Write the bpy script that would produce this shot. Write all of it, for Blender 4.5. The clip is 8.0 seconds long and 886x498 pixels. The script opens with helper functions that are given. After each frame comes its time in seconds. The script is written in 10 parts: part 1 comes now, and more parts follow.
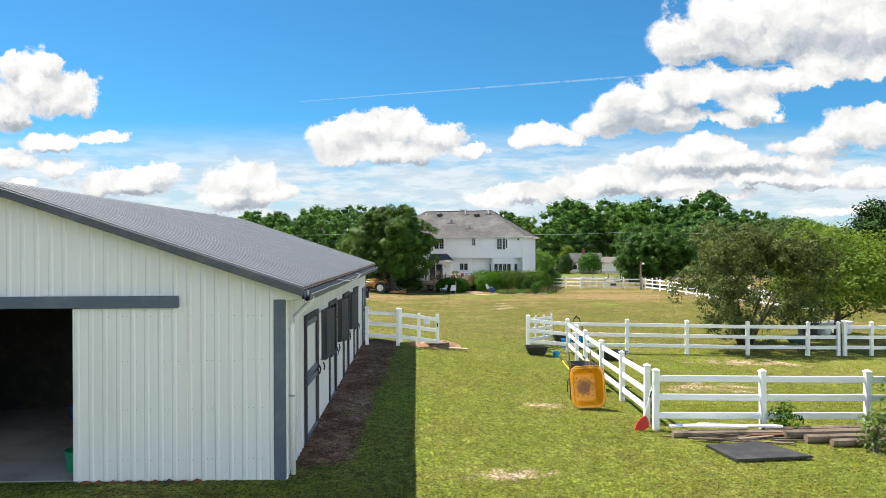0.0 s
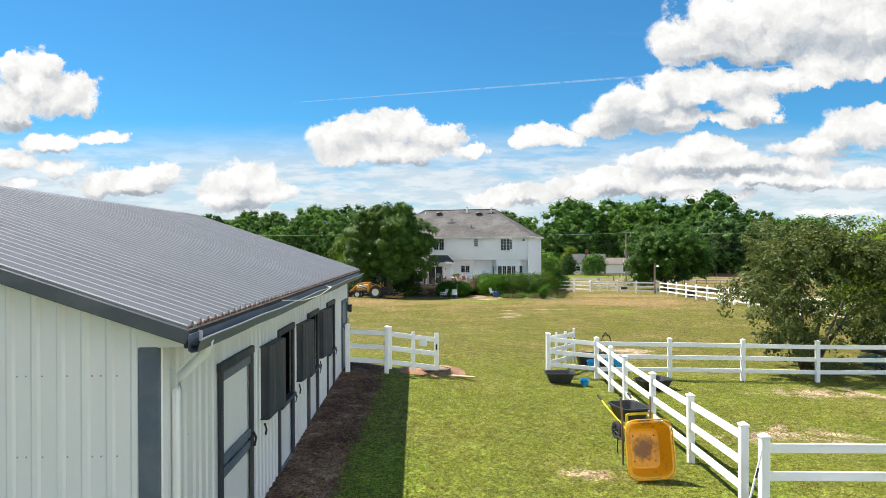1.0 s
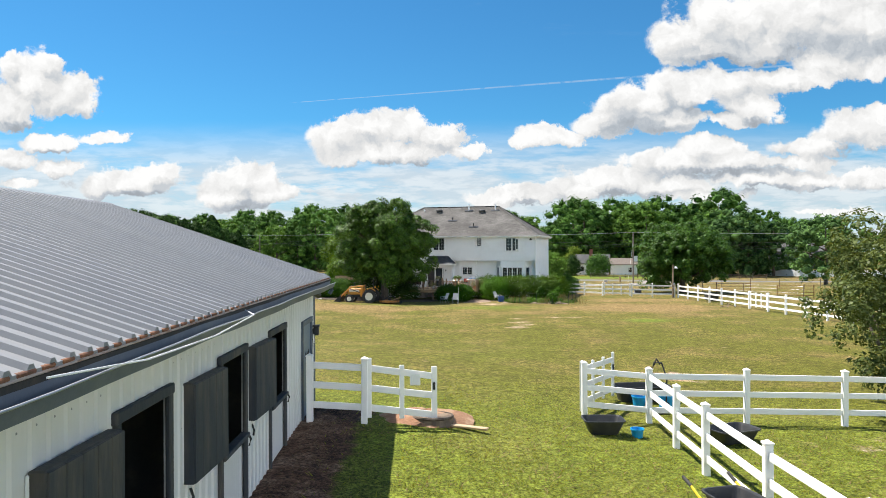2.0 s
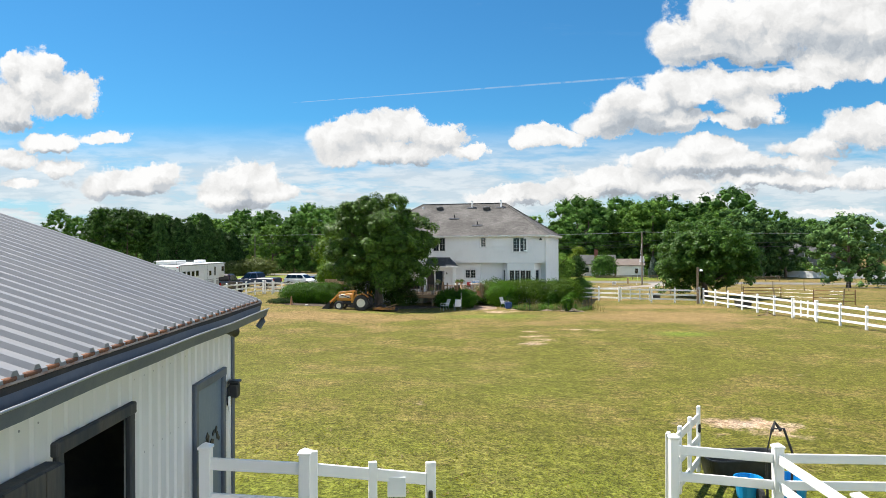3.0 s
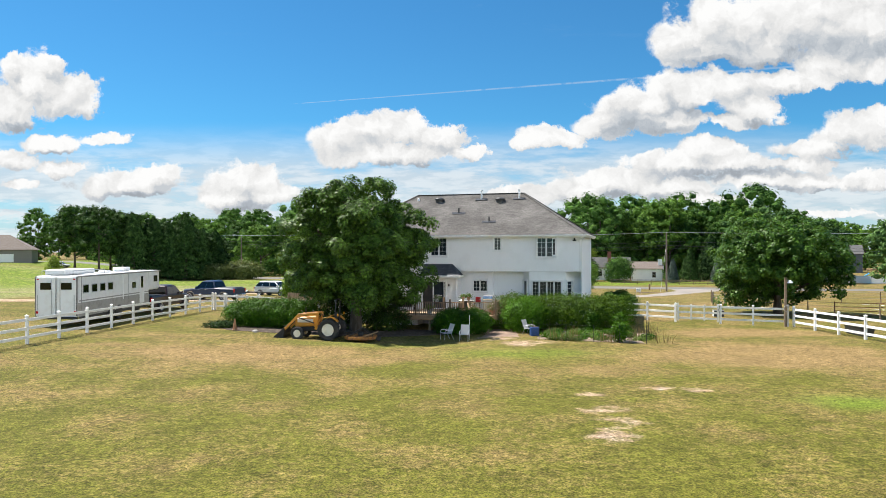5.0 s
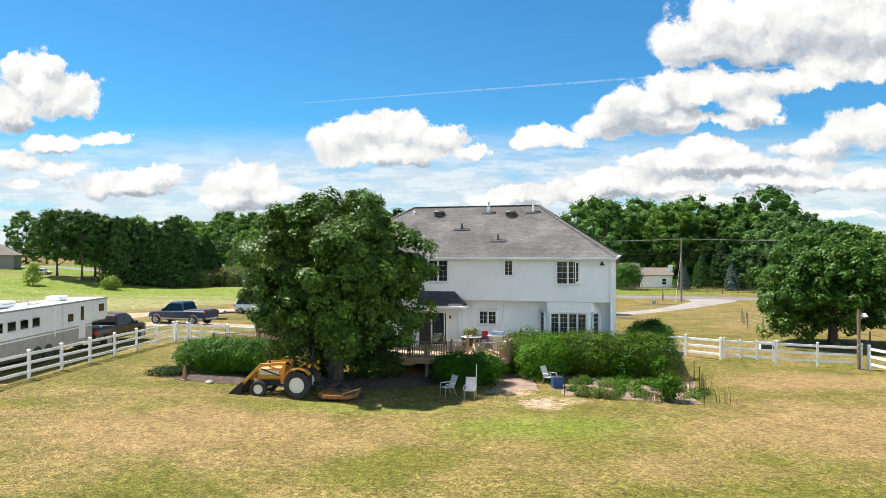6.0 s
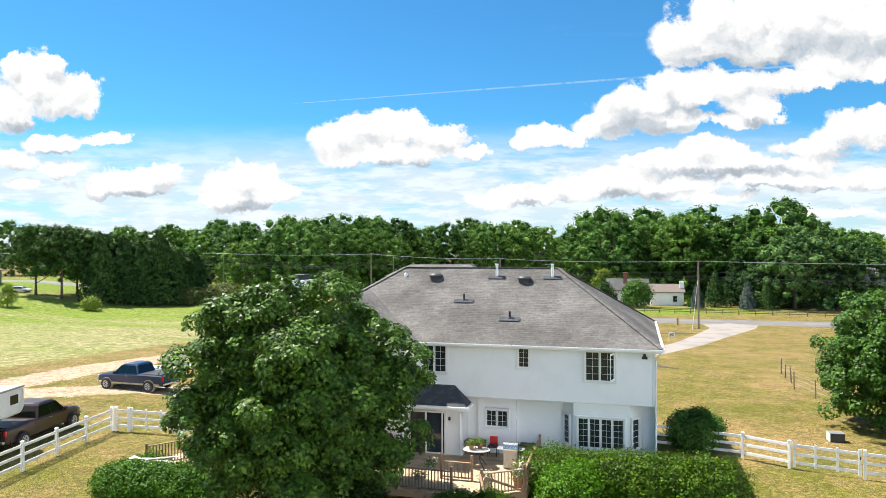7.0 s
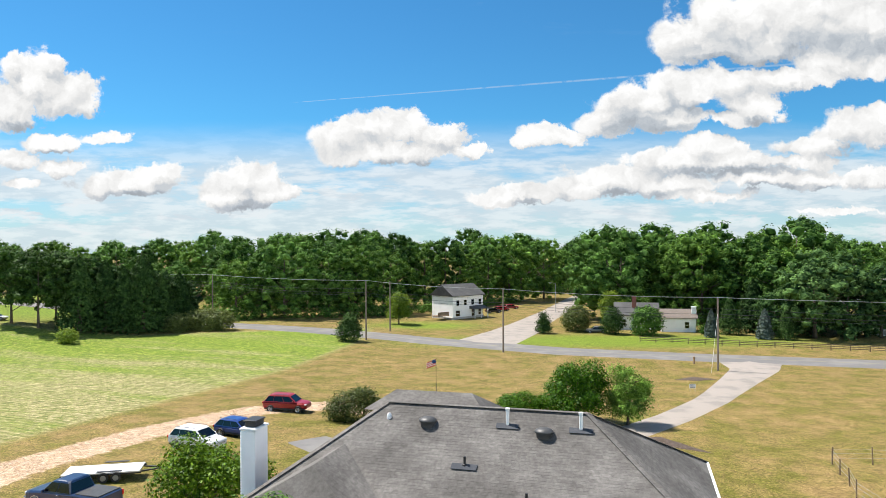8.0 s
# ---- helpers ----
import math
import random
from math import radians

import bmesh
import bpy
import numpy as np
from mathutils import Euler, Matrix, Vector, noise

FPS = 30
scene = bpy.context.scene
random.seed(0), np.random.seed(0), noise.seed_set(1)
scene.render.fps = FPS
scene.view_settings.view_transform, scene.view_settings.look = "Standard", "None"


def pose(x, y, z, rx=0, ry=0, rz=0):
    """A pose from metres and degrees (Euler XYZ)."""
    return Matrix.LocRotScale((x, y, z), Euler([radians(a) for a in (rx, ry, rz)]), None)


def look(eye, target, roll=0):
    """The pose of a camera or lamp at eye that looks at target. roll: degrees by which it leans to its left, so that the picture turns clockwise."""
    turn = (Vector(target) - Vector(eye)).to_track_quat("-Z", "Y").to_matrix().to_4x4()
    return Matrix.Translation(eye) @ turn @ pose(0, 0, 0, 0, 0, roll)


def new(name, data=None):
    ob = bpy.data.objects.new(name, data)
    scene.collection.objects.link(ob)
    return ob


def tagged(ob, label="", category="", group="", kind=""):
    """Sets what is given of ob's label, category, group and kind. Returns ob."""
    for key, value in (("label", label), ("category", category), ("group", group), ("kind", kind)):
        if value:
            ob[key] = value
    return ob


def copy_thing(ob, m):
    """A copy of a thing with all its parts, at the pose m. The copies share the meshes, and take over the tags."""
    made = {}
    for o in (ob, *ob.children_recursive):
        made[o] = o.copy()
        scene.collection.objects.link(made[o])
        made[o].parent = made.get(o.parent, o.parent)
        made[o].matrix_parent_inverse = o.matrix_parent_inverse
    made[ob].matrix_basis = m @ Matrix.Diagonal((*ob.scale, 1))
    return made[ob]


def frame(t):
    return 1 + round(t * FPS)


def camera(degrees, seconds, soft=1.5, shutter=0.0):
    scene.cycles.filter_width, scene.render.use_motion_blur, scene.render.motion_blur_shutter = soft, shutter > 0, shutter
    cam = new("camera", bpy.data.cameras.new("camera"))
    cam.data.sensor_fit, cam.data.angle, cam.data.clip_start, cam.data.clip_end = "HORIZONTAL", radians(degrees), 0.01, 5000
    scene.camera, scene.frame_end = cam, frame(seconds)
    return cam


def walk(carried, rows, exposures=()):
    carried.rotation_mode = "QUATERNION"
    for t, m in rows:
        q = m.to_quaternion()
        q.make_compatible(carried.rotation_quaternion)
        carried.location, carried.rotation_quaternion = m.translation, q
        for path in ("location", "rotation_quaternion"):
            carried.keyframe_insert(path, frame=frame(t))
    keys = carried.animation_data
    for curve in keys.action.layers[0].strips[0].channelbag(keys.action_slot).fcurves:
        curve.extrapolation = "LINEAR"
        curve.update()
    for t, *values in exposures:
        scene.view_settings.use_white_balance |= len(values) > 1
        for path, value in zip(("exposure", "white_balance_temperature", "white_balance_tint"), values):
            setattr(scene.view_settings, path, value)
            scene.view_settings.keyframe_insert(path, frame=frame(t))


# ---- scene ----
cam = camera(65.5, 8.0, soft=0.6)
# t, x, y, z, pitch, roll, yaw
PATH = [
    (0.0, 0.0, 0.0, 4.28, -0.149, 0.24, 0.012),
    (0.5, -0.007, 2.473, 4.295, -0.137, 0.24, 0.012),
    (1.0, -0.014, 5.162, 4.328, -0.103, 0.22, 0.012),
    (1.5, -0.007, 7.999, 4.328, -0.103, 0.22, 0.023),
    (3.0, -0.055, 17.274, 4.378, -0.091, 0.2, 0.058),
    (3.5, -0.09, 21.023, 4.423, -0.068, 0.19, 0.069),
    (4.0, -0.103, 24.957, 4.439, -0.022, 0.2, 0.081),
    (4.5, -0.096, 28.895, 4.428, 0.001, 0.17, 0.092),
    (6.0, -0.096, 40.842, 5.994, -0.01, 0.18, 0.127),
    (6.5, -0.034, 44.968, 7.608, -0.033, 0.2, 0.138),
    (7.0, 0.034, 49.286, 9.841, -0.033, 0.21, 0.15),
    (7.5, 0.076, 53.549, 12.593, -0.091, 0.28, 0.15),
    (8.0, 0.296, 57.854, 15.509, -0.137, 0.28, 0.173),
]
walk(cam, [(t, pose(x, y, z, 90 + p, r, w)) for t, x, y, z, p, r, w in PATH],
     exposures=[(0.0, 1.00), (1.5, 0.93), (3.0, 0.90), (4.5, 0.88), (6.2, 1.06), (7.0, 1.19), (7.6, 1.06), (8.0, 0.93)])


# ---------------- sky, clouds and sun ----------------
SUN = Vector((-0.53, 0.31, 1.0)).normalized()
sun_data = bpy.data.lights.new("sun", "SUN")
sun_data.energy, sun_data.angle, sun_data.color = 5.0, radians(0.55), (1.0, 0.945, 0.865)
sun = new("sun", sun_data)
sun.matrix_basis = look(SUN * 100, (0, 0, 0))

world = bpy.data.worlds.new("sky")
scene.world = world
world.use_nodes = True
SKY_STRENGTH = 0.0415


class Nodes:
    """Short hand for building a node tree."""

    def __init__(self, tree):
        self.t = tree

    def add(self, kind, operation=None, use_clamp=False):
        n = self.t.nodes.new(kind)
        if operation:
            n.operation = operation
        if use_clamp:
            n.use_clamp = True
        return n

    def put(self, socket, value):
        if isinstance(value, bpy.types.NodeSocket):
            self.t.links.new(value, socket)
        elif value is not None:
            socket.default_value = value

    def math(self, op, a, b=None, c=None, clamp=False):
        n = self.add("ShaderNodeMath", operation=op, use_clamp=clamp)
        for i, v in enumerate((a, b, c)):
            self.put(n.inputs[i], v)
        return n.outputs[0]

    def vec(self, op, a, b=None, scale=None):
        n = self.add("ShaderNodeVectorMath", operation=op)
        self.put(n.inputs[0], a)
        if b is not None:
            self.put(n.inputs[1], b)
        if scale is not None:
            self.put(n.inputs["Scale"], scale)
        return n.outputs["Value"] if op in ("LENGTH", "DOT_PRODUCT", "DISTANCE") else n.outputs["Vector"]

    def noise(self, vector, scale, detail=4, rough=0.55, color=False):
        n = self.add("ShaderNodeTexNoise")
        self.put(n.inputs["Vector"], vector)
        n.inputs["Scale"].default_value, n.inputs["Detail"].default_value, n.inputs["Roughness"].default_value = scale, detail, rough
        return n.outputs["Color" if color else "Fac"]

    def ramp(self, fac, stops, mode="LINEAR"):
        n = self.add("ShaderNodeValToRGB")
        n.color_ramp.interpolation = mode
        els = n.color_ramp.elements
        while len(els) < len(stops):
            els.new(0.5)
        for e, (p, c) in zip(els, stops):
            e.position, e.color = p, (*c, 1) if isinstance(c, tuple) else (c, c, c, 1)
        self.put(n.inputs[0], fac)
        return n.outputs[0]

    def step(self, x, lo, hi, to_lo=0.0, to_hi=1.0):
        n = self.add("ShaderNodeMapRange")
        n.interpolation_type = "SMOOTHSTEP"
        self.put(n.inputs[0], x)
        for i, v in enumerate((lo, hi, to_lo, to_hi)):
            self.put(n.inputs[i + 1], v)
        return n.outputs[0]

    def mix(self, fac, a, b, mode="MIX"):
        n = self.add("ShaderNodeMix")
        n.data_type, n.blend_type = "RGBA", mode
        self.put(n.inputs[0], fac)
        self.put(n.inputs[6], (*a, 1) if isinstance(a, tuple) and len(a) == 3 else a)
        self.put(n.inputs[7], (*b, 1) if isinstance(b, tuple) and len(b) == 3 else b)
        return n.outputs[2]


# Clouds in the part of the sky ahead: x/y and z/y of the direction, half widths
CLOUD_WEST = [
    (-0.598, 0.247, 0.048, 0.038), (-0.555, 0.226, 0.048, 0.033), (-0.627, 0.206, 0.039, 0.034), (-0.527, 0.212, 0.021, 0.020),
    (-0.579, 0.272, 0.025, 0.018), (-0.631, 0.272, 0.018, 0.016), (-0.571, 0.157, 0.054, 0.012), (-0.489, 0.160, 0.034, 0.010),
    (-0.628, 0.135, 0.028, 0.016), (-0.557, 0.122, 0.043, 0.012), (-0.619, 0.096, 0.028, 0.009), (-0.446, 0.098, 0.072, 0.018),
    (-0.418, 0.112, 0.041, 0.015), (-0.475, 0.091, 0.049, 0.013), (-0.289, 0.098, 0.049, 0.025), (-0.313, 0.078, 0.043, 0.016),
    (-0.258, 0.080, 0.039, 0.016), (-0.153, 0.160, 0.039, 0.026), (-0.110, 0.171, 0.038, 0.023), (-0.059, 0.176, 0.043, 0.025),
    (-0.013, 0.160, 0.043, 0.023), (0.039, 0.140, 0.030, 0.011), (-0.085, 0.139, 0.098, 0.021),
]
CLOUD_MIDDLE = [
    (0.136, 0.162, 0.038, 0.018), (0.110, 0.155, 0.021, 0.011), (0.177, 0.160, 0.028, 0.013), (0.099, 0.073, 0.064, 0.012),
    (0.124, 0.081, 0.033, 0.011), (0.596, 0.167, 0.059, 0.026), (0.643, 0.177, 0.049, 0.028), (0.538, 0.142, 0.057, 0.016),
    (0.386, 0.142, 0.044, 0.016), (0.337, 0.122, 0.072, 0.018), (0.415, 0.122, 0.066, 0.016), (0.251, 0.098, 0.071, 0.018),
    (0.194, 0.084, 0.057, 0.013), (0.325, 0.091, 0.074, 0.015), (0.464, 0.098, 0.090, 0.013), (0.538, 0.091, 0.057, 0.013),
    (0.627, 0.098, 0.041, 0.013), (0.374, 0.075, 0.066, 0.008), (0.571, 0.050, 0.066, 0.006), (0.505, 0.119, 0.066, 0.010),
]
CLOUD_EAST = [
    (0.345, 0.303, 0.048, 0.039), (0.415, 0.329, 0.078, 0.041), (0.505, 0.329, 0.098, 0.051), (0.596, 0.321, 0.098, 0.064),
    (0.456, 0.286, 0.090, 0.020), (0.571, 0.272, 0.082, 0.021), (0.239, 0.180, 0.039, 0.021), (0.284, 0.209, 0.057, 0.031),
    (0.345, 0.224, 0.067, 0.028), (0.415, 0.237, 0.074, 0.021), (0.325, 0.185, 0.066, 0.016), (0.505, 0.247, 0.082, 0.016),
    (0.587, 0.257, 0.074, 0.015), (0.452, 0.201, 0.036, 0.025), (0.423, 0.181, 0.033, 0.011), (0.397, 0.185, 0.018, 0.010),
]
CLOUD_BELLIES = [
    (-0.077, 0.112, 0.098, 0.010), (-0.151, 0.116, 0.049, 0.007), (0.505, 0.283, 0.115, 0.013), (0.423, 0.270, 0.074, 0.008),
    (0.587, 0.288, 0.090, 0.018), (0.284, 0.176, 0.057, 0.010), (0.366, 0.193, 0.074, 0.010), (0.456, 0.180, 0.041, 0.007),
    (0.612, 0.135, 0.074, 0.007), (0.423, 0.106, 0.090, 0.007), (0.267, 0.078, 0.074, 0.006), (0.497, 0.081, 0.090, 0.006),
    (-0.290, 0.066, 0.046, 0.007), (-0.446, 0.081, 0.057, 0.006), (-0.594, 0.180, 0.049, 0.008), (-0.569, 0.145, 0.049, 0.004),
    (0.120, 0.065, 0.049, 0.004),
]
w = Nodes(world.node_tree)
world.node_tree.nodes.clear()
ray = w.add("ShaderNodeTexCoord").outputs["Generated"]
sky = w.add("ShaderNodeTexSky")
sky.sky_type, sky.sun_disc = "NISHITA", False
sky.sun_elevation = math.asin(SUN.z)
sky.sun_rotation = math.atan2(SUN.x, SUN.y)
sky.air_density, sky.dust_density, sky.ozone_density, sky.altitude = 1.0, 0.15, 4.0, 20
parts = w.add("ShaderNodeSeparateXYZ")
w.put(parts.inputs[0], ray)
dx, dy, dz = parts.outputs
ahead = w.math("MAXIMUM", dy, 0.02)
plane = w.add("ShaderNodeCombineXYZ")
w.put(plane.inputs[0], w.math("DIVIDE", dx, ahead))
w.put(plane.inputs[1], w.math("DIVIDE", dz, ahead))
flat = plane.outputs[0]
billow = w.vec("SUBTRACT", w.noise(flat, 9, 5, 0.6, color=True), (0.5, 0.5, 0.5))
puffs = w.vec("SUBTRACT", w.noise(flat, 30, 7, 0.66, color=True), (0.5, 0.5, 0.5))
bent = w.vec("ADD", w.vec("ADD", flat, w.vec("MULTIPLY", billow, (0.060, 0.036, 0))), w.vec("MULTIPLY", puffs, (0.040, 0.036, 0)))


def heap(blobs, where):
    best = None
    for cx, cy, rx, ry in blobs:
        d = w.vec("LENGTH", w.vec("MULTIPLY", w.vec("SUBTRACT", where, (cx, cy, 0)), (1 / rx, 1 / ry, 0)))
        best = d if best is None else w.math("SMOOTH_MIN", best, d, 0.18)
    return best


cells = w.add("ShaderNodeTexVoronoi")
cells.feature = "SMOOTH_F1"
cells.inputs["Scale"].default_value, cells.inputs["Smoothness"].default_value = 26, 0.6
w.put(cells.inputs["Vector"], w.vec("ADD", flat, w.vec("MULTIPLY", puffs, (0.03, 0.03, 0))))
knobs = w.math("MULTIPLY", w.math("SUBTRACT", cells.outputs["Distance"], 0.42), 0.75)
ragged = w.math("MULTIPLY", w.math("SUBTRACT", w.noise(flat, 60, 7, 0.72), 0.5), 0.85)
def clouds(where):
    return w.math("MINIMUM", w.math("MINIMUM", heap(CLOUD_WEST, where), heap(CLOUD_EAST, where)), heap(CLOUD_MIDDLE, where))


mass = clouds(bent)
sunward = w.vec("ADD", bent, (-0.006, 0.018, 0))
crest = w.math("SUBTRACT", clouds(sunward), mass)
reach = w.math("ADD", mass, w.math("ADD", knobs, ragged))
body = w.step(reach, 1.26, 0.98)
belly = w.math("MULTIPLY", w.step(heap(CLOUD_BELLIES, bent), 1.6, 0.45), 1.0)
# the rest of the sky, behind and overhead
rest = w.step(w.noise(ray, 3.2, 7, 0.55), 0.50, 0.64)
in_front = w.math("MULTIPLY", w.step(dy, 0.55, 0.75), w.step(w.math("DIVIDE", dz, ahead), 0.46, 0.40))
cover = w.math("ADD", w.math("MULTIPLY", body, in_front), w.math("MULTIPLY", rest, w.math("SUBTRACT", 1.0, in_front)))
# thin veil low over the horizon and streaks of high cloud
level = w.math("DIVIDE", dz, ahead)
streak_at = w.vec("MULTIPLY", flat, (1.0, 4.5, 1))
wisp = w.noise(streak_at, 4.0, 6, 0.62)
veil = w.math("MULTIPLY", w.step(wisp, 0.26, 0.52), w.step(level, 0.19, 0.10))
low = w.math("MULTIPLY", w.step(level, 0.17, 0.02), 0.72)
high = w.math("MULTIPLY", w.math("MULTIPLY", w.step(wisp, 0.60, 0.80), w.step(level, 0.28, 0.36)), 0.18)
veil = w.math("MAXIMUM", w.math("MULTIPLY", w.math("MAXIMUM", veil, low), 0.88), high)
layers = w.step(w.noise(w.vec("ADD", w.vec("MULTIPLY", flat, (1.0, 4.0, 1)), w.vec("MULTIPLY", billow, (0.05, 0.08, 0))), 8.0, 7, 0.6), 0.45, 0.60)
layers = w.math("MULTIPLY", layers, w.math("MULTIPLY", w.step(level, 0.13, 0.085), 0.95))
veil = w.math("MAXIMUM", veil, layers)
# the trail of an aircraft
sep = w.add("ShaderNodeSeparateXYZ")
w.put(sep.inputs[0], flat)
line = w.math("ABSOLUTE", w.math("SUBTRACT", sep.outputs[1], w.math("MULTIPLY_ADD", sep.outputs[0], 0.0712, 0.2270)))
thick = w.math("MULTIPLY_ADD", w.step(sep.outputs[0], -0.22, 0.28), 0.0013, 0.0008)
trail = w.math("MULTIPLY", w.math("MULTIPLY", w.step(w.math("DIVIDE", line, thick), 1.0, 0.3), w.step(sep.outputs[0], -0.225, -0.20)), w.math("MULTIPLY", w.step(sep.outputs[0], 0.80, 0.70), 0.27))
trail = w.math("MULTIPLY", trail, w.math("MULTIPLY", in_front, w.step(w.noise(flat, 60, 3), 0.30, 0.50)))
veil = w.math("MAXIMUM", veil, trail)
def relief(where):
    n1 = w.add("ShaderNodeTexVoronoi")
    n1.feature = "SMOOTH_F1"
    n1.inputs["Scale"].default_value, n1.inputs["Smoothness"].default_value = 22, 0.8
    w.put(n1.inputs["Vector"], where)
    return w.math("ADD", w.noise(where, 15, 8, 0.66), w.math("MULTIPLY", n1.outputs["Distance"], -0.34))


facing = w.math("SUBTRACT", relief(bent), relief(w.vec("ADD", bent, (-0.010, 0.014, 0))))
lit = w.math("ADD", w.math("MULTIPLY_ADD", facing, 0.62, 0.640), w.math("MULTIPLY", w.math("MINIMUM", crest, 0.5), 0.17))
lit = w.math("SUBTRACT", w.math("MINIMUM", w.math("MAXIMUM", lit, 0.50), 0.755), w.math("MULTIPLY", belly, 0.16))
fluff = w.mix(w.step(lit, 0.64, 0.40), (1.0, 0.998, 0.99), (0.83, 0.91, 1.0))
cloud_light = w.vec("SCALE", fluff, scale=lit)
blue = w.vec("MULTIPLY", w.vec("SCALE", sky.outputs[0], scale=SKY_STRENGTH), (0.765, 1.92, 2.40))
seen = w.mix(veil, blue, w.mix(w.step(w.noise(streak_at, 16, 5, 0.6), 0.42, 0.60), (0.50, 0.555, 0.60), (0.62, 0.65, 0.67)))
# unseen clouds behind the camera boosted as added fill light, overhead ones dimmed
behind_fill = w.step(w.vec("DOT_PRODUCT", ray, (0.40, -0.80, -0.30)), 0.0, 0.72, 0.42, 4.7)
behind_fill = w.math("SUBTRACT", behind_fill, w.math("MULTIPLY", in_front, w.math("SUBTRACT", behind_fill, 1.0)))
cloud_light = w.vec("SCALE", cloud_light, scale=behind_fill)
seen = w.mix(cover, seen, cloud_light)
back = w.add("ShaderNodeBackground")
w.put(back.inputs[0], seen)
back.inputs[1].default_value = 0.705
w.put(w.add("ShaderNodeOutputWorld").inputs[0], back.outputs[0])


# ---------------- materials ----------------
def material(name, color, rough=0.6, metal=0.0, spots=None, spot_scale=3.0, spot_range=(0.45, 0.65), grain=0.08, grain_scale=40.0,
             bump=0.15, bump_scale=60.0, bump_depth=0.01, random=0.0, coord="Object", spec=0.5, stretch=(1, 1, 1), coat=0.0):
    """A surface with fine grain, patches of a second colour, and relief."""
    m = bpy.data.materials.new(name)
    m.use_nodes = True
    n = Nodes(m.node_tree)
    bsdf = m.node_tree.nodes["Principled BSDF"]
    at = n.add("ShaderNodeNewGeometry").outputs["Position"] if coord == "World" else n.add("ShaderNodeTexCoord").outputs[coord]
    at = n.vec("MULTIPLY", at, stretch)
    col = n.mix(n.step(n.noise(at, spot_scale, 5, 0.6), *spot_range), color, spots) if spots else None
    fine = n.math("MULTIPLY_ADD", n.math("SUBTRACT", n.noise(at, grain_scale, 4, 0.6), 0.5), 2 * grain, 1.0)
    if random:
        r = n.add("ShaderNodeObjectInfo").outputs["Random"]
        fine = n.math("MULTIPLY", fine, n.math("MULTIPLY_ADD", n.math("SUBTRACT", r, 0.5), 2 * random, 1.0))
    base = n.add("ShaderNodeVectorMath", operation="SCALE")
    if col is None:
        base.inputs[0].default_value = color
    else:
        n.put(base.inputs[0], col)
    n.put(base.inputs["Scale"], fine)
    n.put(bsdf.inputs["Base Color"], base.outputs[0])
    n.put(bsdf.inputs["Roughness"], n.math("MULTIPLY_ADD", n.math("SUBTRACT", n.noise(at, grain_scale * 0.4, 3), 0.5), 0.2, rough, clamp=True))
    bsdf.inputs["Metallic"].default_value = metal
    bsdf.inputs["Specular IOR Level"].default_value = spec
    bsdf.inputs["Coat Weight"].default_value = coat
    if bump:
        b = n.add("ShaderNodeBump")
        b.inputs["Strength"].default_value, b.inputs["Distance"].default_value = bump, bump_depth
        n.put(b.inputs["Height"], n.noise(at, bump_scale, 4, 0.6))
        n.put(bsdf.inputs["Normal"], b.outputs[0])
    return m


def leaf_material(name, light, dark, under=0.35, rough=0.5, spread=0.55, patch=0.9, sheen=0.12, bias=1.5, grain=0.0):
    """Leaves: shade varies leaf by leaf and clump by clump, and light comes through."""
    m = bpy.data.materials.new(name)
    m.use_nodes = True
    n = Nodes(m.node_tree)
    m.node_tree.nodes.remove(m.node_tree.nodes["Principled BSDF"])
    geo = n.add("ShaderNodeNewGeometry")
    obj = n.add("ShaderNodeTexCoord").outputs["Object"]
    r = n.math("ADD", n.math("MULTIPLY", geo.outputs["Random Per Island"], spread), n.math("MULTIPLY", n.noise(obj, patch, 3), 1.0 - spread))
    r = n.math("ADD", r, n.math("MULTIPLY", n.math("SUBTRACT", n.add("ShaderNodeObjectInfo").outputs["Random"], 0.5), 0.35), clamp=True)
    # grain darkens the colour by noise, imitating shaded gaps between leaf clusters
    r = n.math("MULTIPLY", r, n.step(n.noise(obj, grain, 4, 0.7), 0.34, 0.62, 0.45, 1.18), clamp=True) if grain else r
    c = n.mix(n.math("POWER", r, bias), dark, light)
    gloss = n.add("ShaderNodeBsdfPrincipled")
    if grain:
        b = n.add("ShaderNodeBump")
        b.inputs["Strength"].default_value, b.inputs["Distance"].default_value = 1.0, 0.35
        n.put(b.inputs["Height"], n.noise(obj, grain, 4, 0.7))
        n.put(gloss.inputs["Normal"], b.outputs[0])
    n.put(gloss.inputs["Base Color"], c)
    gloss.inputs["Roughness"].default_value = rough
    gloss.inputs["Specular IOR Level"].default_value = sheen
    thin = n.add("ShaderNodeBsdfTranslucent")
    n.put(thin.inputs[0], n.mix(0.5, c, (light[0] * 1.5, light[1] * 1.35, light[2] * 0.6)))
    both = n.add("ShaderNodeMixShader")
    both.inputs[0].default_value = under
    n.put(both.inputs[1], gloss.outputs[0])
    n.put(both.inputs[2], thin.outputs[0])
    out = [k for k in m.node_tree.nodes if k.type == "OUTPUT_MATERIAL"][0]
    n.put(out.inputs[0], both.outputs[0])
    return m


def glass_material(name, tint=(0.02, 0.025, 0.03), rough=0.05):
    return material(name, tint, rough, spots=tuple(c * 1.8 for c in tint), spot_scale=0.8, grain=0.0, bump=0.03, bump_scale=1.5, bump_depth=0.02, spec=0.55)


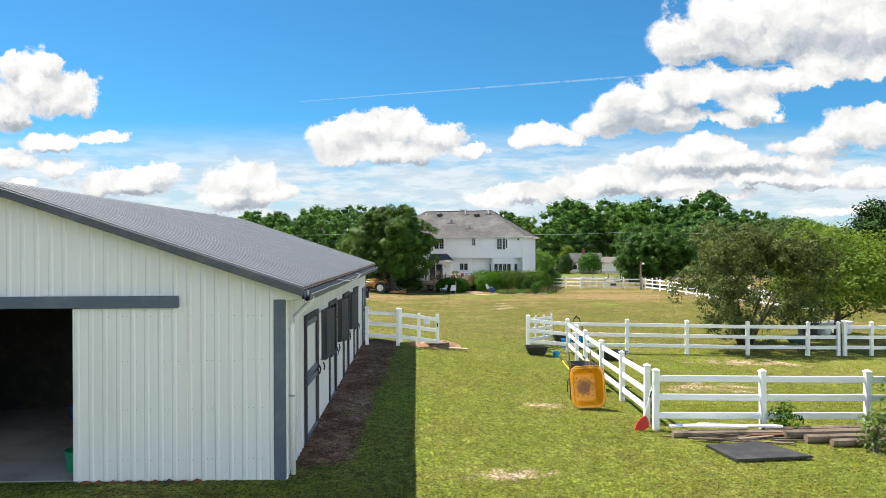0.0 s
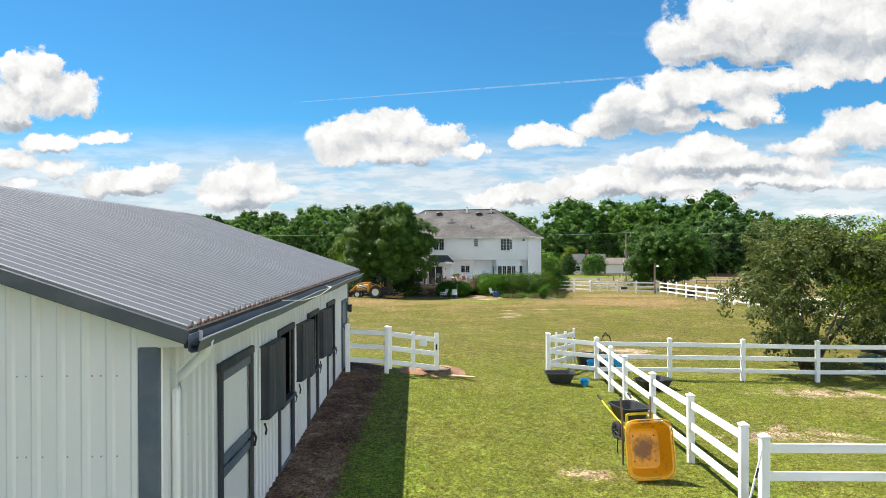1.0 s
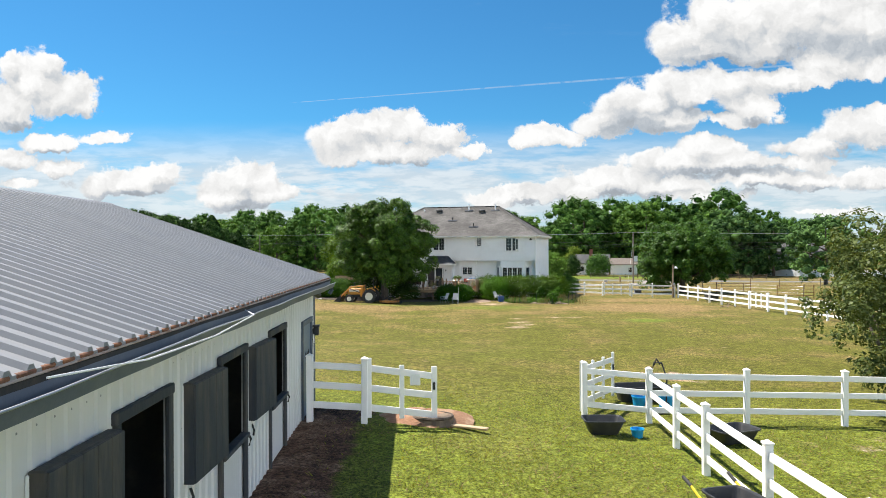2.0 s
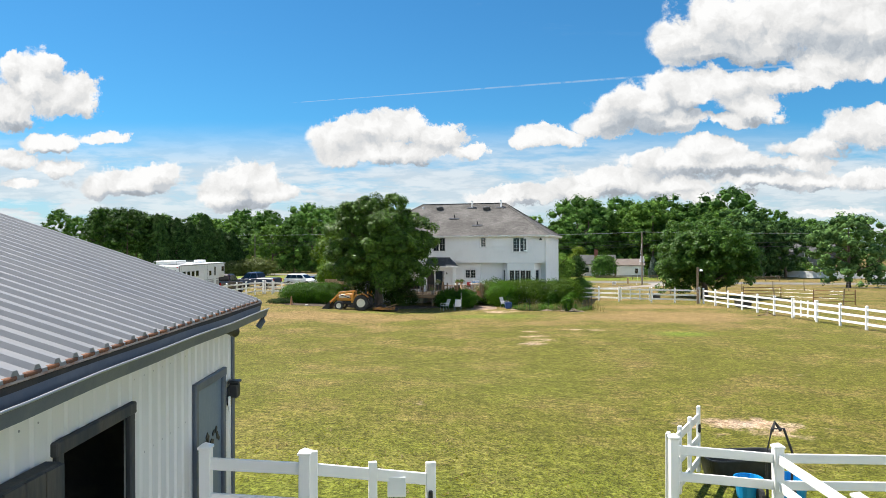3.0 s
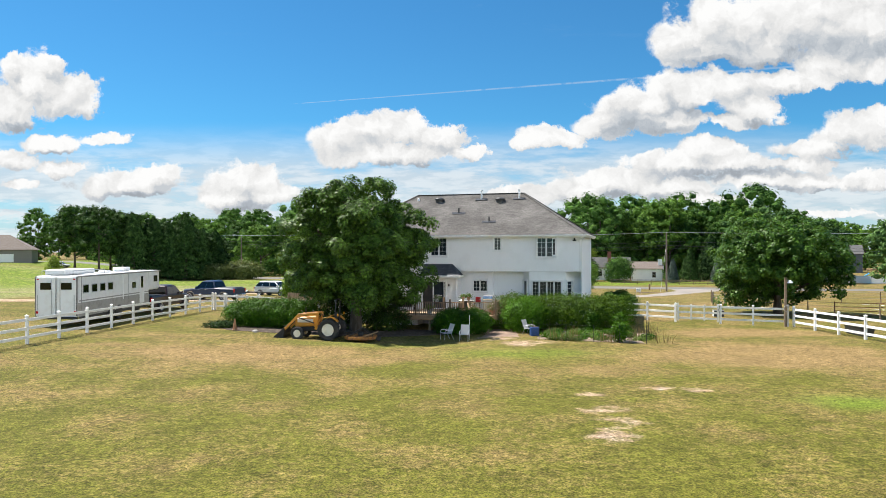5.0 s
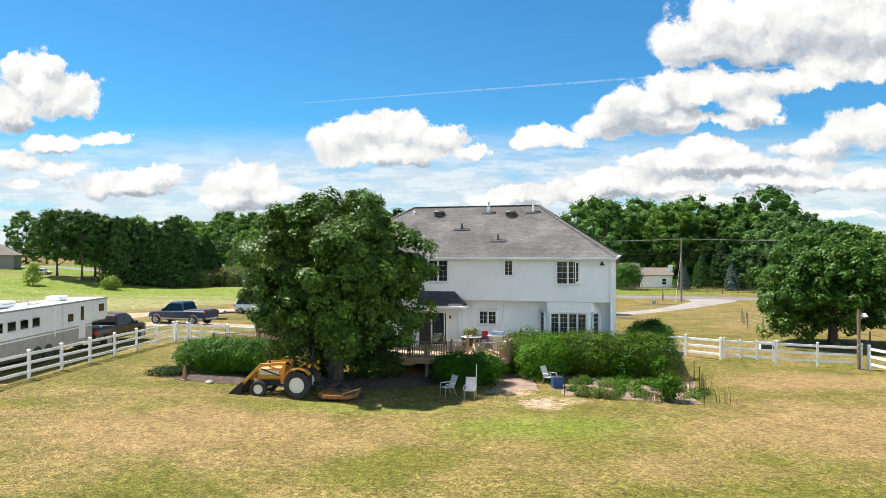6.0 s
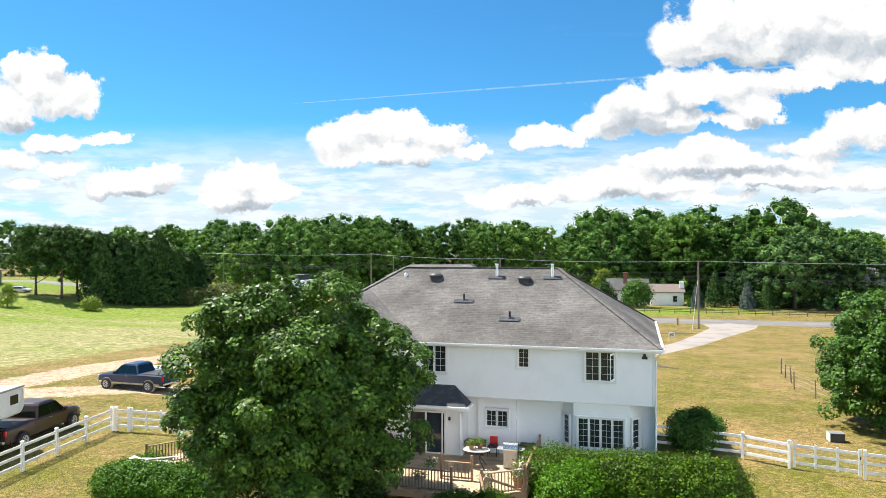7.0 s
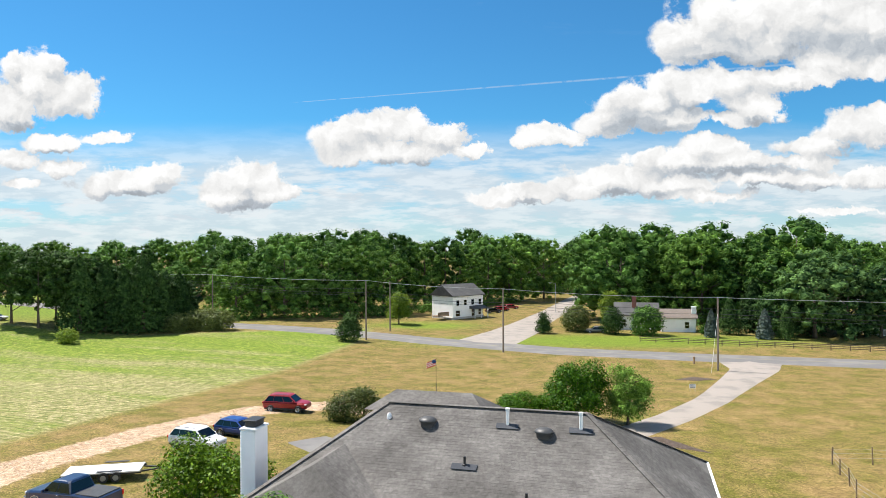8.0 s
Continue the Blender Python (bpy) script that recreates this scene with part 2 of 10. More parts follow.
VINYL = material("white_vinyl", (0.87, 0.855, 0.83), 0.38, spots=(0.76, 0.74, 0.70), spot_scale=2.0, spot_range=(0.55, 0.8), grain=0.02, bump=0.03)
SIDING = material("white_siding", (0.88, 0.875, 0.865), 0.5, spots=(0.84, 0.835, 0.82), spot_scale=0.7, grain=0.025, bump=0.05, bump_scale=25)
TRIM_WHITE = material("white_trim", (0.82, 0.82, 0.81), 0.42, grain=0.02, bump=0.02)
STEEL_WHITE = material("white_ribbed_steel", (0.735, 0.725, 0.705), 0.42, spots=(0.66, 0.645, 0.62), spot_scale=0.9, spot_range=(0.5, 0.8), grain=0.03, grain_scale=12, bump=0.04, bump_scale=6, random=0.02, stretch=(1, 1, 0.35))
STEEL_ROOF = material("grey_steel_roofing", (0.215, 0.22, 0.23), 0.55, metal=0.0, spots=(0.20, 0.207, 0.222), spot_scale=0.8, grain=0.06, grain_scale=10, bump=0.05, bump_scale=5, random=0.04)
SLATE_TRIM = material("blue_grey_trim", (0.085, 0.108, 0.145), 0.5, spots=(0.12, 0.14, 0.165), spot_scale=1.6, grain=0.08, bump=0.1)
RAKE_TRIM = material("dark_grey_rake", (0.075, 0.08, 0.09), 0.5, spots=(0.11, 0.11, 0.12), grain=0.08, bump=0.06)
WEATHERED = material("weathered_dark_wood", (0.028, 0.034, 0.044), 0.7, spots=(0.085, 0.075, 0.065), spot_scale=3, spot_range=(0.42, 0.7), grain=0.3, grain_scale=22, bump=0.35, bump_scale=30, stretch=(1, 1, 0.2))
RUST = material("rusted_steel", (0.20, 0.08, 0.035), 0.8, spots=(0.09, 0.05, 0.04), grain=0.3, bump=0.3)
BLACK_IRON = material("black_iron", (0.018, 0.018, 0.02), 0.5, grain=0.1)
# near-black that stands in for shade in unlit interiors and gaps
DARK = material("shade_dark", (0.035, 0.033, 0.03), 0.9, spots=(0.06, 0.05, 0.04), grain=0.2)
CONCRETE = material("concrete", (0.42, 0.40, 0.37), 0.85, spots=(0.34, 0.33, 0.30), spot_scale=0.6, grain=0.12, grain_scale=30, bump=0.25, bump_scale=45)
BARN_FLOOR = material("barn_concrete", (0.30, 0.285, 0.26), 0.85, spots=(0.22, 0.20, 0.17), spot_scale=0.8, grain=0.12)
SHINGLE = material("grey_shingles", (0.085, 0.085, 0.085), 0.9, spec=0.15, spots=(0.115, 0.113, 0.11), spot_scale=0.5, spot_range=(0.4, 0.7), grain=0.22, grain_scale=20, bump=0.5, bump_scale=60, random=0.16)
SHINGLE_DARK = material("charcoal_shingles", (0.045, 0.05, 0.06), 0.9, spots=(0.07, 0.075, 0.085), grain=0.2, bump=0.4)
WINDOW_GLASS = glass_material("window_glass")
WOOD_DECK = material("deck_boards", (0.47, 0.335, 0.205), 0.75, spots=(0.38, 0.28, 0.185), spot_scale=1.2, grain=0.16, grain_scale=14, bump=0.2, stretch=(1, 1, 0.3), random=0.14)
WOOD_RAIL = material("weathered_cedar", (0.34, 0.22, 0.125), 0.75, spots=(0.24, 0.17, 0.11), spot_scale=2, grain=0.18, bump=0.2, random=0.15)
WOOD_GREY = material("grey_weathered_wood", (0.21, 0.155, 0.105), 0.85, spots=(0.10, 0.07, 0.048), spot_scale=2.4, grain=0.25, grain_scale=20, bump=0.4, stretch=(1, 1, 0.3), random=0.15)
BARK = material("bark", (0.085, 0.062, 0.045), 0.9, spots=(0.14, 0.115, 0.09), spot_scale=5, grain=0.3, bump=0.8, bump_scale=18, bump_depth=0.03, stretch=(1, 1, 0.25))
ASPHALT = material("asphalt", (0.135, 0.13, 0.127), 0.9, spots=(0.175, 0.168, 0.16), spot_scale=0.25, grain=0.15, grain_scale=30, bump=0.3, coord="World")
DRIVE = material("pale_gravel_drive", (0.28, 0.245, 0.215), 0.9, spots=(0.21, 0.19, 0.17), spot_scale=0.3, grain=0.18, grain_scale=18, bump=0.4, coord="World")
ROAD_PAINT = material("road_paint", (0.24, 0.21, 0.13), 0.7, grain=0.1)
MULCH = material("mulch", (0.055, 0.038, 0.028), 0.95, spots=(0.12, 0.085, 0.065), spot_scale=4, grain=0.4, grain_scale=25, bump=1.0, bump_scale=30, bump_depth=0.04, coord="World")
ORANGE = material("orange_painted_steel", (0.92, 0.40, 0.008), 0.38, spots=(0.30, 0.11, 0.02), spot_scale=3.2, spot_range=(0.56, 0.74), grain=0.08, bump=0.05)
TRACTOR_YELLOW = material("yellow_orange_paint", (0.60, 0.27, 0.03), 0.4, spots=(0.42, 0.20, 0.05), spot_scale=3, spot_range=(0.5, 0.8), grain=0.08)
YELLOW = material("yellow_plastic", (0.72, 0.50, 0.02), 0.45, grain=0.05)
CREAM = material("cream_paint", (0.68, 0.64, 0.54), 0.45, grain=0.05)
RUBBER = material("black_rubber", (0.022, 0.022, 0.023), 0.75, spots=(0.05, 0.046, 0.04), grain=0.15, bump=0.2)
BLACK_PLASTIC = material("black_plastic", (0.025, 0.026, 0.028), 0.5, spots=(0.04, 0.04, 0.04), grain=0.08)
BLUE_PLASTIC = material("blue_plastic", (0.01, 0.30, 0.62), 0.4, grain=0.05)
DEEP_BLUE = material("navy_plastic", (0.015, 0.06, 0.20), 0.45, grain=0.05)
RED_PLASTIC = material("red_plastic", (0.62, 0.03, 0.03), 0.4, grain=0.05)
GREEN_PLASTIC = material("green_plastic", (0.01, 0.22, 0.10), 0.45, grain=0.05)
CHROME = material("bright_metal", (0.6, 0.6, 0.6), 0.25, metal=1.0, grain=0.03)
GALV = material("galvanised_steel", (0.45, 0.46, 0.47), 0.45, metal=0.7, grain=0.1)
TAIL_RED = material("red_lens", (0.5, 0.02, 0.02), 0.2, grain=0.02)
FABRIC = material("pale_sling_fabric", (0.55, 0.53, 0.49), 0.9, grain=0.1)
TERRACOTTA = material("terracotta", (0.40, 0.17, 0.09), 0.8, grain=0.1)
PETALS = material("pale_petals", (0.78, 0.55, 0.50), 0.8, spots=(0.80, 0.76, 0.72), spot_scale=20, grain=0.1)
POLE_WOOD = material("utility_pole_wood", (0.20, 0.16, 0.13), 0.85, grain=0.2, bump=0.3, stretch=(1, 1, 0.2))


def paint(name, color, coat=0.25):
    return material(name, color, 0.32, grain=0.02, bump=0.0, coat=coat, spots=tuple(c * 0.85 for c in color), spot_scale=1.0)


MAPLE = leaf_material("maple_leaves", (0.165, 0.315, 0.040), (0.002, 0.010, 0.001), 0.08, 0.45, spread=0.5, sheen=0.16, bias=2.0)
YOUNG_MAPLE = leaf_material("young_maple_leaves", (0.180, 0.345, 0.045), (0.010, 0.042, 0.004), 0.12, 0.45, spread=0.5, sheen=0.16, bias=1.35)
APPLE = leaf_material("apple_leaves", (0.205, 0.250, 0.075), (0.018, 0.034, 0.008), 0.22)
OAK = leaf_material("woodland_leaves", (0.168, 0.328, 0.058), (0.005, 0.026, 0.006), 0.08, 0.6, sheen=0.06, bias=1.2, grain=0.7)
OAK_LIGHT = leaf_material("pale_woodland_leaves", (0.225, 0.400, 0.062), (0.012, 0.044, 0.008), 0.10, 0.6, sheen=0.06, bias=1.2, grain=0.7)
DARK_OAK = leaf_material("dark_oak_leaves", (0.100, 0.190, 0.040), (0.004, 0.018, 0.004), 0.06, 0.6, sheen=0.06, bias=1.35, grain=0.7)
PINE = leaf_material("pine_needles", (0.165, 0.290, 0.080), (0.008, 0.032, 0.010), 0.06, 0.6, sheen=0.06, bias=1.35, grain=0.7)
CONIFER = leaf_material("conifer_needles", (0.088, 0.160, 0.040), (0.006, 0.022, 0.006), 0.04, 0.6, sheen=0.05, bias=1.35, grain=0.7)
BLUE_SPRUCE = leaf_material("blue_spruce_needles", (0.130, 0.165, 0.140), (0.05, 0.075, 0.06), 0.12)
HEDGE = leaf_material("hedge_leaves", (0.115, 0.275, 0.008), (0.006, 0.036, 0.001), 0.12)
HEDGE_GOLD = leaf_material("golden_hedge_leaves", (0.165, 0.285, 0.010), (0.005, 0.032, 0.001), 0.12)
LOCUST = leaf_material("yellow_green_leaves", (0.25, 0.34, 0.05), (0.08, 0.15, 0.02), 0.35)
WEEDS = leaf_material("weeds", (0.20, 0.27, 0.06), (0.06, 0.12, 0.03), 0.3)
STRAW = leaf_material("dry_grass_blades", (0.35, 0.27, 0.13), (0.16, 0.12, 0.055), 0.3)


# ---------------- building helpers ----------------
class Mesh:
    """Collects corners and faces of one mesh."""

    def __init__(self):
        self.v, self.f, self.n = [], [], 0

    def add(self, verts, faces):
        base = self.n
        self.v.extend(tuple(p) for p in verts)
        self.f.extend(tuple(i + base for i in f) for f in faces)
        self.n = len(self.v)
        return self

    def box(self, c, s, m=None, bevel=0.012):
        """A box with chamfered edges: centre c, size s, turned by m."""
        h = [k / 2 for k in s]
        b = min(bevel, min(h) * 0.6)
        vs, idx = [], {}
        for sx in (-1, 1):
            for sy in (-1, 1):
                for sz in (-1, 1):
                    sg = (sx, sy, sz)
                    for ax in range(3):
                        p = [sg[k] * (h[k] if k == ax else h[k] - b) for k in range(3)]
                        idx[sg, ax] = len(vs)
                        vs.append(p)
        fs = []
        for ax in range(3):
            o = [k for k in range(3) if k != ax]
            for s1 in (-1, 1):
                ring = []
                for a, d in ((-1, -1), (1, -1), (1, 1), (-1, 1)):
                    sg = [0, 0, 0]
                    sg[ax], sg[o[0]], sg[o[1]] = s1, a, d
                    ring.append(idx[tuple(sg), ax])
                flip = (s1 > 0) == (ax != 1)
                fs.append(ring if flip else ring[::-1])
            for a in (-1, 1):
                for d in (-1, 1):
                    q = []
                    for e in (-1, 1):
                        sg = [0, 0, 0]
                        sg[ax], sg[o[0]], sg[o[1]] = e, a, d
                        q.append((idx[tuple(sg), o[0]], idx[tuple(sg), o[1]]))
                    fs.append((q[0][0], q[1][0], q[1][1], q[0][1]))
        for sx in (-1, 1):
            for sy in (-1, 1):
                for sz in (-1, 1):
                    fs.append([idx[(sx, sy, sz), k] for k in range(3)])
        m3 = m or Matrix()
        return self.add([(m3 @ Vector(p)) + Vector(c) if m is None or True else p for p in vs], fs)

    def beam(self, p, q, wide, high, bevel=0.01):
        """A squared bar from p to q."""
        p, q = Vector(p), Vector(q)
        d = q - p
        yaw = math.atan2(d.y, d.x)
        pitch = math.atan2(d.z, math.hypot(d.x, d.y))
        m = Euler((0, -pitch, yaw)).to_matrix().to_4x4()
        return self.box((p + q) / 2, (d.length, wide, high), m, bevel)

    def tube(self, pts, radii, sides=8, caps=True):
        """A round bar through points, with a radius for each."""
        pts = [Vector(p) for p in pts]
        if not isinstance(radii, (list, tuple)):
            radii = [radii] * len(pts)
        vs, fs = [], []
        for i, p in enumerate(pts):
            d = (pts[min(i + 1, len(pts) - 1)] - pts[max(i - 1, 0)]).normalized()
            side = d.cross(Vector((0, 0, 1)) if abs(d.z) < 0.95 else Vector((1, 0, 0))).normalized()
            up = side.cross(d)
            for k in range(sides):
                a = 2 * math.pi * k / sides
                vs.append(p + (side * math.cos(a) + up * math.sin(a)) * radii[i])
        for i in range(len(pts) - 1):
            for k in range(sides):
                k2 = (k + 1) % sides
                fs.append((i * sides + k, i * sides + k2, (i + 1) * sides + k2, (i + 1) * sides + k))
        if caps:
            fs.append(tuple(range(sides)))
            fs.append(tuple((len(pts) - 1) * sides + k for k in reversed(range(sides))))
        return self.add(vs, fs)

    def lathe(self, c, profile, sides=16, sx=1.0, sy=1.0, axis="z"):
        """A turned shape about an upright axis through c (or about y or x): profile of (radius, height)."""
        vs, fs = [], []
        for r, z in profile:
            for k in range(sides):
                a = 2 * math.pi * k / sides
                x, y = r * math.cos(a) * sx, r * math.sin(a) * sy
                p = {"z": (x, y, z), "y": (x, z, y), "x": (z, x, y)}[axis]
                vs.append((c[0] + p[0], c[1] + p[1], c[2] + p[2]))
        for i in range(len(profile) - 1):
            for k in range(sides):
                k2 = (k + 1) % sides
                fs.append((i * sides + k, i * sides + k2, (i + 1) * sides + k2, (i + 1) * sides + k))
        return self.add(vs, fs)

    def prism(self, outline, lo, hi, axis="x"):
        """An outline in the plane across the axis, pulled from lo to hi along it."""
        n = len(outline)
        pt = {"x": lambda a, b, t: (t, a, b), "y": lambda a, b, t: (a, t, b), "z": lambda a, b, t: (a, b, t)}[axis]
        vs = [pt(a, b, t) for t in (lo, hi) for a, b in outline]
        fs = [tuple(range(n))[::-1], tuple(range(n, 2 * n))]
        fs += [(i, (i + 1) % n, n + (i + 1) % n, n + i) for i in range(n)]
        return self.add(vs, fs)

    def data(self, name, mat, smooth=False):
        me = bpy.data.meshes.new(name)
        me.from_pydata(self.v, [], self.f)
        me.materials.append(mat)
        bm = bmesh.new()
        bm.from_mesh(me)
        bmesh.ops.recalc_face_normals(bm, faces=bm.faces)
        bm.to_mesh(me)
        bm.free()
        if smooth:
            me.polygons.foreach_set("use_smooth", [True] * len(me.polygons))
        me.update()
        return me


def part(name, mesh, mat, parent, label="", at=None, smooth=False):
    """One mesh object under a thing or a part."""
    me = mesh.data(name, mat, smooth) if isinstance(mesh, Mesh) else mesh
    ob = new(name, me)
    ob.parent = parent
    if at is not None:
        ob.matrix_basis = at
    return tagged(ob, label)


def thing(name, label, category, at=None, group="", kind=""):
    ob = new(name)
    ob.empty_display_size = 0.2
    if at is not None:
        ob.matrix_basis = at
    return tagged(ob, label, category, group, kind)


def smooth01(x, lo, hi):
    t = np.clip((np.asarray(x, float) - lo) / (hi - lo), 0, 1)
    return t * t * (3 - 2 * t)


def ground_z(x, y):
    """Height of the land: level by the barn, falling gently past the house to the road."""
    x, y = np.asarray(x, float), np.asarray(y, float)
    z = np.interp(y, [-200, 12, 28, 50, 72, 84, 110, 145, 165, 200, 900], [0, 0, 0, -0.25, -0.55, -0.75, -1.5, -3.0, -3.65, -4.0, -4.0])
    k = np.interp(-x, [4, 22, 40, 120], [0, 0.6, 0.9, 1.0]) * np.interp(y, [40, 62, 100, 140, 190, 260], [0, 1, 1.4, 1.4, 0.8, 0.4])
    wall = np.interp(y, [11, 14, 25, 30], [0.36, 0.50, 0.76, 0.70])
    fall = np.interp(x, [-2.4, 0, 5, 8, 13], [1.0, 0.70, 0.02, -0.05, -0.2])
    bank = wall * fall * smooth01(y, 48, 30) + 0.16 * smooth01(y, 21, 14) * smooth01(x, 2, 4)
    under_barn = smooth01(x, -3.1, -3.7) * smooth01(x, -12.4, -11.8) * smooth01(y, 11.7, 12.3) * smooth01(y, 26.9, 26.3)
    rise = (3.2 * smooth01(-x, 62, 95) + 1.4 * smooth01(-x, 92, 118)) * smooth01(y, 160, 205)
    return z + k + bank * (1 - under_barn) - 0.1 * under_barn + rise


def gz(x, y):
    return float(ground_z(x, y))


def on(x, y, turn=0.0, lift=0.0):
    return pose(x, y, gz(x, y) + lift, 0, 0, turn)


# ---------------- the ground ----------------
def grid_axis(marks):
    out = []
    for (a, sa), (b, sb) in zip(marks, marks[1:]):
        n = max(2, int(round((b - a) / ((sa + sb) / 2))))
        out += list(a + (b - a) * np.arange(n) / n)
    return np.array(out + [marks[-1][0]])


def near_line(X, Y, pts):
    """Distance of every point to a line through pts."""
    best = np.full(X.shape, 1e9)
    for (ax, ay), (bx, by) in zip(pts, pts[1:]):
        dx, dy = bx - ax, by - ay
        t = np.clip(((X - ax) * dx + (Y - ay) * dy) / (dx * dx + dy * dy), 0, 1)
        best = np.minimum(best, np.hypot(X - ax - t * dx, Y - ay - t * dy))
    return best


def blot(X, Y, x, y, rx, ry):
    return np.clip(1.3 - np.hypot((X - x) / rx, (Y - y) / ry), 0, 1)


TRACK = [(-33.5, 96), (-30.5, 109), (-26, 120.5), (-20, 130.5), (-13, 135), (-8, 133)]
TRACK_2 = [(-40, 93), (-30, 97), (-22, 100), (-15, 99.5)]


def build_ground():
    xs = grid_axis([(-600, 30), (-120, 5), (-40, 1.0), (-20, 0.6), (22, 0.6), (45, 1.0), (110, 5), (600, 30)])
    ys = grid_axis([(-120, 12), (0, 1.0), (8, 0.6), (75, 0.6), (100, 1.0), (140, 1.2), (230, 3), (420, 12), (1400, 60)])
    X, Y = np.meshgrid(xs, ys)
    Z = ground_z(X, Y)
    rough = np.random.RandomState(3).normal(0, 1, X.shape)
    Z = Z + 0.003 * rough * ((X > -40) & (X < 45) & (Y > 5) & (Y < 140))
    nx, ny = len(xs), len(ys)
    i = np.arange(nx * ny).reshape(ny, nx)
    quads = np.stack([i[:-1, :-1], i[:-1, 1:], i[1:, 1:], i[1:, :-1]], -1).reshape(-1, 4)
    me = bpy.data.meshes.new("ground")
    me.from_pydata(np.stack([X, Y, Z], -1).reshape(-1, 3).tolist(), [], quads.tolist())
    me.polygons.foreach_set("use_smooth", [True] * len(me.polygons))
    edge = np.interp(Y, [60, 88, 115, 160, 198, 260], [-46, -42, -36, -24, -17, -17])
    far_edge = np.interp(X, [-120, -78, -55, -20], [203, 203, 212, 222])
    crop = smooth01(X, edge + 1.0, edge - 1.5) * smooth01(Y, 66, 72) * smooth01(Y, far_edge + 3, far_edge - 3)
    stubble = smooth01(X, edge + 0.5, edge - 0.5) * smooth01(Y, 66, 72) * smooth01(Y, 190, 150)
    # bare and worn earth
    bare = np.maximum(1.15 * smooth01(near_line(X, Y, TRACK), 3.2, 1.2), 1.1 * smooth01(near_line(X, Y, TRACK_2), 2.6, 1.2))
    bare = np.maximum(bare, 0.75 * blot(X, Y, 3.0, 72.5, 1.4, 2.6))
    bare = np.maximum(bare, 0.55 * blot(X, Y, 11.5, 26.0, 4.0, 1.2))
    for x, y, r in ((4.9, 53.6, 0.7), (4.9, 52.0, 0.6), (4.1, 50.5, 0.7), (4.8, 56.0, 0.6), (7.5, 57.0, 0.6), (8.6, 56.6, 0.6), (1.2, 12.2, 0.7), (2.6, 17.5, 0.5), (7.6, 34.4, 1.3), (4.2, 70, 1.5), (8.2, 21, 1.2)):
        bare = np.maximum(bare, 0.74 * blot(X, Y, x, y, r * 1.6, r))
    litter = smooth01(X, -1.15, -2.3) * smooth01(Y, 11.5, 12.8) * smooth01(Y, 27.6, 25.8) * smooth01(X, -5, -3.5)
    litter = np.maximum(litter, 0.9 * blot(X, Y, -0.4, 26.1, 1.2, 0.9))
    # dry turf
    dry = 0.30 + 0.12 * smooth01(Y, 45, 62) + 0.12 * smooth01(Y, 80, 130)
    for x, y, rx, ry, k in ((-9, 65, 12, 6, 0.80), (3, 60, 12, 5, 0.48), (16, 65, 9, 8, 0.86), (18, 75, 7, 4, 0.92), (9, 66, 4, 3, 0.7), (17, 88, 8, 9, 0.7), (14, 24, 6, 5, 0.5), (3, 20, 3, 9, 0.35), (0, 150, 25, 20, 0.5), (-30, 108, 12, 12, 0.6), (33, 105, 18, 20, 0.6)):
        dry = np.maximum(dry, k * blot(X, Y, x, y, rx, ry))
    lush = 0.52 * smooth01(Y, 42, 24) * smooth01(Y, 4, 8)
    for x, y, rx, ry, k in ((12.8, 54.5, 2.4, 1.8, 0.7), (3.5, 66.0, 7, 3.0, 0.55), (-6, 40, 5, 6, 0.3), (-1.2, 17, 1.4, 4, 0.8), (-1.0, 24, 1.0, 3, 0.6), (5.5, 17, 1.2, 2.5, 0.7), (6, 15, 2.2, 1, 0.6), (-3, 69, 8, 1.6, 0.5), (-110, 240, 70, 50, 0.9), (36, 200, 60, 16, 0.8), (-5, 230, 20, 12, 0.8), (2, 40, 6, 10, 0.3), (21, 128, 5, 5, 0.5)):
        lush = np.maximum(lush, k * blot(X, Y, x, y, rx, ry))
    for nm, val in (("crop", crop), ("stubble", stubble), ("bare", bare), ("litter", litter), ("dry", dry), ("lush", lush)):
        at = me.attributes.new(nm, "FLOAT", "POINT")
        at.data.foreach_set("value", np.ascontiguousarray(val.reshape(-1), dtype=np.float32))
    m = bpy.data.materials.new("turf")
    m.use_nodes = True
    n = Nodes(m.node_tree)
    bsdf = m.node_tree.nodes["Principled BSDF"]
    pos = n.add("ShaderNodeNewGeometry").outputs["Position"]

    def attr(k):
        a = n.add("ShaderNodeAttribute")
        a.attribute_name = k
        return a.outputs["Fac"]

    tuft = n.noise(pos, 5.0, 6, 0.72)
    fine = n.noise(pos, 26, 5, 0.7)
    broad = n.noise(pos, 0.32, 5, 0.6)
    blade = n.noise(n.vec("MULTIPLY", pos, (1.0, 0.55, 1.0)), 60, 3, 0.7)
    green = n.ramp(n.math("ADD", n.math("MULTIPLY", tuft, 0.6), n.math("MULTIPLY", fine, 0.4)), [(0.30, (0.088, 0.104, 0.013)), (0.47, (0.146, 0.152, 0.018)), (0.60, (0.215, 0.198, 0.036)), (0.74, (0.33, 0.268, 0.085))])
    tan = n.ramp(n.math("ADD", n.math("MULTIPLY", tuft, 0.5), n.math("MULTIPLY", fine, 0.5)), [(0.3, (0.205, 0.145, 0.044)), (0.52, (0.35, 0.245, 0.090)), (0.72, (0.53, 0.39, 0.175))])
    dryness = n.math("ADD", attr("dry"), n.math("ADD", n.math("MULTIPLY", n.math("SUBTRACT", broad, 0.5), 1.3), n.math("MULTIPLY", n.math("SUBTRACT", tuft, 0.5), 0.9)), clamp=True)
    col = n.mix(n.step(dryness, 0.22, 0.82), green, tan)
